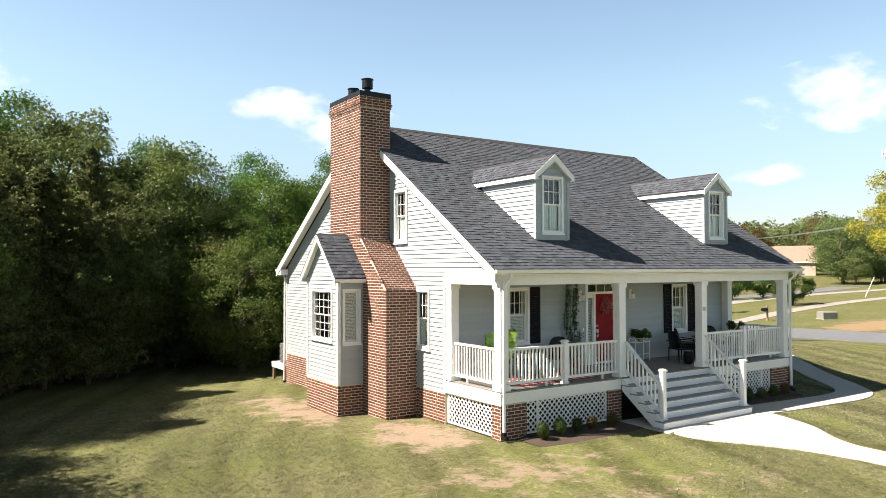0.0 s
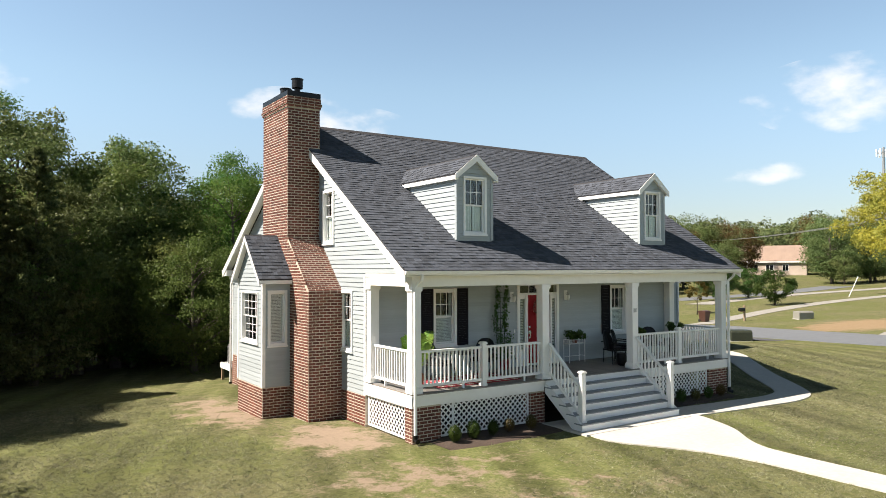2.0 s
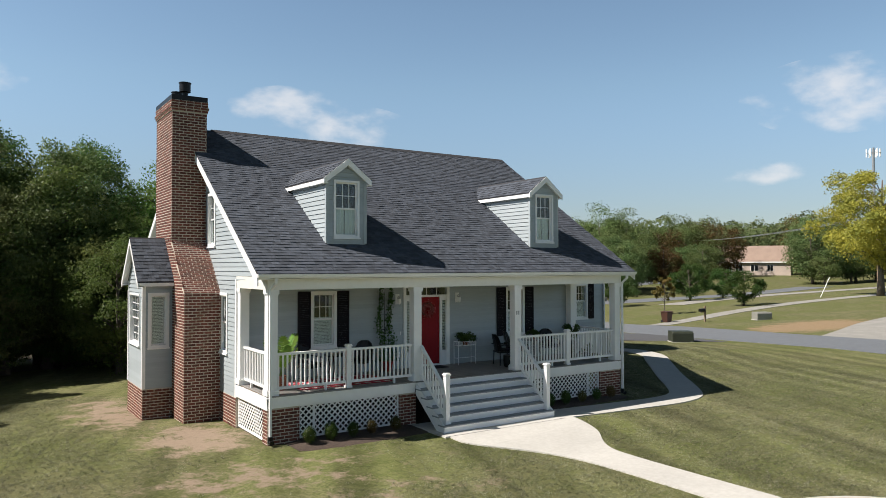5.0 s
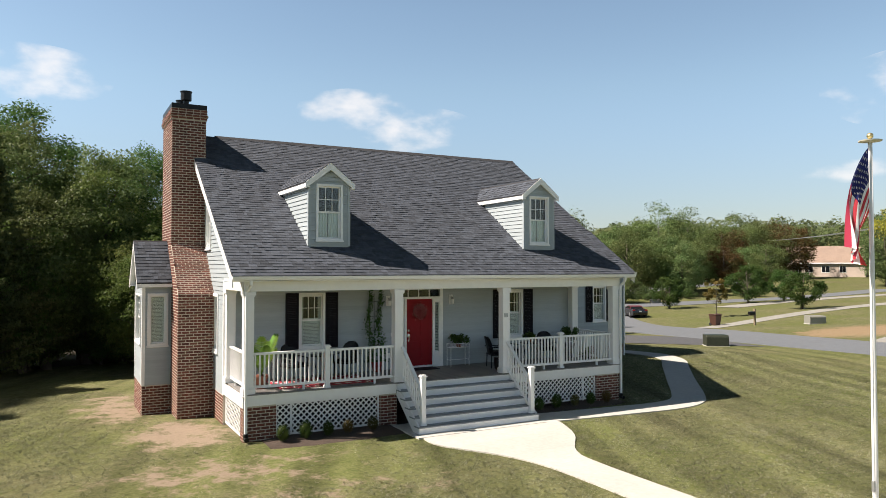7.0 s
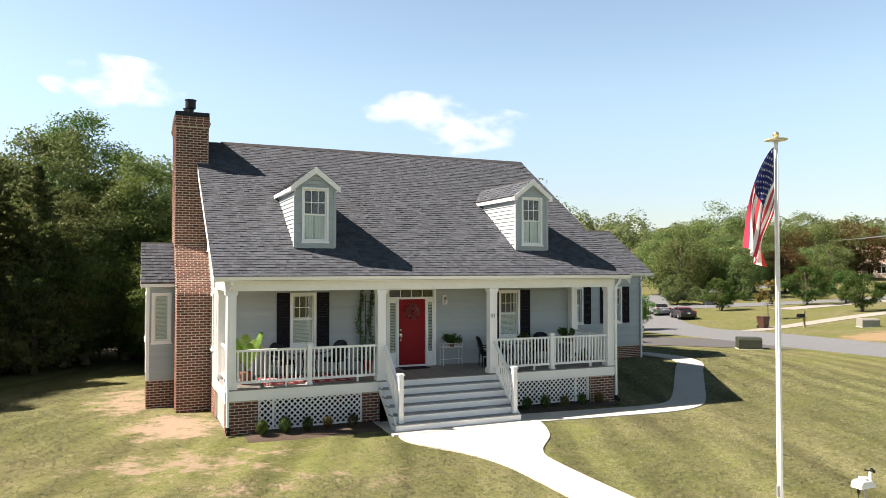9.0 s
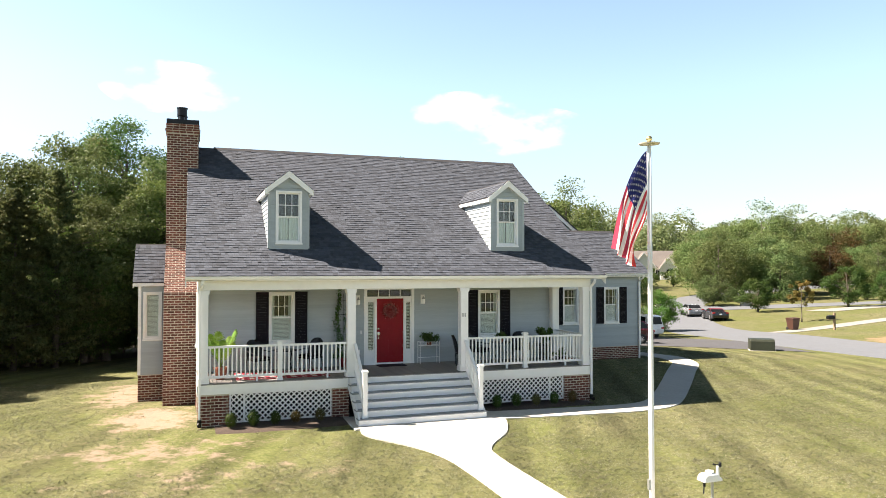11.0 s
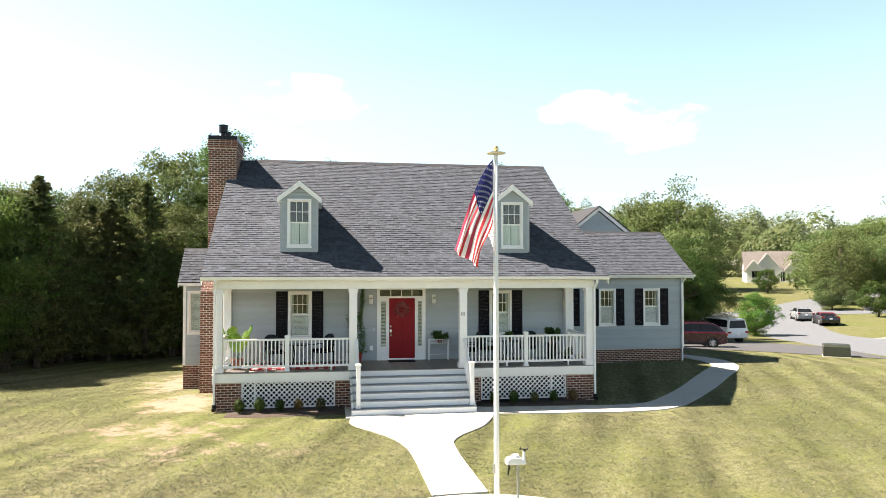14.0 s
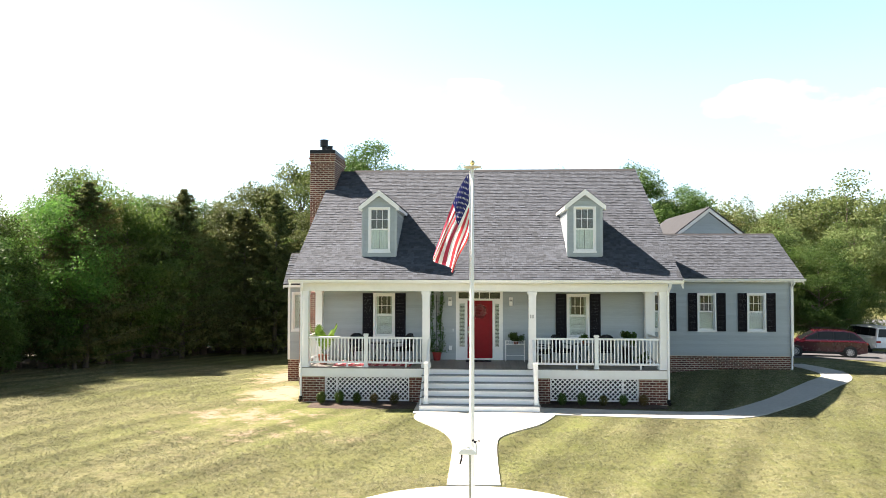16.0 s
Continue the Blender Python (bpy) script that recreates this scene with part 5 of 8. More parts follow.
def rail_post(x, y, z, h, w=0.065):
    ob = thing("railing_post", "white square railing post with a flat cap", "post", "porch railing posts", at=(x, y, z))
    part("shaft", Geo().box(x - w, x + w, y - w, y + w, z, z + h), WHITE, ob, bevel=0.005)
    part("post_cap", Geo().box(x - w - 0.025, x + w + 0.025, y - w - 0.025, y + w + 0.025, z + h, z + h + 0.035).box(x - w - 0.005, x + w + 0.005, y - w - 0.005, y + w + 0.005, z + h + 0.035, z + h + 0.06), WHITE, ob, bevel=0.006)
    part("post_base", Geo().box(x - w - 0.02, x + w + 0.02, y - w - 0.02, y + w + 0.02, z + 0.001, z + 0.05), WHITE, ob, bevel=0.005)


RY = -0.03
rail_post(2.24, RY, DECK_Z, 1.08)
rail_post(10.06, RY, DECK_Z, 1.08)
white_rail = "white porch railing with square balusters"
railing((0.26, RY, DECK_Z), (2.17, RY, DECK_Z), white_rail)
railing((2.31, RY, DECK_Z), (4.18, RY, DECK_Z), white_rail)
railing((8.04, RY, DECK_Z), (9.99, RY, DECK_Z), white_rail)
railing((10.13, RY, DECK_Z), (12.14, RY, DECK_Z), white_rail)
railing((0.13, 0.1, DECK_Z), (0.13, FRONT_Y - 0.28, DECK_Z), white_rail)
railing((12.27, 0.1, DECK_Z), (12.27, FRONT_Y - 0.28, DECK_Z), white_rail)

# steps --------------------------------------------------------------------
steps = thing("porch_steps", "wide white wooden steps with grey treads", "steps", at=(6.1, -0.9, 0))
SX0, SX1, NR, TD = 4.24, 8.0, 6, 0.285
RH = (DECK_Z - 0.03) / NR
for i in range(NR):
    y = -0.2 - (NR - 1 - i) * TD
    z = 0.03 + i * RH
    part("riser", Geo().box(SX0 + 0.02, SX1 - 0.02, y, y + 0.025, z, z + RH - 0.03), WHITE, steps)
    if i < NR - 1:
        part("tread", Geo().box(SX0 - 0.05, SX1 + 0.05, y - 0.03, y + TD + 0.0, z + RH - 0.03, z + RH), TREAD, steps, "grey painted tread", bevel=0.006)
for x0, x1 in ((SX0 - 0.03, SX0 + 0.02), (SX1 - 0.02, SX1 + 0.03)):
    yb = -0.2 - (NR - 1) * TD
    g = Geo().prism([(yb, 0.03), (yb, 0.03 + RH - 0.031), (-0.2, DECK_Z - 0.06), (-0.2, DECK_Z - 0.36), (yb + 0.35, 0.03)], "x", x0, x1)
    part("stringer", g, WHITE, steps)
part("nosing", Geo().box(SX0 - 0.04, SX1 + 0.04, -0.235, -0.2, DECK_Z - 0.03, DECK_Z), TREAD, steps)
part("pad", Geo().box(SX0 - 0.2, SX1 + 0.15, -1.95, -0.25, -0.05, 0.045), CONCRETE, steps, "concrete footing slab")
NY, NZ = -1.42, 0.03 + RH
for x in (4.42, 7.93):
    rail_post(x, NY, NZ, 1.5 - NZ)
for x in (4.42, 7.93):
    p, q = Vector((x, NY + 0.06, NZ - 0.03)), Vector((x, -0.16, DECK_Z - 0.02))
    ob = thing("stair_railing", "sloping white stair railing with square balusters", "railing", "porch railings", at=tuple(p))
    for h, w, t, nm in ((0.98, 0.09, 0.06, "top_rail"), (0.2, 0.06, 0.07, "bottom_rail")):
        part(nm, Geo().bar(p + Vector((0, 0, h - 0.06 * (h > 0.5))), q + Vector((0, 0, h)), w, t), WHITE, ob, bevel=0.005)
    for i in range(9):
        c = p + (q - p) * ((i + 0.5) / 9)
        part("baluster", Geo().box(c.x - 0.019, c.x + 0.019, c.y - 0.019, c.y + 0.019, c.z + 0.2, c.z + 0.93), WHITE, ob)

# front door ---------------------------------------------------------------
door = thing("door_1", "red panelled front door with white sidelights and transom", "door", kind="structure", at=(6.1, FRONT_Y, DECK_Z))
Y = FRONT_Y
DZ, DT = DECK_Z + 0.06, 3.40
part("threshold", Geo().box(5.24, 6.98, Y - 0.07, Y + 0.1, DECK_Z + 0.001, DZ), WHITE, door)
fr = Geo()
for a in ((5.24, 5.34, DZ, 3.78), (6.88, 6.98, DZ, 3.78), (5.34, 6.88, 3.70, 3.78), (5.34, 6.88, DT, DT + 0.07), (5.60, 5.67, DZ, DT), (6.60, 6.67, DZ, DT)):
    fr.box(a[0], a[1], Y - 0.05, Y + 0.1, a[2], a[3])
part("door_frame", fr, WHITE, door, bevel=0.004)
part("transom_glass", Geo().box(5.34, 6.88, Y + 0.0, Y + 0.006, DT + 0.07, 3.70), GLASS, door).visible_shadow = False
part("transom_bars", Geo().box(5.72, 5.745, Y - 0.02, Y - 0.004, DT + 0.07, 3.70).box(6.1, 6.125, Y - 0.02, Y - 0.004, DT + 0.07, 3.70).box(6.48, 6.505, Y - 0.02, Y - 0.004, DT + 0.07, 3.70), WHITE, door)
for x0, x1 in ((5.34, 5.60), (6.67, 6.88)):
    sd = Geo().box(x0, x0 + 0.035, Y - 0.015, Y + 0.03, DZ, DT).box(x1 - 0.035, x1, Y - 0.015, Y + 0.03, DZ, DT).box(x0 + 0.035, x1 - 0.035, Y - 0.015, Y + 0.03, DZ, DZ + 0.42).box(x0 + 0.035, x1 - 0.035, Y - 0.015, Y + 0.03, DT - 0.12, DT)
    sl_ = part("sidelight", sd, WHITE, door)
    part("pane", Geo().box(x0 + 0.035, x1 - 0.035, Y + 0.008, Y + 0.012, DZ + 0.42, DT - 0.12), GLASS, sl_).visible_shadow = False
    g = Geo()
    v = DZ + 0.44
    while v < DT - 0.14:
        g.obox(pose((x0 + x1) / 2, Y + 0.05, v, 62, 0, 0), x1 - x0 - 0.07, 0.034, 0.006)
        v += 0.05
    part("blind", g, BLIND, sl_)
leaf = Geo().box(5.67, 6.60, Y + 0.0, Y + 0.045, DZ, DT)
slab = part("door_leaf", leaf, DOOR_RED, door, bevel=0.003)
pan = Geo()
for c0, c1 in ((5.77, 6.09), (6.18, 6.50)):
    for z0, z1 in ((DZ + 0.22, DZ + 0.78), (DZ + 0.96, DZ + 1.55), (DZ + 1.68, DZ + 1.98)):
        pan.box(c0, c1, Y - 0.008, Y - 0.001, z0, z1)
part("panel", pan, DOOR_RED, slab, bevel=0.006)
for z, h in ((DZ + 0.98, 0.05), (DZ + 1.14, 0.03), (DZ + 0.82, 0.025)):
    part("door_handle", Geo().lathe([(h, z - h), (h * 1.1, z), (h, z + h)], 10, 5.73, Y - 0.05), NICKEL, door)
part("door_handle", Geo().tube([(5.73, Y - 0.02, DZ + 1.0), (5.73, Y - 0.09, DZ + 0.98), (5.73, Y - 0.09, DZ + 0.80), (5.73, Y - 0.02, DZ + 0.78)], 0.012, 8), NICKEL, door)
# added hall box behind the door, shade given by its dark colour
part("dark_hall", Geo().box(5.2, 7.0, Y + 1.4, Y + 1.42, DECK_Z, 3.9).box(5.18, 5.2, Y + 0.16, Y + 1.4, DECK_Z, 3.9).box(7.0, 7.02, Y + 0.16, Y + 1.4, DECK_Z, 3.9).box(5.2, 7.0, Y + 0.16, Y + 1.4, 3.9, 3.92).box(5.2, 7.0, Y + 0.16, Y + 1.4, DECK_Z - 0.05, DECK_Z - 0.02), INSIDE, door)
mat_ = Geo().box(5.62, 6.55, Y - 0.66, Y - 0.12, DECK_Z + 0.002, DECK_Z + 0.016)
tagged(new("door_mat", mat_.mesh("door_mat", SHUTTER)), "black doormat before the red door", "mat")


# downspouts ---------------------------------------------------------------
def downspout(pts, label):
    ob = thing("downspout", label, "downspout", "downspouts", at=pts[-1])
    for a, b in zip(pts[:-1], pts[1:]):
        part("pipe", Geo().bar(a, b, 0.075, 0.06), WHITE, ob, bevel=0.008)
    x, y, z = pts[-1]
    part("drain_boot", Geo().tube([(x, y, z + 0.14), (x, y, z + 0.02), (x, y - 0.12, z)], [0.06, 0.065, 0.06], 10), METAL_BLACK, ob, "black drain pipe at the foot")


wd = "white downspout at the porch corner"
downspout([(0.10, -0.47, 4.10), (0.10, -0.45, 3.98), (0.04, -0.24, 3.80), (0.04, -0.24, 0.10)], wd)
downspout([(12.42, -0.47, 4.10), (12.42, -0.45, 3.98), (12.40, -0.24, 3.80), (12.40, -0.24, 0.10)], wd)
downspout([(19.66, 7.17, 4.10), (19.66, 7.2, 3.98), (19.66, 7.52, 3.82), (19.66, 7.52, 0.0)], "white downspout at the corner of the wing")
downspout([(-0.08, 14.18, 4.10), (-0.08, 14.1, 3.98), (-0.08, 13.9, 3.82), (-0.08, 13.9, -0.45)], "white downspout at the rear corner")

# ---------------------------------------------------------------- trees
def cloud_mesh(name, centres, sizes, outward, material, seed, flat=0.6, corners=4):
    """Many small leaf blades, turned mostly outward."""
    rng = np.random.default_rng(seed)
    n = len(centres)
    nrm = rng.normal(size=(n, 3))
    nrm /= np.linalg.norm(nrm, axis=1)[:, None] + 1e-9
    nrm = nrm + outward * flat
    nrm /= np.linalg.norm(nrm, axis=1)[:, None] + 1e-9
    t = np.cross(nrm, rng.normal(size=(n, 3)))
    t /= np.linalg.norm(t, axis=1)[:, None] + 1e-9
    b = np.cross(nrm, t)
    s = sizes[:, None]
    k = corners
    if k == 4:
        v = [centres - t * s, centres - b * s * 0.55 + nrm * s * 0.12, centres + t * s, centres + b * s * 0.55 + nrm * s * 0.12]
    else:
        v = [centres - t * s, centres + t * s * 0.6 - b * s * 0.75 + nrm * s * 0.2, centres + t * s * 0.6 + b * s * 0.75]
    v = np.stack(v, axis=1).reshape(-1, 3)
    me = bpy.data.meshes.new(name)
    me.vertices.add(k * n)
    me.vertices.foreach_set("co", v.astype(np.float32).ravel())
    me.loops.add(k * n)
    me.loops.foreach_set("vertex_index", np.arange(k * n, dtype=np.int32))
    me.polygons.add(n)
    me.polygons.foreach_set("loop_start", np.arange(0, k * n, k, dtype=np.int32))
    me.update(calc_edges=True)
    me.materials.append(material)
    return me


def ball(rng, n):
    d = rng.normal(size=(n, 3))
    return d / (np.linalg.norm(d, axis=1)[:, None] + 1e-9)


def broad_tree(name, label, h, r, seed, material, leaves, size, low=0.15, clumps=46, open_=0.0, group="", trunk_r=None, category="tree", corners=3, puff=1.0):
    """A leafy tree at the origin: tapered trunk, limbs, and a crown of leaf sprays in clumps, with gaps between them."""
    rng = np.random.default_rng(seed)
    ob = thing(name, label, category, group)
    ch = h * (1 - low)
    mid_z = h * low + ch * 0.5
    d = ball(rng, clumps)
    d[:, 2] = np.where(rng.random(clumps) < 0.25, -np.abs(d[:, 2]), d[:, 2])
    rad = rng.uniform(0.35, 1.0, clumps) ** 0.5
    az = np.arctan2(d[:, 1], d[:, 0])
    lobes = 1 + (0.20 * np.sin(az * 3 + seed) + 0.12 * np.sin(az * 5 + 2.3 * seed)) * (1 - np.abs(d[:, 2]))
    cc = np.c_[d[:, 0] * r * rad * lobes, d[:, 1] * r * rad * lobes, mid_z + d[:, 2] * ch * 0.46 * rad * rng.uniform(0.86, 1.08, clumps)]
    taper = 1 - 0.35 * np.clip((cc[:, 2] - mid_z) / (ch * 0.5), -0.2, 1) ** 2
    cc[:, :2] *= taper[:, None]
    cr = rng.uniform(0.13, 0.30, clumps) * r * (1 - 0.25 * open_) * puff
    pick = rng.choice(clumps, leaves, p=cr ** 2 / np.sum(cr ** 2))
    u = ball(rng, leaves)
    u[:, 2] = np.where(rng.random(leaves) < 0.62, np.abs(u[:, 2]), u[:, 2])
    # sprays stick out of each clump, so that its edge is ragged
    spray = 1 + 0.30 * np.sin(7 * u[:, 0] + 5 * u[:, 1] + pick) * np.sin(6 * u[:, 2] + 3 * pick)
    pos = cc[pick] + u * (cr[pick] * spray * rng.random(leaves) ** 0.32)[:, None] * np.array([1, 1, 0.92])
    outw = u * 0.9 + 0.9 * (cc[pick] - np.array([0, 0, mid_z])) / (r + 1e-6) + np.array([0, 0, 0.45])
    outw /= np.linalg.norm(outw, axis=1)[:, None]
    pos[:, 2] = np.maximum(pos[:, 2], 0.12)
    g = Geo()
    tr = trunk_r or 0.018 * h + 0.04
    lean = rng.normal(size=2) * 0.02 * h
    spine = [(lean[0] * q ** 1.5, lean[1] * q ** 1.5, h * 0.8 * q) for q in np.linspace(0, 1, 7)]
    g.tube(spine, [tr * (1.35 if i == 0 else 1) * (1 - 0.8 * i / 6) for i in range(7)], 8)
    for j in range(0, clumps, 3):
        z0 = np.clip(cc[j, 2] - 0.35 * np.hypot(cc[j, 0], cc[j, 1]) - 0.3, h * 0.12, h * 0.7)
        q = z0 / (h * 0.8)
        p0 = Vector((lean[0] * q ** 1.5, lean[1] * q ** 1.5, z0))
        p1 = Vector(cc[j])
        m = (p0 + p1) / 2 + Vector((0, 0, 0.12 * (p1 - p0).length))
        rr = tr * 0.42 * (1 - 0.6 * q)
        g.tube([p0, m, p1], [rr, rr * 0.6, rr * 0.2], 5, False)
    part("trunk", g, BARK, ob, smooth=True)
    part("crown", cloud_mesh("crown", pos, rng.uniform(0.6, 1.35, leaves) * size, outw, material, seed + 7, 1.0, corners), material, ob)
    return ob


def cedar_tree(name, label, h, r, seed, material, leaves, size, group=""):
    """A ragged conical evergreen: feathery branches round a straight stem."""
    rng = np.random.default_rng(seed)
    ob = thing(name, label, "tree", group)
    n = 460
    q = rng.random(n) ** 0.85
    a = rng.uniform(0, 2 * math.pi, n)
    prof = np.clip(1.05 * (1 - q) ** 0.78 + 0.03, 0, 1) * (0.8 + 0.2 * np.sin(a * 2 + seed) + 0.14 * np.sin(q * 23 + a)) * rng.uniform(0.5, 1.15, n)
    tip = np.c_[np.cos(a) * r * prof, np.sin(a) * r * prof, 0.35 + q * (h - 0.4) + 0.16 * r * prof]
    pick = rng.integers(0, n, leaves)
    f = rng.random(leaves) ** 0.45
    base = np.c_[np.zeros(n), np.zeros(n), tip[:, 2] - 0.22 * r * prof]
    spread = (0.02 + 0.075 * r * (1 - 0.75 * f)) * (0.3 + 0.7 * (1 - q[pick]))
    pos = base[pick] * (1 - f)[:, None] + tip[pick] * f[:, None] + rng.normal(size=(leaves, 3)) * spread[:, None] * np.array([1, 1, 0.55])
    outw = np.c_[np.cos(a[pick]), np.sin(a[pick]), np.full(leaves, 0.8)]
    g = Geo()
    g.tube([(0, 0, 0), (0, 0, h * 0.5), (0.05, 0, h * 0.95)], [0.018 * h, 0.012 * h, 0.01], 7)
    for j in range(0, n, 10):
        g.tube([tuple(base[j]), tuple(tip[j] * 0.9 + base[j] * 0.1)], [0.03, 0.01], 4, False)
    part("trunk", g, BARK, ob, smooth=True)
    pos[:, 2] = np.maximum(pos[:, 2], 0.1)
    part("crown", cloud_mesh("crown", pos, rng.uniform(0.6, 1.3, leaves) * size, outw, material, seed + 3, 0.6, 3), material, ob)
    return ob


def stand(ob, x, y, s=1.0, turn=0.0, first=False, sz=None):
    m = Matrix.Translation((x, y, float(ground_z(x, y)) - 0.03)) @ pose(0, 0, 0, 0, 0, turn) @ Matrix.Diagonal((s, s, sz or s, 1))
    if first:
        ob.matrix_basis = m
        return ob
    f = ob.scale
    return copy_thing(ob, m @ Matrix.Diagonal((1 / f.x, 1 / f.y, 1 / f.z, 1)))


def scatter(kinds, spots, seed):
    """Stands copies of the kinds on the spots (x, y, kind, scale)."""
    rng = random.Random(seed)
    used = set()
    for x, y, kd, s in spots:
        ob = kinds[kd]
        t = rng.uniform(0, 360)
        stand(ob, x, y, s, t, first=kd not in used, sz=s * rng.uniform(0.92, 1.1))
        used.add(kd)


# near woods, at the left and behind
W = "trees of the woods"
near = {
    "a": broad_tree("oak_tree", "leafy green oak at the edge of the woods", 10.5, 3.4, 1, LEAF_WOOD, 36000, 0.066, 0.06, 120, group=W, puff=1.12),
    "b": broad_tree("maple_tree", "dense dark green maple in the woods", 9.5, 3.1, 2, LEAF_DARK, 32000, 0.066, 0.04, 110, group=W, puff=1.12),
    "c": broad_tree("tulip_tree", "tall green tree standing above the woods", 14.5, 4.0, 3, LEAF_TALL, 42000, 0.085, 0.2, 130, group=W, puff=1.15),
    "d": broad_tree("gum_tree", "olive green tree with yellowing tips in the woods", 10.5, 3.2, 4, LEAF_GUM, 36000, 0.064, 0.06, 120, group=W, puff=1.12),
    "o": broad_tree("olive_tree", "tall olive green tree rising behind the woods edge", 10.5, 3.3, 14, LEAF_OLIVE, 48000, 0.066, 0.08, 130, group=W, puff=1.12),
    "e": cedar_tree("cedar_tree", "dark olive cedar at the edge of the lawn", 8.8, 3.6, 5, LEAF_CEDAR, 44000, 0.056, "cedars of the woods"),
    "f": cedar_tree("cedar_tree", "dark olive cedar at the edge of the lawn", 7.6, 3.1, 6, LEAF_CEDAR, 38000, 0.054, "cedars of the woods"),
    "g": broad_tree("shrub", "leafy undergrowth shrub below the trees", 3.2, 1.9, 7, LEAF_DARK, 7000, 0.066, 0.0, 50, group="undergrowth of the woods", category="shrub"),
    "h": broad_tree("round_tree", "rounded dense tree with greyish green leaves by the lawn", 6.3, 2.9, 8, LEAF_GUM, 34000, 0.052, 0.02, 120, group=W),
    "v": broad_tree("vine_tree", "bright green tree overgrown with vines in the woods", 7.4, 1.9, 9, LEAF_VINE, 22000, 0.055, 0.0, 80, group=W),
    "x": broad_tree("oak_tree", "green tree deep in the woods", 10.5, 3.6, 11, LEAF_WOOD, 17000, 0.092, 0.04, 90, group=W),
    "y": broad_tree("maple_tree", "dark green tree deep in the woods", 10.0, 3.5, 12, LEAF_DARK, 17000, 0.092, 0.03, 90, group=W),
}
rng = random.Random(4)
EDGE = [(-25.0, -14.0), (-18.0, -5.0), (-14.6, 2.0), (-14.2, 9.0), (-11.0, 16.4), (-5.4, 22.4), (2.0, 23.6), (10.0, 25.0), (18.0, 28.0)]
spots = []
edge = smooth_line([(x, y, 0) for x, y in EDGE], 5)
for depth, gap, kinds_ in ((0.6, 2.3, "efab"), (3.4, 2.7, "abdb"), (7.0, 3.2, "xyx"), (11.0, 4.0, "yxxc")):
    acc = 0.0
    for i in range(len(edge) - 1):
        d = edge[i + 1] - edge[i]
        acc += d.length
        if acc >= gap:
            acc = 0.0
            n = Vector((-d.y, d.x, 0)).normalized()
            p = edge[i] + n * (depth + rng.uniform(-0.8, 0.8))
            kd = rng.choice(kinds_)
            if depth < 1:
                kd = rng.choice("ado") if p.y > 7 and p.x < -7 else rng.choice("adbf") if p.y < 7 else rng.choice("ddah")
            if kd == "c" and (p.y < 22 or p.x < -11):
                kd = "x"
            spots.append((p.x, p.y, kd, rng.uniform(0.76, 1.14) * (0.74 if p.y < 8 else 0.92 if depth < 5 else 0.84)))
            if depth < 12:
                for _ in range(2 if depth < 5 else 1):
                    q = p - n * rng.uniform(-1.2, 1.2)
                    spots.append((q.x + rng.uniform(-1.2, 1.2), q.y, "g", rng.uniform(0.55, 1.15)))
spots += [(-13.0, 9.4, "e", 1.04), (-10.8, 15.4, "e", 1.06), (-8.3, 18.6, "f", 1.15), (-6.6, 19.3, "e", 1.04), (-13.4, 11.6, "v", 1.0), (-12.4, 15.6, "o", 0.86), (-14.0, 15.6, "a", 1.0), (-15.4, 13.0, "d", 0.95), (-14.4, 9.6, "a", 0.84), (-10.4, 20.2, "o", 0.98), (-6.6, 26.5, "o", 1.2), (-9.9, 26.5, "o", 1.2), (-1.9, 26.2, "o", 1.2), (-12.8, 13.2, "a", 0.86), (-14.2, 9.6, "f", 1.0), (-10.9, 17.4, "f", 1.08), (-9.4, 19.0, "e", 1.06), (-7.5, 20.6, "e", 1.02), (-6.0, 22.6, "f", 1.1), (-0.2, 19.0, "h", 1.0), (5.2, 22.0, "h", 0.85), (-5.6, 21.6, "v", 1.0), (-4.6, 22.6, "o", 0.9), (30.0, 27.6, "b", 0.74), (33.2, 31.0, "h", 1.0), (27.0, 28.6, "b", 0.8)]
# single taller trees behind, and the row seen over the roof
spots += [(-7.8, 63.0, "c", 1.64), (4.0, 63.0, "c", 1.3), (16.0, 64.0, "c", 1.26), (24.5, 63.0, "c", 1.36), (30.5, 62.0, "c", 1.2), (12.0, 46.0, "x", 1.0), (21.0, 42.0, "x", 0.95), (29.5, 41.0, "a", 0.85), (24.5, 33.0, "y", 0.9), (31.8, 30.5, "b", 0.9), (28.3, 30.5, "b", 0.85), (28.5, 36.0, "b", 0.9), (34.5, 35.0, "b", 0.85), (32.0, 39.0, "a", 0.85)]
scatter(near, spots, 9)

# trees of the neighbourhood, farther off
mid_kinds = {
    "a": broad_tree("shade_tree", "green shade tree across the street", 11.0, 4.4, 21, LEAF_OLIVE, 15000, 0.125, 0.0, 80, group="trees across the street", puff=1.35),
    "b": broad_tree("shade_tree", "dark green shade tree across the street", 10.0, 4.2, 22, LEAF_OAK, 15000, 0.125, 0.0, 80, group="trees across the street", puff=1.35),
    "c": broad_tree("willow_oak", "pale olive green tree across the street", 11.5, 4.8, 23, LEAF_OLIVE, 16000, 0.125, 0.0, 84, group="trees across the street", puff=1.35),
    "d": broad_tree("rusty_tree", "tree turning rusty brown across the street", 10.0, 3.8, 24, LEAF_RUST, 14000, 0.125, 0.02, 74, group="trees across the street", puff=1.35),
    "e": broad_tree("crape_myrtle", "small vase-shaped crape myrtle on the far lawn", 4.6, 2.4, 25, LEAF_DARK, 9000, 0.085, 0.10, 46, 0.2, group="crape myrtles"),
}
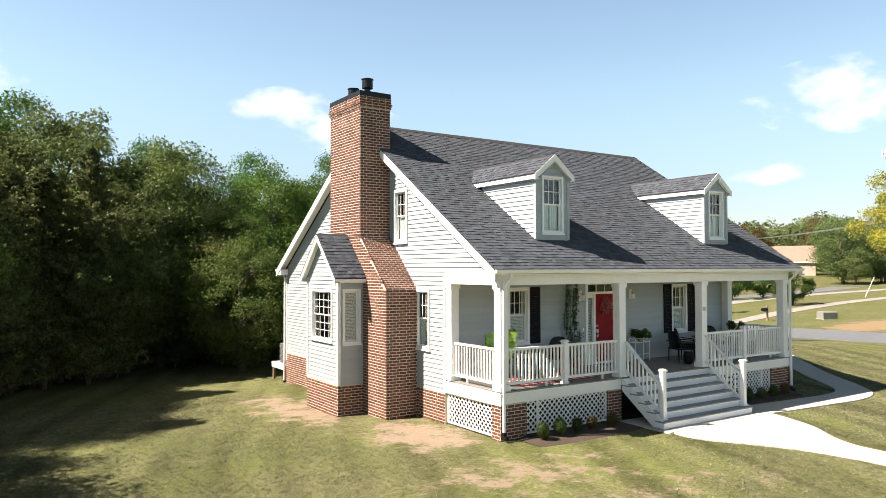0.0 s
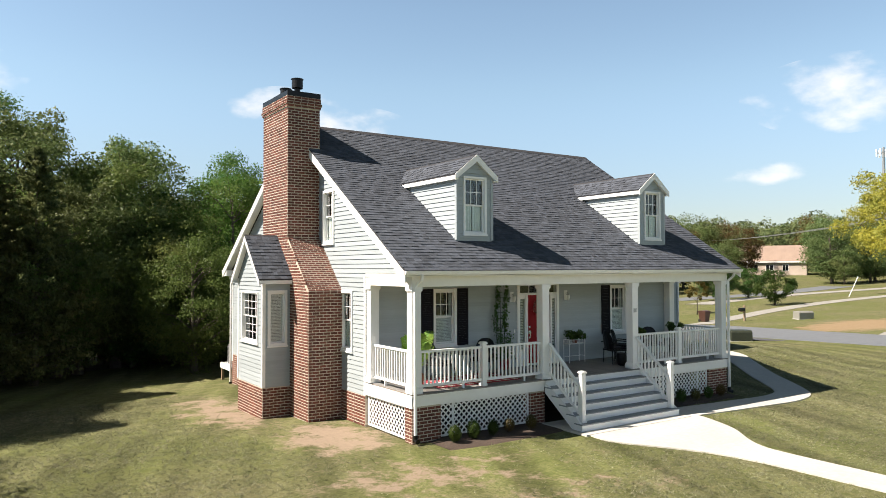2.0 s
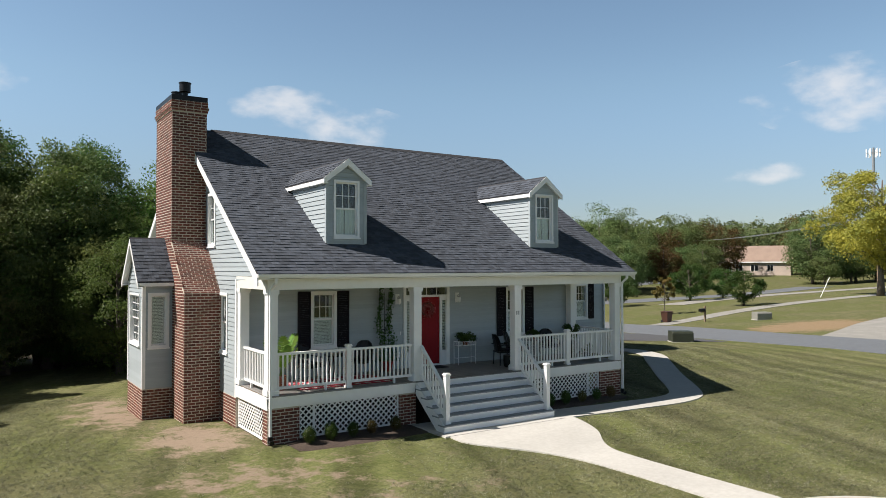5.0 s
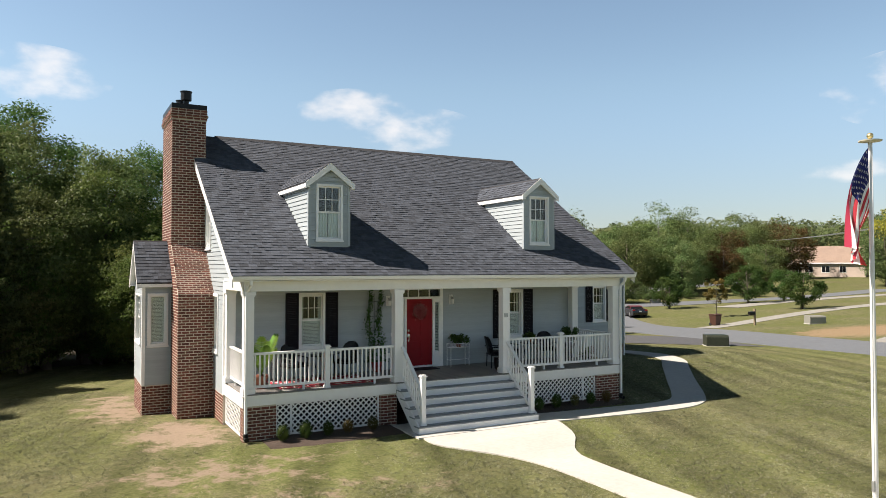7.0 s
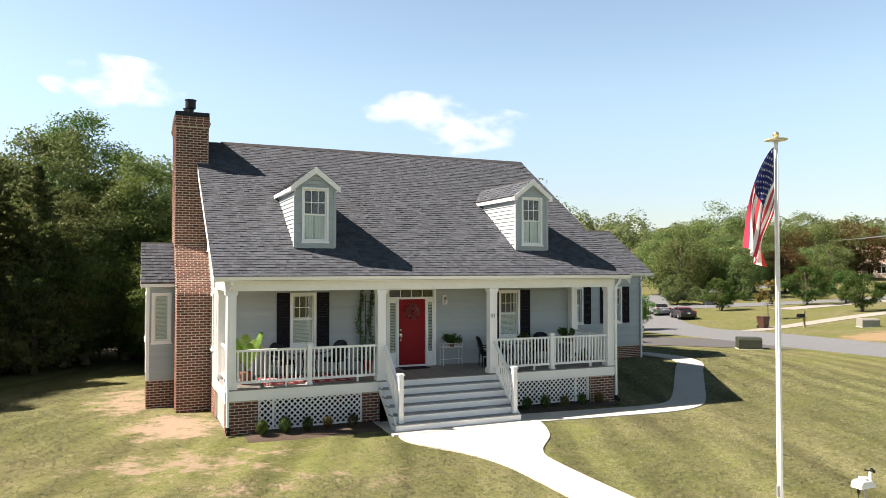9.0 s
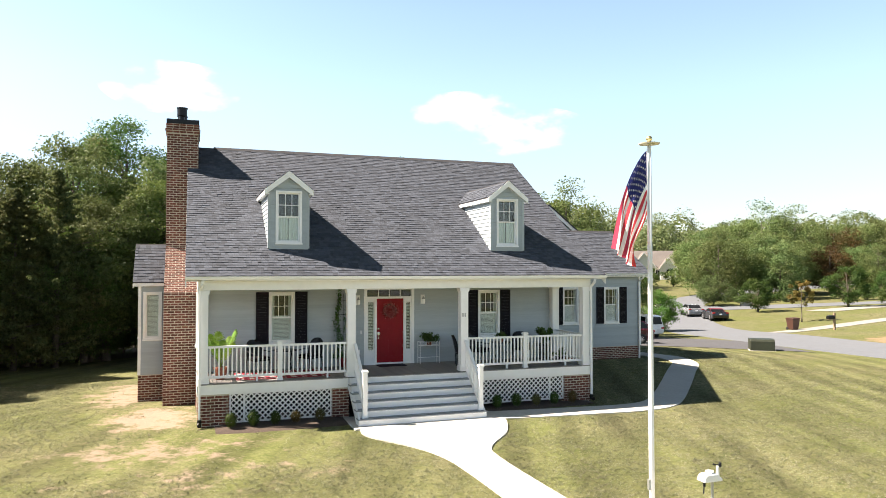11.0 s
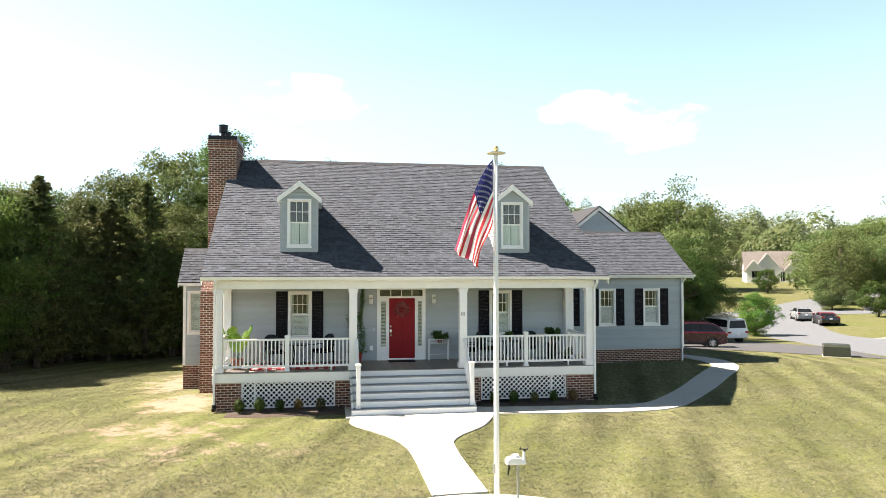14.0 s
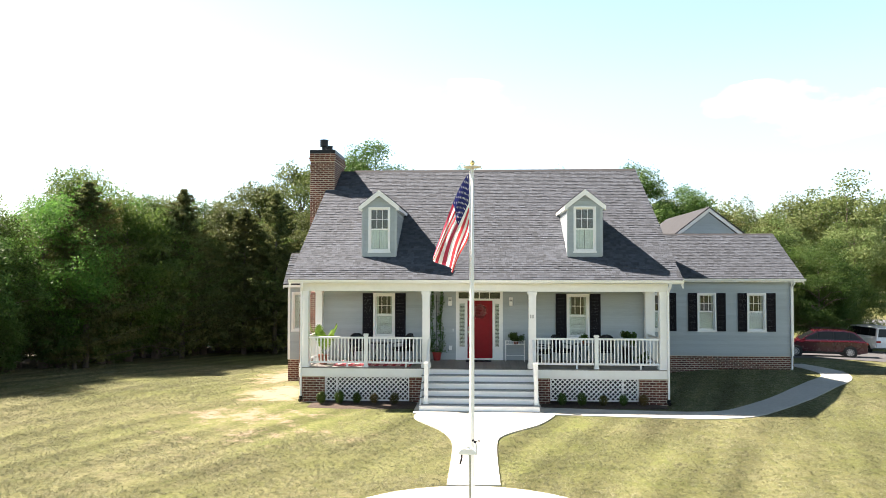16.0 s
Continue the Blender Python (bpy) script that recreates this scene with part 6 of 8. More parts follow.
mid_spots = [(81.9, 94.0, "e", 0.95), (92.0, 100.0, "e", 0.8), (70.0, 33.4, "e", 1.0), (78.0, 47.0, "e", 1.15), (84.0, 46.0, "e", 0.95), (66.0, 49.5, "e", 0.9)]
rng = random.Random(12)
for x0, y0, x1, y1, n, ks, s0 in ((44, 92, 76, 82, 10, "acbc", 1.0), (76, 80, 124, 58, 13, "abcda", 1.0), (124, 62, 170, 40, 9, "abd", 1.15), (36, 112, 92, 108, 11, "acad", 1.75),
                                  (90, 100, 170, 78, 14, "badca", 1.3), (14, 80, 44, 98, 9, "abca", 1.5), (150, 96, 240, 50, 12, "abad", 1.5), (-40, 90, 30, 90, 8, "acab", 1.4)):
    for i in range(n):
        f = (i + rng.uniform(0.2, 0.8)) / n
        mid_spots.append((x0 + (x1 - x0) * f + rng.uniform(-2, 2), y0 + (y1 - y0) * f + rng.uniform(-3, 3), rng.choice(ks), s0 * rng.uniform(0.8, 1.15)))
mid_spots += [(118.0, 60.0, "b", 0.8), (128.0, 55.0, "a", 0.7), (104.0, 64.0, "a", 0.8)]


def hides(x, y):
    """Whether a tree here would stand before one of the neighbouring houses."""
    for (ex, ey), (hx, hy), wide in (((-8.0, -15.5), (162.0, 88.0), 11.0), ((2.5, -23.0), (104.5, 131.0), 13.0)):
        d = Vector((hx - ex, hy - ey))
        q = Vector((x - ex, y - ey))
        f = q.dot(d) / d.length
        if f < d.length + 4 and abs(q.x * d.y - q.y * d.x) / d.length < wide * max(f / d.length, 0.55):
            return True
    return False


mid_spots = mid_spots[:6] + [s for s in mid_spots[6:] if not hides(s[0], s[1])] + [(154.0, 72.0, "b", 1.3), (76.0, 68.0, "c", 0.92), (85.0, 65.0, "b", 0.9), (81.0, 70.0, "a", 0.95)]
scatter(mid_kinds, mid_spots, 14)
yellow = broad_tree("yellow_tree", "large tree with yellowing leaves beside the lane", 14.0, 5.4, 31, LEAF_YELLOW, 40000, 0.10, 0.10, 70, 0.5)
stand(yellow, 89.0, 27.0, 1.3, 40, True)
young = broad_tree("young_tree", "slim young tree with thin yellow-brown leaves", 4.4, 1.35, 33, LEAF_AUTUMN, 2600, 0.09, 0.3, 26, 0.8, trunk_r=0.06)
stand(young, 58.6, 35.6, 1.0, 0, True)
verge = broad_tree("verge_tree", "bushy green young tree on the verge beside the street", 4.2, 1.8, 35, LEAF_WOOD, 26000, 0.05, 0.0, 110, puff=1.2)
stand(verge, 43.5, 38.6, 1.0, 0, True)
roundb = broad_tree("round_shrub", "large rounded grey-green shrub behind the parked cars", 4.2, 2.6, 36, LEAF_OAK, 20000, 0.062, 0.0, 84, 0.1, category="shrub")
stand(roundb, 69.0, 61.0, 1.0, 0, True)
for hx, hy, hs in ((75.0, 62.5, 0.42), (77.6, 61.6, 0.5), (81.5, 60.5, 0.4), (90.0, 57.5, 0.55), (93.0, 56.8, 0.45), (98.5, 56.0, 0.5)):
    stand(roundb, hx, hy, hs, hx * 31)

LITTER = surface("leaf_litter", (0.030, 0.024, 0.014), (0.075, 0.058, 0.034), 6, 0.95, 0.8, 0.2)


def forest_floor():
    """Shaded ground of brown leaf litter below the woods, beyond the mown edge."""
    g = Geo()
    line = smooth_line([(x, y, 0) for x, y in EDGE], 5)
    rows = []
    for i, p in enumerate(line):
        d = (line[min(i + 1, len(line) - 1)] - line[max(i - 1, 0)]).normalized()
        n = Vector((-d.y, d.x, 0))
        row = []
        for k_, far in enumerate((-0.4 + 0.5 * math.sin(i * 1.9), 2, 5, 9, 14, 20, 28, 38)):
            q = p + n * far
            row.append((q.x, q.y, float(ground_z(q.x, q.y)) + (0.012 if k_ else -0.02)))
        rows.append(row)
    g.strip(rows)
    tagged(new("forest_floor", g.mesh("forest_floor", LITTER)), "brown leaf litter below the trees of the woods", "ground", kind="structure")


forest_floor()


# far wooded ridge: nobody could count its trees
def far_woods():
    rng = np.random.default_rng(77)
    pos, siz, out = [], [], []
    for ring, (dist, hgt, n, per) in enumerate(((200, 12, 95, 3000), (270, 15, 100, 2200), (360, 21, 90, 1700))):
        for i in range(n):
            a = math.radians(-25 + 150 * (i + rng.uniform(0.1, 0.9)) / n)
            d = dist * rng.uniform(0.93, 1.07)
            x, y = d * math.cos(a), d * math.sin(a)
            r = rng.uniform(5.5, 8.5) * dist / 220
            z = float(ground_z(x, y)) * 0.8
            h = hgt * rng.uniform(0.75, 1.12) * (1 + 0.62 * float(step01(0.80, 1.1, a)))
            u = ball(rng, per)
            u[:, 2] = np.abs(u[:, 2]) * np.where(rng.random(per) < 0.8, 1, -1)
            lob = 1 + 0.25 * np.sin(5 * u[:, 0] + i) * np.cos(4 * u[:, 1] + i) + 0.05 * rng.normal(size=per)
            pos.append(np.array([x, y, z + h * 0.5]) + u * np.c_[r * lob, r * lob, h * 0.5 * lob])
            siz.append(np.full(per, 0.0016 * dist) * rng.uniform(0.6, 1.4, per))
            out.append(u)
    me = cloud_mesh("far_woods", np.concatenate(pos), np.concatenate(siz), np.concatenate(out), LEAF_FAR, 78, 1.8, 3)
    tagged(new("far_woods", me), "distant wooded ridge in mixed greens", "woods", kind="stuff")


LEAF_FAR = leaf_material("far_leaf", (0.095, 0.135, 0.052), (0.150, 0.185, 0.075), (0.170, 0.175, 0.075), through_=0.3)
far_woods()

# ---------------------------------------------------------------- flagpole and flag
RED = leaf_material("flag_red", (0.52, 0.05, 0.09), (0.56, 0.06, 0.1), (0.52, 0.05, 0.09), 0.8)
FLAG_WHITE = leaf_material("flag_white", (0.78, 0.77, 0.75), (0.8, 0.79, 0.77), (0.78, 0.77, 0.75), 0.8)
NAVY = leaf_material("flag_blue", (0.02, 0.032, 0.11), (0.026, 0.04, 0.13), (0.02, 0.032, 0.11), 0.8)
PX, PY = 6.05, -12.4
pole = thing("flagpole", "white metal flagpole with a gilt ball and disc", "flagpole", at=(PX, PY, 0.03))
part("mast", Geo().lathe([(0.04, 0.03), (0.04, 2.0), (0.034, 4.2), (0.028, 6.22)], 16, PX, PY), WHITE, pole, smooth=True)
part("base_collar", Geo().lathe([(0.10, 0.031), (0.10, 0.06), (0.06, 0.09), (0.045, 0.14)], 18, PX, PY), WHITE, pole)
part("disc", Geo().lathe([(0.03, 6.20), (0.15, 6.215), (0.155, 6.23), (0.03, 6.25)], 24, PX, PY), surface("pale_disc", (0.55, 0.52, 0.42), (0.62, 0.58, 0.48), 12, 0.4, 0.0), pole, "pale disc below the ball")
part("finial_ball", Geo().lathe([(0.008, 6.25)] + [(0.045 * math.sin(a), 6.295 - 0.045 * math.cos(a)) for a in np.linspace(0.3, math.pi - 0.05, 9).tolist()], 16, PX, PY), surface("gilt", (0.6, 0.5, 0.25), (0.7, 0.58, 0.3), 20, 0.3, 0.0, metal=0.8), pole, "gilt ball", smooth=True)
part("halyard", Geo().tube([(PX - 0.045, PY - 0.01, 1.3), (PX - 0.048, PY - 0.01, 6.15)], 0.004, 5), WHITE, pole)
part("cleat", Geo().box(PX - 0.06, PX - 0.03, PY - 0.02, PY + 0.02, 1.25, 1.4), METAL_GREY, pole)


def flag_point(u, v, d=0.0):
    """A point of the drooping cloth: u along the fly from the mast, v down the hoist, both 0 to 1."""
    top = Vector((PX - 0.045 - 0.66 * u ** 0.85, PY, 6.12 - 1.42 * u ** 1.12))
    bot = Vector((PX - 0.045 - 0.24 * u ** 1.3 + 0.02 * math.sin(7 * u), PY, 5.21 - 0.78 * u ** 1.05))
    p = top.lerp(bot, v)
    p.y += 0.10 * u * math.sin(6.5 * v + 3.2 * u) + 0.05 * u * math.sin(15 * v - 4 * u) + 0.06 * math.sin(4 * u) + d
    p.x += 0.05 * u * math.sin(9 * v + 2 * u)
    return p


def cloth(u0, u1, v0, v1, nu, nv, d=0.0):
    return Geo().strip([[flag_point(u0 + (u1 - u0) * i / nu, v0 + (v1 - v0) * j / nv, d) for j in range(nv + 1)] for i in range(nu + 1)])


flag = thing("flag", "striped red and white flag with a starred blue canton, drooping", "flag", at=(PX, PY, 5.2))
for i in range(13):
    u0 = 0.4 if i < 7 else 0.0
    part("stripe", cloth(u0, 1.0, i / 13, (i + 1) / 13, 26, 3), (RED if i % 2 == 0 else FLAG_WHITE), flag, "red stripe" if i % 2 == 0 else "white stripe", smooth=True)
canton = part("canton", cloth(0.0, 0.4, 0.0, 7 / 13, 16, 14), NAVY, flag, "blue canton", smooth=True)
for r in range(9):
    for c in range(6 if r % 2 == 0 else 5):
        cu = 0.4 * (c + 0.5 + (0.5 if r % 2 else 0)) / 6
        cv = 7 / 13 * (r + 0.7) / 9.4
        st = Geo()
        for side in (-0.006, 0.006):
            k0 = len(st.v)
            for q in range(10):
                rr = 0.024 if q % 2 == 0 else 0.010
                a = math.pi / 2 + q * math.pi / 5
                st.v.append(tuple(flag_point(max(0.0, cu + rr * math.cos(a) / 1.55), max(0.0, cv - rr * math.sin(a) / 0.95), side)))
            st.f.append(tuple(range(k0, k0 + 10)))
        part("star", st, FLAG_WHITE, canton, "white star")

# weather station on its pole
WX, WY = 6.02, -13.68
ws = thing("weather_station", "small white weather station with wind cups on a pole", "weather station", at=(WX, WY, 0))
part("pole", Geo().lathe([(0.022, -0.45), (0.022, 1.72)], 10, WX + 0.02, WY), METAL_GREY, ws)
part("housing", Geo().prism([(WX - 0.19, 1.72), (WX + 0.15, 1.72), (WX + 0.14, 1.76), (WX + 0.06, 1.83), (WX - 0.13, 1.83), (WX - 0.18, 1.79)], "y", WY - 0.09, WY + 0.09), WHITE, ws, "white sensor housing", bevel=0.012)
part("rain_funnel", Geo().lathe([(0.05, 1.83), (0.065, 1.87), (0.06, 1.87), (0.04, 1.835)], 14, WX - 0.03, WY), WHITE, ws)
part("cup_mast", Geo().lathe([(0.028, 1.74), (0.02, 1.93)], 10, WX + 0.125, WY), WHITE, ws)
for a in (20, 140, 260):
    ca, sa = math.cos(radians(a)), math.sin(radians(a))
    part("wind_cup", Geo().tube([(WX + 0.125, WY, 1.95), (WX + 0.125 + 0.05 * ca, WY + 0.05 * sa, 1.95), (WX + 0.125 + 0.07 * ca, WY + 0.07 * sa, 1.955)], [0.006, 0.01, 0.026], 8), METAL_BLACK, ws, "black wind cup")
part("vane", Geo().bar((WX - 0.13, WY, 1.72), (WX - 0.13, WY, 1.64), 0.03, 0.03).bar((WX - 0.13, WY, 1.66), (WX - 0.16, WY - 0.02, 1.54), 0.012, 0.03), METAL_BLACK, ws, "black wind vane")

ws.matrix_basis = Matrix.Translation((WX, WY, 1.8)) @ Matrix.Diagonal((0.82, 0.82, 0.82, 1)) @ Matrix.Translation((0, 0, -1.8))

# ---------------------------------------------------------------- planting by the porch
def clipped_bush(name, label, h, r, seed, material, leaves, size):
    """A dense little bush: leaves over a lumpy ball, with a short stem."""
    rng = np.random.default_rng(seed)
    ob = thing(name, label, "shrub", "boxwoods by the porch")
    u = ball(rng, leaves)
    lump = 1 + 0.10 * np.sin(6 * u[:, 0] + seed) * np.cos(5 * u[:, 1]) + 0.06 * rng.normal(size=leaves)
    rad = lump * rng.uniform(0.72, 1.0, leaves)
    pos = np.c_[u[:, 0] * r * rad, u[:, 1] * r * rad, h * 0.5 + u[:, 2] * h * 0.48 * rad]
    part("stem", Geo().tube([(0, 0, 0), (0, 0, h * 0.5)], [0.02, 0.012], 6), BARK, ob)
    part("foliage", cloud_mesh("foliage", pos, rng.uniform(0.7, 1.3, leaves) * size, u, material, seed, 0.8), material, ob)
    return ob


box_a = clipped_bush("boxwood", "small clipped green boxwood in the mulch bed", 0.42, 0.17, 41, LEAF_DARK, 3200, 0.013)
box_b = clipped_bush("small_shrub", "small brownish shrub in the mulch bed", 0.36, 0.16, 42, LEAF_RUST, 1900, 0.013)


def bush_at(ob, x, y, s, first=False):
    m = Matrix.Translation((x, y, 0.05)) @ pose(0, 0, 0, 0, 0, x * 77) @ Matrix.Diagonal((s, s, s * 1.05, 1))
    if first:
        ob.matrix_basis = m
    else:
        copy_thing(ob, m)


bush_at(box_a, 0.86, -0.72, 1.0, True)
bush_at(box_b, 2.62, -0.62, 1.0, True)
for x, k_, s in ((1.45, box_a, 1.05), (2.05, box_a, 0.9), (3.3, box_b, 1.05), (8.85, box_a, 0.95), (9.5, box_a, 1.0), (10.2, box_b, 1.0), (10.85, box_a, 0.9), (11.5, box_b, 1.1)):
    bush_at(k_, x, -0.68 if x < 5 else -0.55, s)

# ---------------------------------------------------------------- porch furniture
TERRA = surface("terracotta", (0.22, 0.07, 0.04), (0.3, 0.11, 0.06), 15, 0.8, 0.2, 0.1)
RUG_RED = surface("red_rug", (0.34, 0.03, 0.05), (0.42, 0.05, 0.07), 16, 0.95, 0.4, 0.1)
RUG_PALE = surface("pale_rug_pattern", (0.68, 0.60, 0.57), (0.75, 0.68, 0.65), 20, 0.95, 0.4, 0.1)
F = DECK_Z
rug = thing("rug", "red outdoor rug with pale geometric pattern on the deck", "rug", at=(2.3, 0.8, F))
part("rug_body", Geo().box(1.05, 3.75, 0.22, 1.75, F + 0.001, F + 0.012), RUG_RED, rug, bevel=0.003)
for i in range(9):
    for j in range(5):
        x, y = 1.2 + i * 0.3, 0.36 + j * 0.31
        pt = Geo().obox(pose(x, y, F + 0.014, 0, 0, 45), 0.2, 0.05, 0.003)
        pt.obox(pose(x, y, F + 0.0145, 0, 0, -45), 0.2, 0.05, 0.003)
        part("rug_motif", pt, RUG_PALE, rug, "pale crossed motif")


def patio_chair():
    """A black wicker-like armchair at the origin, facing -y."""
    ob = thing("patio_chair", "black metal patio armchair on the porch", "chair", "patio chairs")
    for x, y in ((-0.27, -0.25), (0.27, -0.25), (-0.27, 0.25), (0.27, 0.25)):
        part("leg", Geo().tube([(x, y, 0), (x * 0.95, y * 0.95, 0.42)], [0.014, 0.018], 8), METAL_BLACK, ob)
    part("seat", Geo().box(-0.29, 0.29, -0.29, 0.27, 0.40, 0.45), METAL_BLACK, ob, bevel=0.015)
    rows_ = []
    for z_, y_, w_ in ((0.45, 0.25, 0.27), (0.62, 0.28, 0.29), (0.8, 0.32, 0.28), (0.93, 0.36, 0.22), (1.0, 0.38, 0.12)):
        rows_.append([(-w_, y_ - 0.05, z_), (-w_ * 0.5, y_ + 0.015, z_), (0, y_ + 0.03, z_), (w_ * 0.5, y_ + 0.015, z_), (w_, y_ - 0.05, z_)])
    back_ = part("backrest", Geo().strip(rows_), METAL_BLACK, ob, "black woven backrest")
    sd_ = back_.modifiers.new("thick", "SOLIDIFY")
    sd_.thickness = 0.03
    for s in (-1, 1):
        part("armrest", Geo().tube([(s * 0.29, -0.24, 0.42), (s * 0.30, -0.24, 0.64), (s * 0.30, 0.1, 0.67), (s * 0.28, 0.31, 0.66)], 0.018, 8), METAL_BLACK, ob)
    part("cushion", Geo().box(-0.26, 0.26, -0.26, 0.24, 0.451, 0.52), SHUTTER, ob, "dark seat cushion", bevel=0.03)
    return ob


chair = patio_chair()
chair.matrix_basis = pose(1.75, 1.35, F + 0.013, 0, 0, 25)
copy_thing(chair, pose(3.35, 1.45, F + 0.013, 0, 0, -50))
copy_thing(chair, pose(9.05, 1.4, F, 0, 0, 40))
copy_thing(chair, pose(10.6, 1.45, F, 0, 0, -20))
copy_thing(chair, pose(8.35, 1.1, F, 0, 0, 75))


def patio_table(x, y, r, h):
    ob = thing("patio_table", "round black metal patio table", "table", "patio tables", at=(x, y, F))
    part("tabletop", Geo().lathe([(r * 0.96, F + h - 0.02), (r, F + h - 0.01), (r, F + h), (r * 0.98, F + h + 0.005)], 28, x, y), METAL_BLACK, ob)
    for a in (45, 135, 225, 315):
        ca, sa = math.cos(radians(a)), math.sin(radians(a))
        part("leg", Geo().tube([(x + r * 0.8 * ca, y + r * 0.8 * sa, F + 0.013), (x + r * 0.5 * ca, y + r * 0.5 * sa, F + h * 0.5), (x + r * 0.7 * ca, y + r * 0.7 * sa, F + h - 0.02)], 0.014, 8), METAL_BLACK, ob)


patio_table(2.55, 1.35, 0.38, 0.7)
patio_table(9.85, 1.35, 0.36, 0.7)


def potted(name, label, x, y, z, h, r, seed, material, leaves=700, size=0.03, pot_r=0.11, pot_h=0.2, pot_m=None, category="potted plant"):
    ob = thing(name, label, category, at=(x, y, z))
    part("pot", Geo().lathe([(pot_r * 0.72, z + 0.001), (pot_r, z + pot_h * 0.85), (pot_r * 1.1, z + pot_h * 0.86), (pot_r * 1.1, z + pot_h), (pot_r * 0.95, z + pot_h), (pot_r * 0.9, z + pot_h - 0.03)], 18, x, y), pot_m or TERRA, ob, "clay pot")
    rng = np.random.default_rng(seed)
    cc = np.c_[rng.normal(0, r * 0.45, 12), rng.normal(0, r * 0.45, 12), rng.uniform(0.25, 1.0, 12) * h]
    pk = rng.integers(0, 12, leaves)
    pos = cc[pk] + ball(rng, leaves) * (0.4 * r) * rng.random((leaves, 1)) ** 0.4
    pos[:, 2] = np.maximum(pos[:, 2], 0.01)
    pos += np.array([x, y, z + pot_h])
    out = ball(rng, leaves) + np.array([0, 0, 0.5])
    part("foliage", cloud_mesh("foliage", pos, rng.uniform(0.7, 1.3, leaves) * size, out, material, seed), material, ob)
    g = Geo()
    for c in cc:
        g.tube([(x, y, z + pot_h - 0.03), (x + c[0] * 0.5, y + c[1] * 0.5, z + pot_h + c[2] * 0.6), (x + c[0], y + c[1], z + pot_h + c[2])], 0.005, 4, False)
    part("stems", g, BARK, ob)
    return ob


# plant stand beside the door
stand_ = thing("plant_stand", "white metal plant stand with a tray and slim legs", "plant stand", at=(7.42, 1.95, F))
part("tray", Geo().box(7.08, 7.76, 1.84, 2.10, F + 0.60, F + 0.612), WHITE, stand_)
wires = Geo()
for zz_ in (0.612, 0.735):
    wires.tube([(7.07, 1.83, F + zz_), (7.77, 1.83, F + zz_), (7.77, 2.11, F + zz_), (7.07, 2.11, F + zz_), (7.07, 1.83, F + zz_)], 0.009, 6)
for i in range(13):
    for y in (1.83, 2.11):
        wires.tube([(7.07 + i * 0.7 / 12, y, F + 0.61), (7.07 + i * 0.7 / 12, y, F + 0.735)], 0.004, 4)
part("wire_rim", wires, WHITE, stand_, "open wire rim round the tray")
for x in (7.08, 7.76):
    for y in (1.84, 2.10):
        part("leg", Geo().tube([(x, y, F), (x, y, F + 0.74)], 0.012, 8), WHITE, stand_)
part("stretcher", Geo().box(7.08, 7.76, 1.965, 1.98, F + 0.2, F + 0.215).box(7.075, 7.09, 1.84, 2.10, F + 0.2, F + 0.215).box(7.75, 7.765, 1.84, 2.10, F + 0.2, F + 0.215), WHITE, stand_)
potted("potted_plant", "leafy green plant in a red pot on the white stand", 7.45, 1.97, F + 0.616, 0.26, 0.3, 51, LEAF_DARK, 900, 0.035, 0.1, 0.12)
potted("potted_plant", "small green plant in a clay pot on the table", 9.85, 1.35, F + 0.706, 0.2, 0.18, 52, LEAF_DARK, 500, 0.03, 0.07, 0.1)
potted("potted_plant", "leafy plant in a dark pot behind the railing", 11.35, 1.2, F, 0.45, 0.3, 53, LEAF_DARK, 900, 0.04, 0.2, 0.62, METAL_BLACK)
potted("potted_plant", "low green plant in a dark pot at the porch end", 11.75, 0.75, F, 0.25, 0.2, 54, LEAF_OAK, 500, 0.03, 0.13, 0.2, METAL_BLACK)
urn = thing("urn", "dark round planter beside the porch post", "planter", at=(8.12, 0.6, F))
part("bowl", Geo().lathe([(0.1, F), (0.14, F + 0.05), (0.16, F + 0.25), (0.15, F + 0.36), (0.16, F + 0.38), (0.13, F + 0.37)], 18, 8.12, 0.6), METAL_BLACK, urn)

# palm in a pot
palm = thing("potted_palm", "bright yellow-green palm in a brown pot behind the railing", "potted plant", at=(0.62, 0.62, F))
part("pot", Geo().lathe([(0.13, F + 0.001), (0.19, F + 0.3), (0.2, F + 0.3), (0.2, F + 0.35), (0.16, F + 0.34)], 18, 0.62, 0.62), TERRA, palm, "brown clay pot")
rng = random.Random(61)
for i in range(9):
    a = i * 2.4 + rng.uniform(-0.3, 0.3)
    L = rng.uniform(0.85, 1.2)
    up = rng.uniform(1.15, 1.9)
    g = Geo()
    spine = []
    for q in range(9):
        f = q / 8
        rr = L * 0.42 * math.sin(f * 1.5)
        spine.append(Vector((0.62 + rr * math.cos(a), 0.62 + rr * math.sin(a), F + 0.33 + L * up * (f - 0.42 * f * f))))
    g.tube(spine, [0.010 * (1 - 0.8 * q / 8) for q in range(9)], 5)
    for q in range(2, 9):
        for s in (-1, 1):
            for e in (0.0, 0.5):
                p = spine[q].lerp(spine[q - 1], e)
                d = Vector((-math.sin(a) * s, math.cos(a) * s, -0.25)) * (0.22 * math.sin(0.35 + q / 8 * 2.5)) + (spine[q] - spine[q - 1]) * 1.2
                w = (spine[q] - spine[q - 1]).normalized() * 0.02
                k0 = len(g.v)
                g.v += [tuple(p - w), tuple(p + d * 0.5 - w * 1.2), tuple(p + d), tuple(p + d * 0.5 + w * 1.2), tuple(p + w)]
                g.f.append((k0, k0 + 1, k0 + 2, k0 + 3, k0 + 4))
    part("frond", g, LEAF_FRESH, palm)

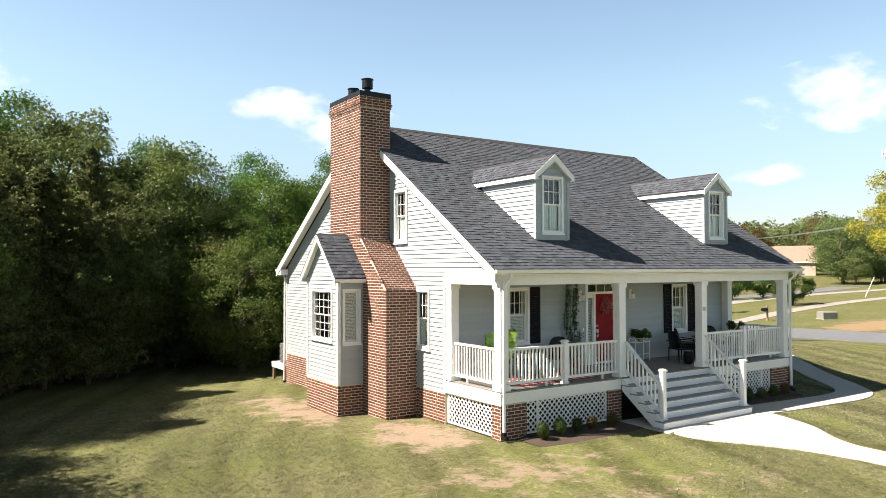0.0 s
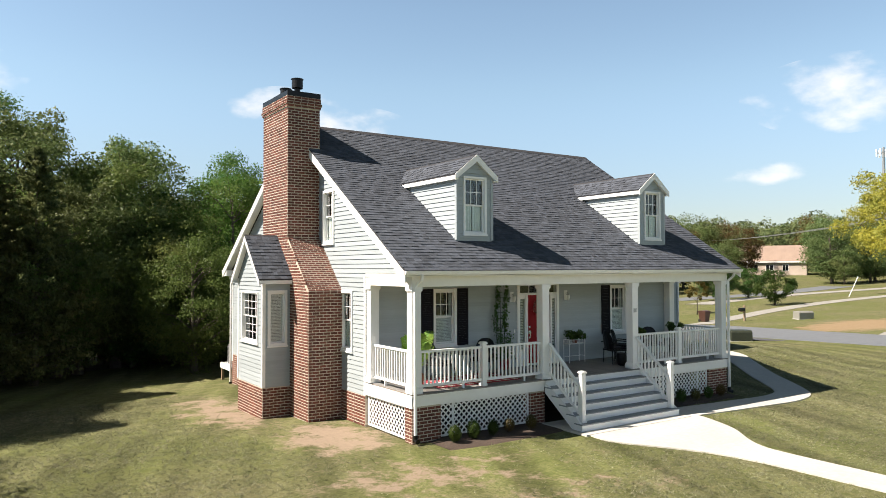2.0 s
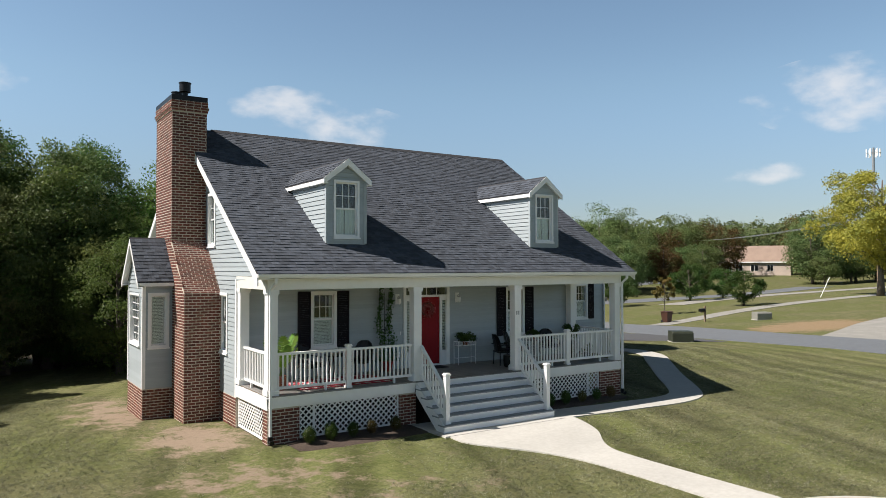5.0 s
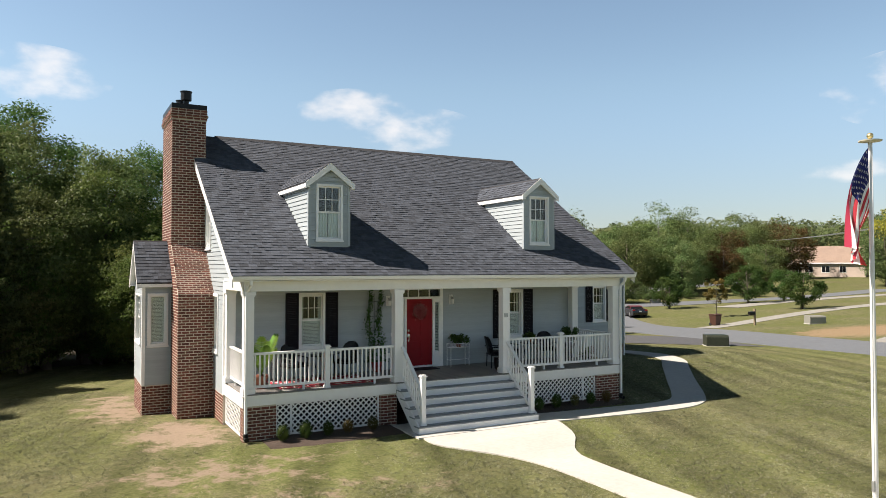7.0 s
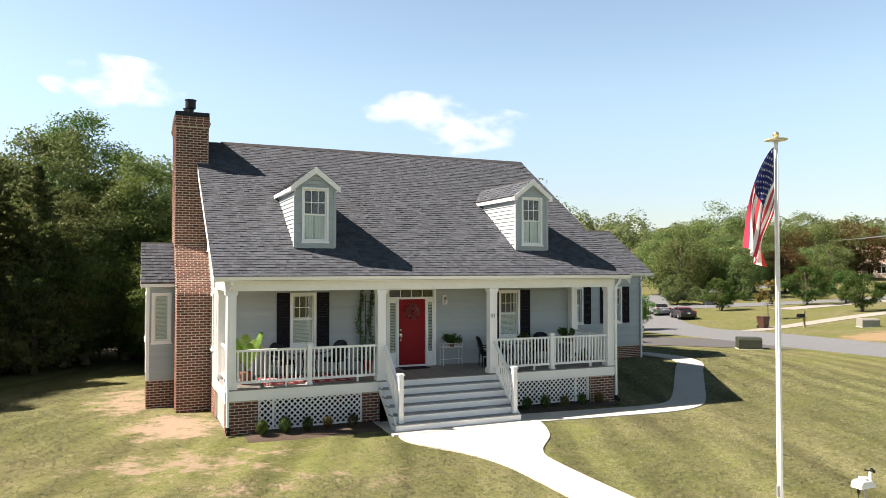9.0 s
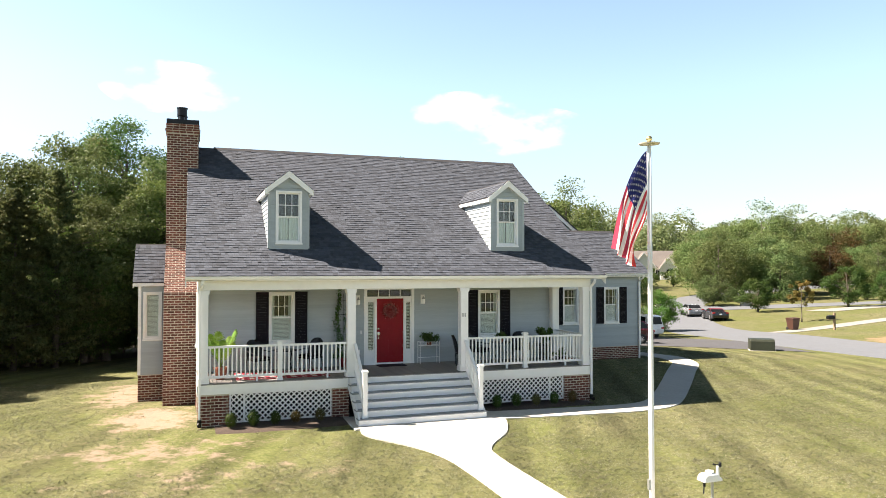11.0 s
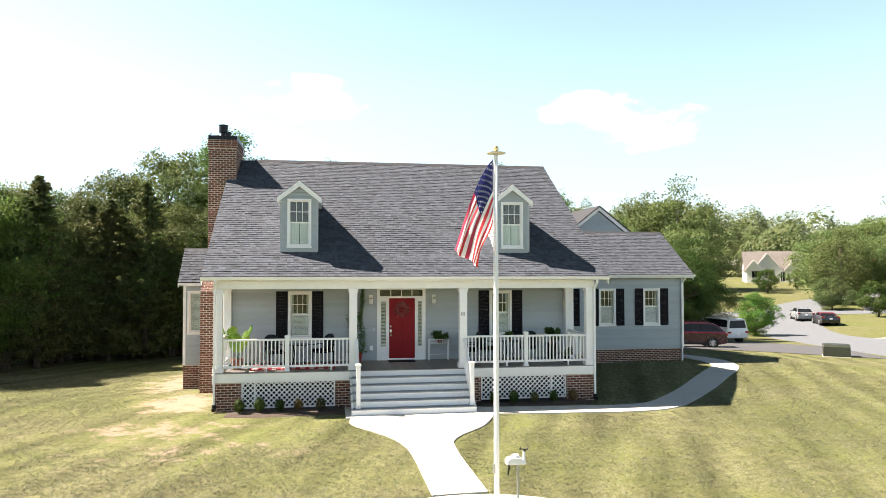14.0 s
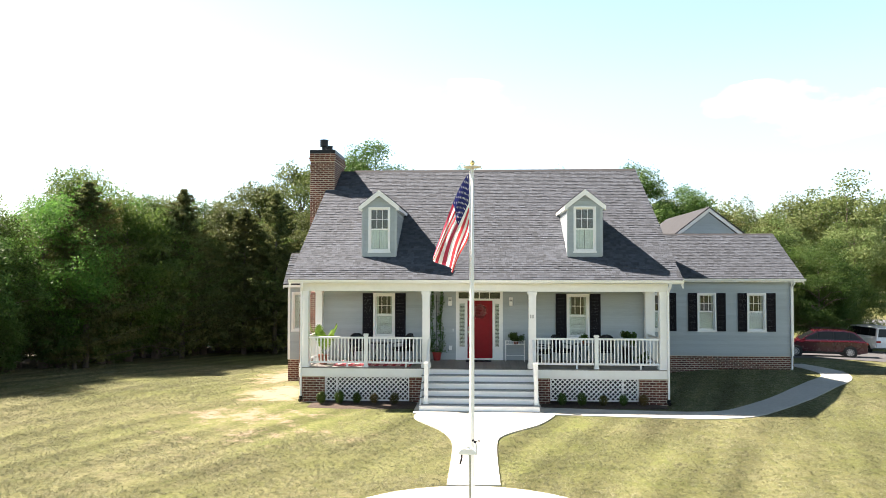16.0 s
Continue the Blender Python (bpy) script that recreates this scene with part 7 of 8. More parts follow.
# climbing vine on a trellis with its red pot
vine = thing("climbing_vine", "tall dark climbing vine on a trellis in a red pot", "potted plant", at=(4.55, 2.0, F))
part("pot", Geo().lathe([(0.12, F + 0.001), (0.17, F + 0.26), (0.18, F + 0.26), (0.18, F + 0.31), (0.14, F + 0.3)], 18, 4.55, 2.0), surface("red_pot_glaze", (0.25, 0.02, 0.02), (0.32, 0.04, 0.03), 15, 0.35, 0.05), vine, "glazed red pot")
g = Geo()
for x in (4.36, 4.52, 4.68):
    g.tube([(4.55 + (x - 4.55) * 0.4, 2.05, F + 0.25), (x, 2.14, F + 1.0), (x, 2.15, F + 2.4)], 0.009, 6)
for z in (0.8, 1.25, 1.7, 2.15):
    g.tube([(4.34, 2.15, F + z), (4.70, 2.15, F + z)], 0.007, 6)
part("trellis", g, METAL_BLACK, vine)
rngn = np.random.default_rng(62)
n = 1500
zz = rngn.random(n) ** 1.2 * 2.45
col = np.where(rngn.random(n) < 0.5, 4.34, 4.68)
wid = np.clip(0.17 - 0.05 * zz, 0.045, 0.3)
pos = np.c_[col + 0.05 * np.sin(zz * 4) + rngn.normal(0, 1, n) * wid * 0.5, 2.08 + rngn.normal(0, 0.05, n) - 0.10 * (zz < 0.8), F + 0.3 + zz]
pos[:, 1] = np.minimum(pos[:, 1], 2.18)
part("foliage", cloud_mesh("foliage", pos, rngn.uniform(0.6, 1.3, n) * 0.035, np.tile([0, -1.0, 0.3], (n, 1)), LEAF_DARK, 63), LEAF_DARK, vine)

# wreath on the door
wr = thing("wreath", "round wreath of pink and red flowers on the door", "wreath", at=(6.13, FRONT_Y - 0.05, 3.0))
g = Geo()
ring = [(6.13 + 0.2 * math.cos(a), FRONT_Y - 0.035, 3.0 + 0.2 * math.sin(a)) for a in np.linspace(0, 2 * math.pi, 25).tolist()]
g.tube(ring, 0.03, 7, False)
part("ring", g, BARK, wr)
n = 700
a = rngn.uniform(0, 2 * math.pi, n)
rr = 0.18 + rngn.normal(0, 0.055, n)
pos = np.c_[6.13 + rr * np.cos(a), FRONT_Y - 0.055 - 0.035 * rngn.random(n), 3.0 + rr * np.sin(a)]
PINK = leaf_material("pink_petals", (0.42, 0.06, 0.08), (0.66, 0.32, 0.32), (0.30, 0.03, 0.05), 0.7)
part("blossom", cloud_mesh("blossom", pos, rngn.uniform(0.6, 1.3, n) * 0.028, np.tile([0, -1.0, 0], (n, 1)), PINK, 65), PINK, wr)

# wall lanterns, socket, bell
for x in (5.02, 7.28):
    l = thing("wall_lantern", "grey metal wall lantern with clear glass", "lantern", "lanterns beside the door", at=(x, FRONT_Y - 0.03, 3.2))
    y = FRONT_Y - 0.03
    part("backplate", Geo().box(x - 0.07, x + 0.07, y - 0.02, y, 3.2, 3.52), WHITE, l, bevel=0.004)
    part("arm", Geo().tube([(x, y - 0.02, 3.42), (x, y - 0.10, 3.46), (x, y - 0.13, 3.42)], 0.012, 8), METAL_GREY, l)
    part("shade", Geo().lathe([(0.015, 3.43), (0.06, 3.40), (0.065, 3.38), (0.05, 3.38)], 12, x, y - 0.13), METAL_GREY, l)
    part("lantern_glass", Geo().lathe([(0.05, 3.38), (0.055, 3.28), (0.04, 3.22), (0.01, 3.2)], 12, x, y - 0.13), BLIND, l, "frosted glass")
sk = Geo().box(4.98, 5.10, FRONT_Y - 0.075, FRONT_Y - 0.03, F + 0.36, F + 0.52)
tagged(new("outlet_cover", sk.mesh("outlet_cover", WHITE)), "white weatherproof outlet cover on the wall", "outlet")
bl_ = Geo().box(5.12, 5.15, FRONT_Y - 0.05, FRONT_Y - 0.03, F + 1.05, F + 1.15)
tagged(new("doorbell", bl_.mesh("doorbell", WHITE)), "small white doorbell button on the siding", "doorbell")

# ---------------------------------------------------------------- rear platform and air conditioner
plat = thing("equipment_platform", "white timber platform at the rear corner", "platform", at=(0.6, 14.8, -0.5))
part("platform_deck", Geo().box(0.02, 1.3, 14.05, 15.6, 0.20, 0.28), WHITE, plat, bevel=0.005)
part("skirt", Geo().box(0.0, 0.02, 14.05, 15.6, 0.06, 0.27), WHITE, plat)
for x in (0.08, 1.2):
    for y in (14.15, 15.5):
        part("leg", Geo().box(x - 0.05, x + 0.05, y - 0.05, y + 0.05, float(ground_z(0, y)) - 0.05, 0.2), WOOD_RAW, plat)
ac = thing("air_conditioner", "dark grey outdoor air conditioner on the platform", "air conditioner", at=(0.55, 14.6, 0.28))
part("casing", Geo().box(0.14, 0.9, 14.22, 14.98, 0.281, 1.1), surface("ac_grey", (0.10, 0.105, 0.11), (0.15, 0.155, 0.16), 15, 0.5, 0.05), ac, bevel=0.03)
for i in range(13):
    z = 0.36 + i * 0.052
    part("louvre", Geo().box(0.12, 0.92, 14.2, 14.222, z, z + 0.024).box(0.12, 0.142, 14.222, 14.98, z, z + 0.024), METAL_GREY, ac)
part("fan_grille", Geo().lathe([(0.33, 1.1), (0.33, 1.13), (0.28, 1.14), (0.05, 1.15)], 20, 0.52, 14.6), METAL_BLACK, ac)

# ---------------------------------------------------------------- vehicles
def paint(name, c, rough=0.25):
    m = surface(name, c, tuple(v * 1.08 for v in c), 4, rough, 0.0, 0.03)
    m.node_tree.nodes["Principled BSDF"].inputs["Coat Weight"].default_value = 0.3
    return m


CAR_GLASS = surface("tinted_car_glass", (0.010, 0.012, 0.014), (0.014, 0.016, 0.018), 3, 0.08, 0.0, 0.0, spec=0.15)
TYRE = surface("tyre_rubber", (0.015, 0.015, 0.015), (0.025, 0.025, 0.025), 30, 0.9, 0.1)
ALLOY = surface("alloy_rim", (0.5, 0.5, 0.51), (0.6, 0.6, 0.61), 20, 0.3, 0.0, metal=0.8)
LAMP_RED = surface("tail_lamp", (0.25, 0.01, 0.01), (0.35, 0.02, 0.02), 10, 0.15, 0.0)
LAMP_CLEAR = surface("head_lamp", (0.55, 0.56, 0.58), (0.65, 0.66, 0.68), 10, 0.1, 0.0)


def car(label, colour, low, roof, L, W, category="car", rack=False, trim=None, top=None):
    """A car at the origin, nose towards +x. low: its lower side outline; roof: the cabin's outline, both (x, z)."""
    ob = thing("car", label, category, "parked cars")
    hw = W / 2
    body = Geo()
    n = len(low)
    rows = []
    # side outline swept across the width with rounded flanks
    sec = [(-1.0, 0.94, 0.05), (-0.93, 1.0, 0.0), (0.93, 1.0, 0.0), (1.0, 0.94, 0.05)]
    cx = sum(p[0] for p in low) / n
    for u, k_, dz in sec:
        rows.append([(cx + (x - cx) * (0.985 if abs(u) == 1 else 1.0), u * hw, z - (dz if z > 0.75 else -dz * 0.3)) for x, z in low] )
    rows = [r + [r[0]] for r in rows]
    body.strip(rows)
    k0 = len(body.v)
    for r, rev in ((rows[0], True), (rows[-1], False)):
        k0 = len(body.v)
        body.v += [tuple(p) for p in r[:-1]]
        idx = tuple(range(k0, k0 + n))
        body.f.append(idx[::-1] if rev else idx)
    part("body", body, colour, ob, bevel=0.035, smooth=False)
    cab = Geo()
    m = len(roof)
    zb, zt = min(z for x, z in roof), max(z for x, z in roof)
    ins = lambda z: hw * (0.93 - 0.17 * (z - zb) / (zt - zb))
    cab.strip([[(x, s * ins(z), z) for x, z in roof] + [(roof[0][0], s * ins(roof[0][1]), roof[0][1])] for s in (-1, 1)])
    for s in (-1, 1):
        k0 = len(cab.v)
        cab.v += [(x, s * ins(z), z) for x, z in roof]
        cab.f.append(tuple(range(k0, k0 + m)))
    cabin = part("cabin", cab, top or colour, ob, bevel=0.03)
    # glass: sides, windscreen and rear screen
    (x0, z0), (x1, z1), (x2, z2), (x3, z3) = roof[0], roof[1], roof[-2], roof[-1]

    def inset(poly, f):
        c = (sum(p[0] for p in poly) / len(poly), sum(p[1] for p in poly) / len(poly))
        return [(c[0] + (p[0] - c[0]) * f[0], c[1] + (p[1] - c[1]) * f[1]) for p in poly]

    side = inset(roof, (0.9, 0.72))
    xm = (side[0][0] + side[-1][0]) / 2
    for s in (-1, 1):
        g = Geo()
        k0 = len(g.v)
        g.v += [(x, s * (ins(z) + 0.006), z) for x, z in side]
        g.f.append(tuple(range(m)))
        part("side_window", g, CAR_GLASS, ob, "tinted side glass")
        for xp in (xm - 0.12, xm + 0.75, xm - 0.95):
            zl, zh = side[0][1], max(z for _, z in side)
            if side[0][0] < xp < side[-1][0] or side[-1][0] < xp < side[0][0]:
                part("pillar", Geo().hexa([(xp, s * (ins(zl) + 0.004), zl), (xp + 0.06, s * (ins(zl) + 0.004), zl), (xp + 0.06, s * (ins(zl) + 0.012), zl), (xp, s * (ins(zl) + 0.012), zl),
                                           (xp, s * (ins(zh) + 0.004), zh), (xp + 0.06, s * (ins(zh) + 0.004), zh), (xp + 0.06, s * (ins(zh) + 0.012), zh), (xp, s * (ins(zh) + 0.012), zh)]), METAL_BLACK, ob)
        part("mirror", Geo().obox(pose(x3 - 0.25, s * (hw + 0.07), zb + 0.1), 0.16, 0.2, 0.14), colour, ob, bevel=0.03)
        part("door_seam", Geo().box(xm - 0.1, xm - 0.09, s * hw - 0.004 if s > 0 else s * hw - 0.003, s * hw + 0.003 if s > 0 else s * hw + 0.004, 0.35, zb), METAL_BLACK, ob)
        part("sill_trim", Geo().box(-L * 0.27, L * 0.27, min(s * hw, s * (hw + 0.012)), max(s * hw, s * (hw + 0.012)), 0.24, 0.36), trim or METAL_BLACK, ob)
    for (xa, za), (xb, zb_), nm in (((x0, z0), (x1, z1), "rear_window"), ((x3, z3), (x2, z2), "windscreen")):
        d = Vector((zb_ - za, 0, xa - xb)).normalized()
        if (d.x > 0) == (nm == "rear_window"):
            d = -d
        lo, hi = 0.1, 0.9
        pa = (xa + (xb - xa) * lo, za + (zb_ - za) * lo)
        pb = (xa + (xb - xa) * hi, za + (zb_ - za) * hi)
        g = Geo()
        g.v += [(pa[0] + d.x * 0.008, -ins(pa[1]) * 0.9, pa[1] + d.z * 0.008), (pa[0] + d.x * 0.008, ins(pa[1]) * 0.9, pa[1] + d.z * 0.008), (pb[0] + d.x * 0.008, ins(pb[1]) * 0.9, pb[1] + d.z * 0.008), (pb[0] + d.x * 0.008, -ins(pb[1]) * 0.9, pb[1] + d.z * 0.008)]
        g.f.append((0, 1, 2, 3))
        part(nm, g, CAR_GLASS, ob, "tinted glass")
    R = 0.34
    for x in (-L * 0.30, L * 0.31):
        for s in (-1, 1):
            y = s * (hw - 0.11)
            tw = 0.11
            prof = [(R * 0.62, -tw), (R * 0.95, -tw), (R, -tw * 0.7), (R, tw * 0.7), (R * 0.95, tw), (R * 0.62, tw)]
            g = Geo().lathe(prof, 26)
            for i, p in enumerate(g.v):
                g.v[i] = (x + p[0], y + p[2] * 1.12 + s * 0.025, R + p[1])
            wheel = part("wheel", g, TYRE, ob, "black tyre")
            g = Geo().lathe([(R * 0.64, -0.02), (R * 0.64, 0.02), (R * 0.58, 0.03), (R * 0.56, 0.0)], 26)
            for i in range(10):
                a = i * math.pi / 5
                g.bar((0, 0, 0.02), (R * 0.6 * math.cos(a), R * 0.6 * math.sin(a), 0.02), 0.045, 0.02)
            for i, p in enumerate(g.v):
                g.v[i] = (x + p[0], y + s * (0.125 + p[2]), R + p[1])
            part("rim", g, ALLOY, wheel, "silver alloy rim")
            g = Geo().lathe([(R * 1.13, -0.02), (R * 1.13, 0.02)], 26)
            for i, p in enumerate(g.v):
                g.v[i] = (x + p[0], s * (hw - 0.012) + p[2], R + p[1])
            part("wheel_arch", g, METAL_BLACK, ob, "dark wheel arch")
    for s in (-1, 1):
        part("tail_lamp", Geo().obox(pose(min(p[0] for p in low) + 0.06, s * (hw - 0.16), 0.86), 0.14, 0.3, 0.14), LAMP_RED, ob, "red tail lamp", bevel=0.02)
        part("headlamp", Geo().obox(pose(max(p[0] for p in low) - 0.12, s * (hw - 0.18), 0.68), 0.24, 0.32, 0.12), LAMP_CLEAR, ob, "clear headlamp", bevel=0.03)
    part("number_plate", Geo().obox(pose(min(p[0] for p in low) - 0.006, 0, 0.72), 0.012, 0.3, 0.15), BLIND, ob, "plain pale plate")
    part("grille", Geo().obox(pose(max(p[0] for p in low) - 0.01, 0, 0.55), 0.04, 0.9, 0.16), METAL_BLACK, ob)
    if rack:
        for s in (-1, 1):
            part("roof_rail", Geo().tube([(-1.5, s * 0.56, zt), (-1.4, s * 0.56, zt + 0.06), (0.3, s * 0.56, zt + 0.06), (0.4, s * 0.56, zt)], 0.02, 6), METAL_BLACK, ob)
    return ob


WAGON_LOW = [(-2.38, 0.32), (-2.40, 0.62), (-2.33, 0.98), (-1.2, 1.02), (0.95, 0.99), (1.55, 0.93), (2.2, 0.78), (2.38, 0.60), (2.36, 0.28), (1.9, 0.22), (-1.9, 0.22)]
WAGON_ROOF = [(-2.28, 0.97), (-1.78, 1.50), (-1.2, 1.60), (-0.2, 1.62), (0.35, 1.56), (1.28, 0.98)]
SEDAN_LOW = [(-2.3, 0.3), (-2.34, 0.6), (-2.28, 0.95), (-1.4, 0.98), (0.9, 0.94), (1.6, 0.86), (2.2, 0.72), (2.32, 0.55), (2.3, 0.26), (1.9, 0.2), (-1.9, 0.2)]
SEDAN_ROOF = [(-1.75, 0.94), (-1.05, 1.38), (-0.6, 1.44), (0.1, 1.43), (0.35, 1.39), (1.2, 0.92)]
COUPE_ROOF = [(-1.35, 0.92), (-0.85, 1.24), (-0.5, 1.30), (-0.1, 1.30), (0.1, 1.27), (0.85, 0.92)]
SUV_LOW = [(-2.4, 0.45), (-2.42, 0.8), (-2.38, 1.12), (-1.0, 1.14), (1.0, 1.12), (1.6, 1.08), (2.35, 1.0), (2.45, 0.8), (2.42, 0.42), (1.9, 0.34), (-1.9, 0.34)]
SUV_ROOF = [(-2.36, 1.1), (-2.28, 1.80), (-1.8, 1.86), (0.2, 1.86), (0.55, 1.80), (1.15, 1.1)]


def park(ob, x, y, turn):
    ob.matrix_basis = Matrix.Translation((x, y, float(ground_z(x, y)) + 0.03)) @ pose(0, 0, 0, 0, 0, turn)


park(car("dark red crossover wagon parked on the driveway", paint("dark_red_paint", (0.052, 0.003, 0.009)), WAGON_LOW, WAGON_ROOF, 4.8, 1.84, rack=True), 26.9, 20.7, 165)
park(car("white sport utility wagon parked near the street", paint("white_paint", (0.7, 0.71, 0.72)), SUV_LOW, SUV_ROOF, 4.85, 1.9, rack=False), 33.4, 28.2, 100)
park(car("silver sedan parked along the street", paint("silver_paint", (0.2, 0.21, 0.22)), SEDAN_LOW, SEDAN_ROOF, 4.65, 1.8), 57.9, 51.8, 66)
park(car("black convertible with a dark red top parked along the street", paint("black_paint", (0.012, 0.012, 0.014)), SEDAN_LOW, COUPE_ROOF, 4.4, 1.78, top=paint("red_soft_top", (0.12, 0.01, 0.02), 0.8)), 56.4, 45.9, 66)

# ---------------------------------------------------------------- things along the street
GREEN_BOX = surface("utility_green", (0.024, 0.029, 0.018), (0.040, 0.046, 0.030), 10, 0.5, 0.05)
BEIGE_BOX = surface("utility_beige", (0.2, 0.195, 0.17), (0.26, 0.255, 0.225), 10, 0.6, 0.05)
BROWN_BIN = surface("brown_plastic", (0.05, 0.02, 0.014), (0.07, 0.03, 0.02), 10, 0.5, 0.05)


def gz(x, y):
    return float(ground_z(x, y))


def utility_box(x, y, w, d, h, turn, material, label):
    z = gz(x, y)
    m = Matrix.Translation((x, y, z)) @ pose(0, 0, 0, 0, 0, turn)
    ob = thing("utility_box", label, "utility box", at=(x, y, z))
    box_ = Geo().prism([(-d / 2, 0.03), (d / 2, 0.03), (d / 2, h), (-d / 2 + 0.12, h), (-d / 2, h * 0.84)], "x", -w / 2, w / 2)
    box_.v = [tuple(m @ Vector(p)) for p in box_.v]
    part("cabinet", box_, material, ob, bevel=0.025)
    door_ = Geo().box(-w / 2 + 0.05, w / 2 - 0.05, -d / 2 - 0.012, -d / 2 - 0.001, 0.10, h * 0.8)
    door_.v = [tuple(m @ Vector(p)) for p in door_.v]
    part("cabinet_door", door_, material, ob)
    part("pad", Geo().obox(m @ Matrix.Translation((0, 0, 0.02)), w + 0.05, d + 0.05, 0.05), CONCRETE, ob)


utility_box(31.0, 11.9, 1.3, 1.0, 0.68, -35, GREEN_BOX, "dark green utility transformer box on the lawn")
utility_box(52.3, 19.9, 1.5, 0.8, 0.7, -20, BEIGE_BOX, "weathered beige utility box across the street")
utility_box(72.0, 58.0, 1.4, 0.8, 0.6, -20, BEIGE_BOX, "weathered beige utility box by the far street")
bx_, by_ = 50.6, 24.5
mb = thing("mailbox", "dark mailbox on a wooden post by the street", "mailbox", at=(bx_, by_, gz(bx_, by_)))
z = gz(bx_, by_)
part("post", Geo().box(bx_ - 0.07, bx_ + 0.07, by_ - 0.07, by_ + 0.07, z, z + 1.45), WOOD_RAW, mb)
part("box", Geo().prism([(by_ - 0.15, z + 0.95), (by_ + 0.15, z + 0.95), (by_ + 0.15, z + 1.12), (by_ + 0.09, z + 1.24), (by_ - 0.09, z + 1.24), (by_ - 0.15, z + 1.12)], "x", bx_ - 0.75, bx_ - 0.08), METAL_BLACK, mb, bevel=0.02)
part("arm", Geo().box(bx_ - 0.7, bx_ - 0.07, by_ - 0.05, by_ + 0.05, z + 0.87, z + 0.945), WOOD_RAW, mb)
tx, ty = 50.3, 28.6
z = gz(tx, ty)
tb = thing("wheeled_bin", "brown plastic wheeled bin at the street edge", "bin", at=(tx, ty, z))
part("bin_body", Geo().hexa([(tx - 0.3, ty - 0.32, z + 0.05), (tx + 0.3, ty - 0.32, z + 0.05), (tx + 0.3, ty + 0.3, z + 0.05), (tx - 0.3, ty + 0.3, z + 0.05), (tx - 0.4, ty - 0.42, z + 1.0), (tx + 0.4, ty - 0.42, z + 1.0), (tx + 0.4, ty + 0.4, z + 1.0), (tx - 0.4, ty + 0.4, z + 1.0)]), BROWN_BIN, tb, bevel=0.03)
part("lid", Geo().prism([(ty - 0.46, z + 1.0), (ty + 0.44, z + 1.0), (ty + 0.40, z + 1.08), (ty, z + 1.13), (ty - 0.42, z + 1.08)], "x", tx - 0.43, tx + 0.43), BROWN_BIN, tb, bevel=0.02)
for s in (-1, 1):
    g = Geo().lathe([(0.14, -0.03), (0.15, 0.0), (0.14, 0.03)], 14)
    g.v = [(tx + s * 0.33 + p[2], ty + 0.3 + p[0], z + 0.15 + p[1]) for p in g.v]
    part("wheel", g, TYRE, tb)

# utility poles with wires, and a far mast
def utility_pole(x, y, h):
    z = gz(x, y)
    ob = thing("utility_pole", "tall wooden utility pole with a cross arm", "utility pole", "utility poles", at=(x, y, z))
    part("shaft", Geo().tube([(x, y, z - 0.3), (x, y, z + h)], [0.17, 0.11], 10), WOOD_RAW, ob)
    part("cross_arm", Geo().box(x - 0.06, x + 0.06, y - 1.2, y + 1.2, z + h - 0.7, z + h - 0.58), WOOD_RAW, ob)
    for dy in (-1.1, -0.4, 0.4, 1.1):
        part("insulator", Geo().lathe([(0.04, z + h - 0.58), (0.05, z + h - 0.5), (0.03, z + h - 0.42)], 8, x, y + dy), METAL_GREY, ob)
    return [(x, y + dy, z + h - 0.42) for dy in (-1.1, -0.4, 0.4, 1.1)]


PP = [utility_pole(70.0, -30.0, 12.0), utility_pole(98.0, 31.5, 11.0), utility_pole(152.0, 112.0, 9.0)]
for a, b in zip(PP[:-1], PP[1:]):
    for i in range(4):
        p, q = Vector(a[i]), Vector(b[i])
        pts = [p.lerp(q, t) - Vector((0, 0, 4 * 1.1 * t * (1 - t))) for t in np.linspace(0, 1, 13).tolist()]
        tagged(new("power_line", Geo().tube(pts, 0.025, 5).mesh("power_line", METAL_GREY)), "thin overhead power line between poles", "cable", "power lines")
mast = thing("cell_tower", "tall slim grey antenna mast on the far hill", "antenna mast", at=(277.0, 116.0, 4.0))
part("mast_tube", Geo().tube([(277, 116, 2), (277, 116, 49)], [0.7, 0.45], 10), METAL_GREY, mast)
for i in range(6):
    a = i * math.pi / 3
    part("antenna", Geo().box(277 + 2.2 * math.cos(a) - 0.2, 277 + 2.2 * math.cos(a) + 0.2, 116 + 2.2 * math.sin(a) - 0.2, 116 + 2.2 * math.sin(a) + 0.2, 45.5, 48.5), WHITE, mast)
part("antenna_ring", Geo().tube([(277 + 2.2 * math.cos(a), 116 + 2.2 * math.sin(a), 47) for a in np.linspace(0, 2 * math.pi, 13).tolist()], 0.12, 6), METAL_GREY, mast)
gp = thing("marker_pole", "leaning white marker pole on the far lawn", "pole", at=(86.0, 33.0, gz(86, 33)))
part("shaft", Geo().tube([(86.0, 33.0, gz(86, 33)), (87.2, 32.4, gz(86, 33) + 2.6)], 0.04, 8), WHITE, gp)

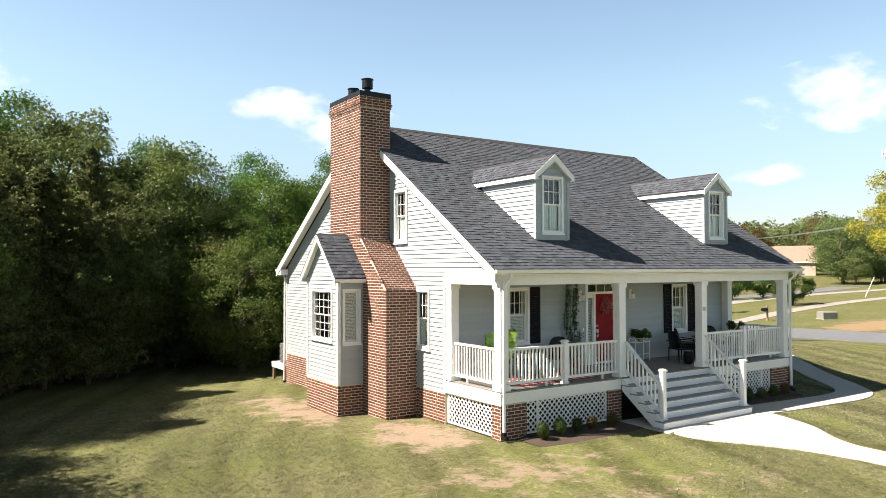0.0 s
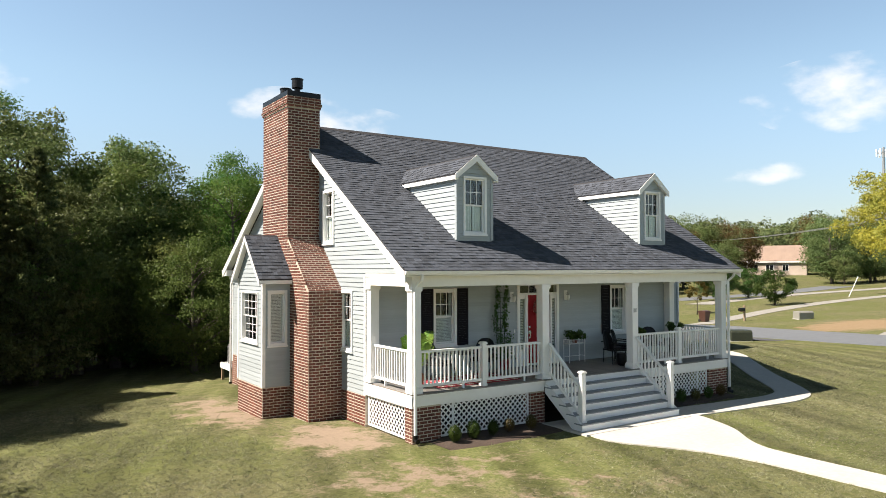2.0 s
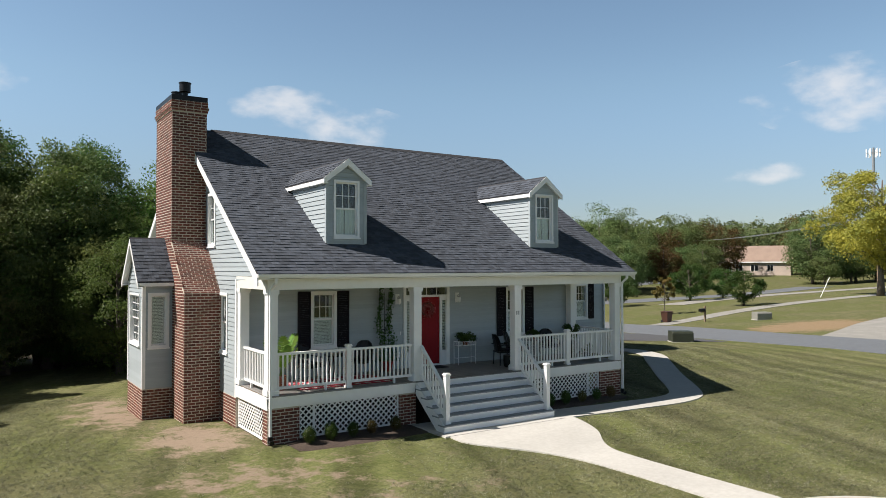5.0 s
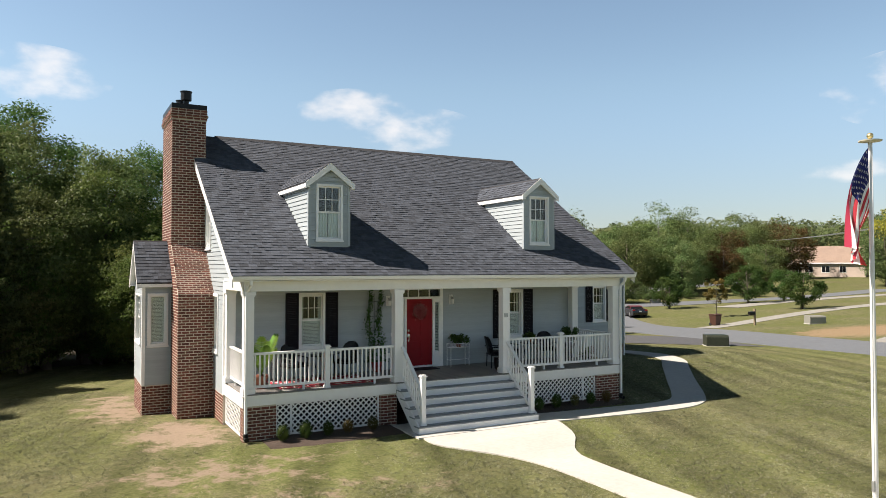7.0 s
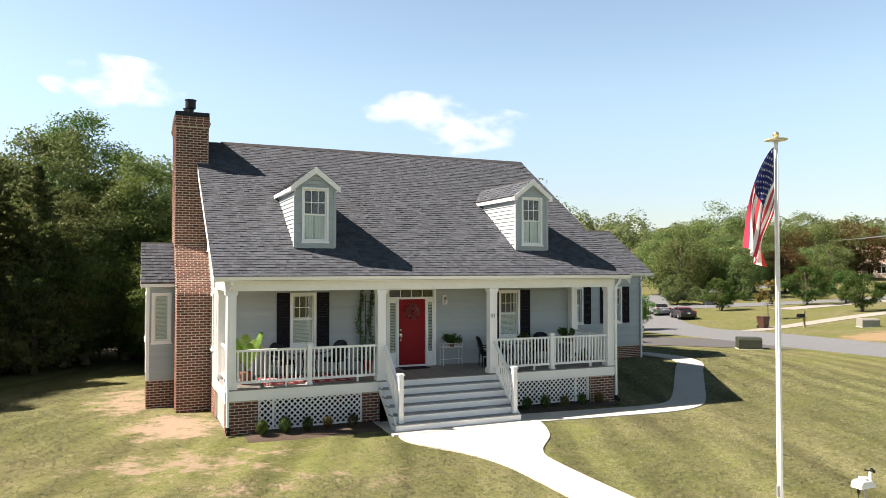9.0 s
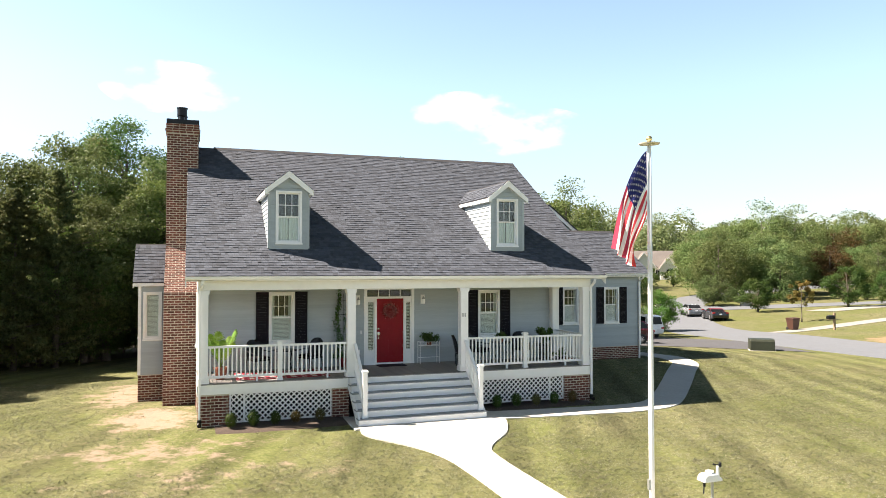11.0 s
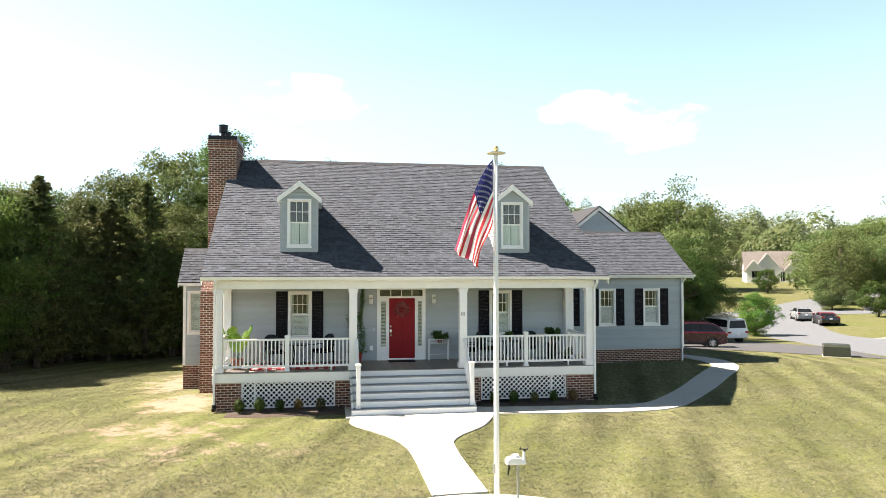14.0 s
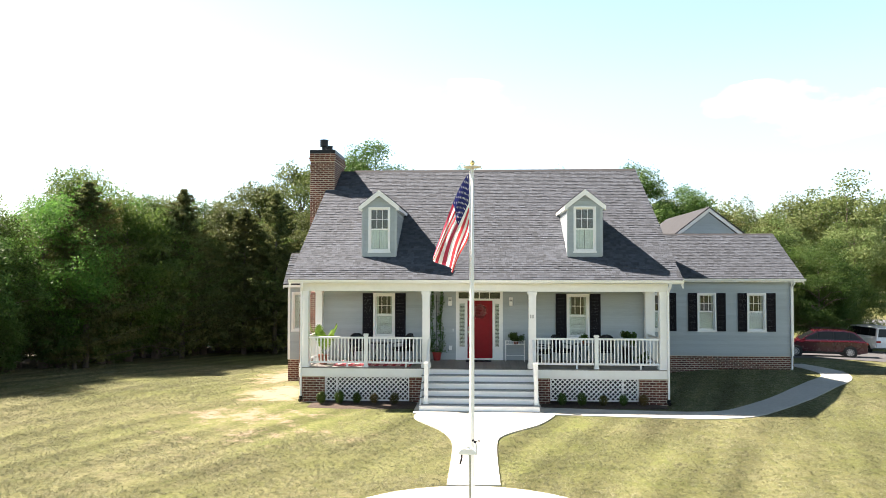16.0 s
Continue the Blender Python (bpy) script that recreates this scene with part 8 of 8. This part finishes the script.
# ---------------------------------------------------------------- neighbouring houses
ROOF_TAN = surface("tan_shingle", (0.24, 0.17, 0.13), (0.34, 0.25, 0.2), 6, 0.9, 0.3, 0.1)
ROOF_BROWN = surface("brown_shingle", (0.12, 0.105, 0.095), (0.18, 0.16, 0.145), 6, 0.9, 0.3, 0.1)
WALL_BRICK = surface("pale_brick_wall", (0.45, 0.36, 0.30), (0.55, 0.46, 0.40), 5, 0.9, 0.3, 0.1)
WALL_WHITE = surface("white_siding_far", (0.66, 0.66, 0.64), (0.74, 0.74, 0.72), 5, 0.7, 0.1, 0.05)


def far_house(x, y, w, d, h, rise, turn, wall_m, roof_m, label, gables=(), openings=(), garage=False):
    """A house at a distance: walls, gable roof along its width, front gables, windows and a door on its front (-y side)."""
    z = gz(x, y)
    M = Matrix.Translation((x, y, z)) @ pose(0, 0, 0, 0, 0, turn)
    ob = thing("neighbour_house", label, "house", "neighbouring houses", at=(x, y, z))

    def put(nm, g, mt, parent=None, lab=""):
        g.v = [tuple(M @ Vector(p)) for p in g.v]
        return part(nm, g, mt, parent or ob, lab)

    put("wall", Geo().box(-w / 2, w / 2, -d / 2, d / 2, -0.6, h), wall_m)
    put("gable_wall", Geo().prism([(-d / 2, h), (d / 2, h), (0, h + rise)], "x", -w / 2, -w / 2 + 0.2), wall_m)
    put("gable_wall", Geo().prism([(-d / 2, h), (d / 2, h), (0, h + rise)], "x", w / 2 - 0.2, w / 2), wall_m)
    o = 0.45
    sl_ = rise / (d / 2)
    put("roof", Geo().prism([(-d / 2 - o, h - o * sl_), (0, h + rise), (d / 2 + o, h - o * sl_), (d / 2 + o, h - o * sl_ + 0.18), (0, h + rise + 0.2), (-d / 2 - o, h - o * sl_ + 0.18)], "x", -w / 2 - o, w / 2 + o), roof_m)
    put("fascia", Geo().box(-w / 2 - o, w / 2 + o, -d / 2 - o - 0.04, -d / 2 - o - 0.002, h - o * sl_ - 0.12, h - o * sl_ + 0.16), WHITE)
    for gx, gw, gr, deep in gables:
        y0 = -d / 2 - deep
        put("front_gable", Geo().box(gx - gw / 2, gx + gw / 2, y0, -d / 2 + 0.1, -0.6, h).prism([(gx - gw / 2, h), (gx + gw / 2, h), (gx, h + gr)], "y", y0, y0 + 0.2), wall_m)
        sg = gr / (gw / 2)
        put("roof", Geo().prism([(gx - gw / 2 - o, h - o * sg), (gx, h + gr), (gx + gw / 2 + o, h - o * sg), (gx + gw / 2 + o, h - o * sg + 0.18), (gx, h + gr + 0.2), (gx - gw / 2 - o, h - o * sg + 0.18)], "y", y0 - 0.35, 0.0), roof_m)
        put("rake_board", Geo().prism([(gx - gw / 2 - o, h - o * sg - 0.05), (gx, h + gr - 0.05), (gx + gw / 2 + o, h - o * sg - 0.05), (gx + gw / 2 + o, h - o * sg + 0.2), (gx, h + gr + 0.22), (gx - gw / 2 - o, h - o * sg + 0.2)], "y", y0 - 0.40, y0 - 0.352), WHITE)
    for wx, wz, ww, wh_, yy in openings:
        y0 = -d / 2 - yy
        win = put("window", Geo().box(wx - ww / 2 - 0.08, wx + ww / 2 + 0.08, y0 - 0.05, y0 - 0.002, wz - 0.08, wz + wh_ + 0.08), WHITE)
        put("pane", Geo().box(wx - ww / 2, wx + ww / 2, y0 - 0.06, y0 - 0.051, wz, wz + wh_), CAR_GLASS, win)
        put("glazing_bar", Geo().box(wx - 0.03, wx + 0.03, y0 - 0.075, y0 - 0.061, wz, wz + wh_), WHITE, win)
    return ob


far_house(155.6, 92.0, 25.0, 9.5, 3.3, 3.6, -62, WALL_BRICK, ROOF_TAN, "pale brick ranch house with a tan roof on the hill",
          ((-5.5, 6.0, 2.4, 1.5),), ((-5.5, 0.9, 1.8, 1.4, 1.5), (1.0, 0.9, 1.6, 1.4, 0), (4.5, 0.9, 1.6, 1.4, 0), (-1.2, 0.1, 1.0, 2.1, 0), (8.0, 0.9, 1.2, 1.4, 0)))
far_house(108.0, 131.6, 12.0, 9.0, 2.9, 4.0, -27, WALL_WHITE, ROOF_BROWN, "white house with steep gables and a brown roof",
          ((-4.4, 3.2, 1.9, 1.6), (-1.4, 5.6, 3.5, 0.6), (4.2, 3.6, 2.2, 1.4)), ((-4.2, 0.9, 1.4, 1.5, 1.6), (-1.2, 0.8, 1.4, 1.6, 0.6), (1.8, 0.1, 1.0, 2.1, 0), (4.4, 0.9, 1.2, 1.5, 1.4)))
far_house(128.0, 33.0, 14.0, 9.0, 3.0, 3.0, -70, WALL_WHITE, ROOF_BROWN, "pale house half hidden by the yellow tree", ((3.5, 5.0, 2.4, 1.0),), ((3.5, 0.9, 1.6, 1.4, 1.0), (-3.0, 0.9, 1.6, 1.4, 0), (0.0, 0.1, 1.0, 2.1, 0)))


# ---------------------------------------------------------------- grass
def grass():
    """Short mown blades over the front and side lawns."""
    rng = np.random.default_rng(91)
    per = 6
    n = 180000
    x = rng.uniform(-17, 27, n)
    y = -12.5 + 24.0 * rng.random(n)
    keep_s = rng.random(n) < np.clip((y + 12.5) / 1.5, 0, 1)
    keep = ~((x > -1.2) & (x < 12.7) & (y > -0.35)) & ~((x > 12.3) & (x < 20) & (y > 7.3)) & ~((x > -2.0) & (x < 0) & (y > 3.6))
    lx = np.interp(-y, [-p.y for p in WALK_L], [p.x for p in WALK_L])
    rx = np.interp(-y, [-p.y for p in WALK_R], [p.x for p in WALK_R])
    keep &= ~((x > lx - 0.02) & (x < rx + 0.02) & (y < 0)) & ~((x > 3.9) & (x < 8.25) & (y > -1.9))
    keep &= keep_s & (rng.random(n) < np.clip(np.minimum(x + 17, 27 - x) / 4, 0, 1))
    keep &= ((x - 6.05) ** 2 + (y + 12.4) ** 2) > 3.0 ** 2
    keep &= ~((x > 0.4) & (x < 12.4) & (y > -1.22 + 0.1 * np.sin(x * 5)) & ((x < 4.2) | (y > -0.8)))
    line = np.array([(p.x, p.y) for p in smooth_line([(a, b, 0) for a, b in SIDE_WALK], 8)])
    near_walk = np.zeros(n, bool)
    for p in line:
        near_walk |= (x - p[0]) ** 2 + (y - p[1]) ** 2 < 0.63 ** 2
    keep &= ~near_walk
    # thinner where the clay shows
    bare = np.maximum.reduce([1.08 * (1 - np.hypot((x + 1.2) / 2.6, (y - 1.6) / 3.4)), 1 - np.hypot((x + 2.4) / 2.2, (y - 7.0) / 7.0), 1 - np.hypot((x + 0.6) / 5.2, (y + 2.6) / 3.6)])
    keep &= rng.random(n) > np.clip(bare * 1.8, 0, 0.96)
    keep &= (np.sin(x * 1.7 + np.sin(y * 1.3) * 2) + np.sin(y * 2.1 + x * 0.6)) * 0.25 + rng.random(n) > 0.12
    # each tuft is a fan of a few blades about its root
    x, y = np.repeat(x[keep], per), np.repeat(y[keep], per)
    m = len(x)
    size = np.repeat(rng.uniform(0.55, 1.25, m // per), per)
    x, y = x + rng.normal(0, 0.022, m), y + rng.normal(0, 0.022, m)
    z = ground_z(x, y)
    a = rng.uniform(0, 2 * math.pi, m)
    h = rng.uniform(0.018, 0.046, m) * size
    w = rng.uniform(0.005, 0.011, m)
    tx, ty = rng.normal(0, 0.045, m), rng.normal(0, 0.045, m)
    v = np.stack([np.c_[x - np.cos(a) * w, y - np.sin(a) * w, z - 0.005], np.c_[x + np.cos(a) * w, y + np.sin(a) * w, z - 0.005], np.c_[x + tx, y + ty, z + h]], axis=1).reshape(-1, 3)
    me = bpy.data.meshes.new("grass")
    me.vertices.add(3 * m)
    me.vertices.foreach_set("co", v.astype(np.float32).ravel())
    me.loops.add(3 * m)
    me.loops.foreach_set("vertex_index", np.arange(3 * m, dtype=np.int32))
    me.polygons.add(m)
    me.polygons.foreach_set("loop_start", np.arange(0, 3 * m, 3, dtype=np.int32))
    me.update(calc_edges=True)
    me.materials.append(GRASS)
    tagged(new("grass", me), "short mown grass, green mixed with straw", "grass", kind="stuff")


GRASS = leaf_material("grass_blade", (0.160, 0.167, 0.088), (0.355, 0.326, 0.232), (0.205, 0.208, 0.110), 0.7, True)
grass()
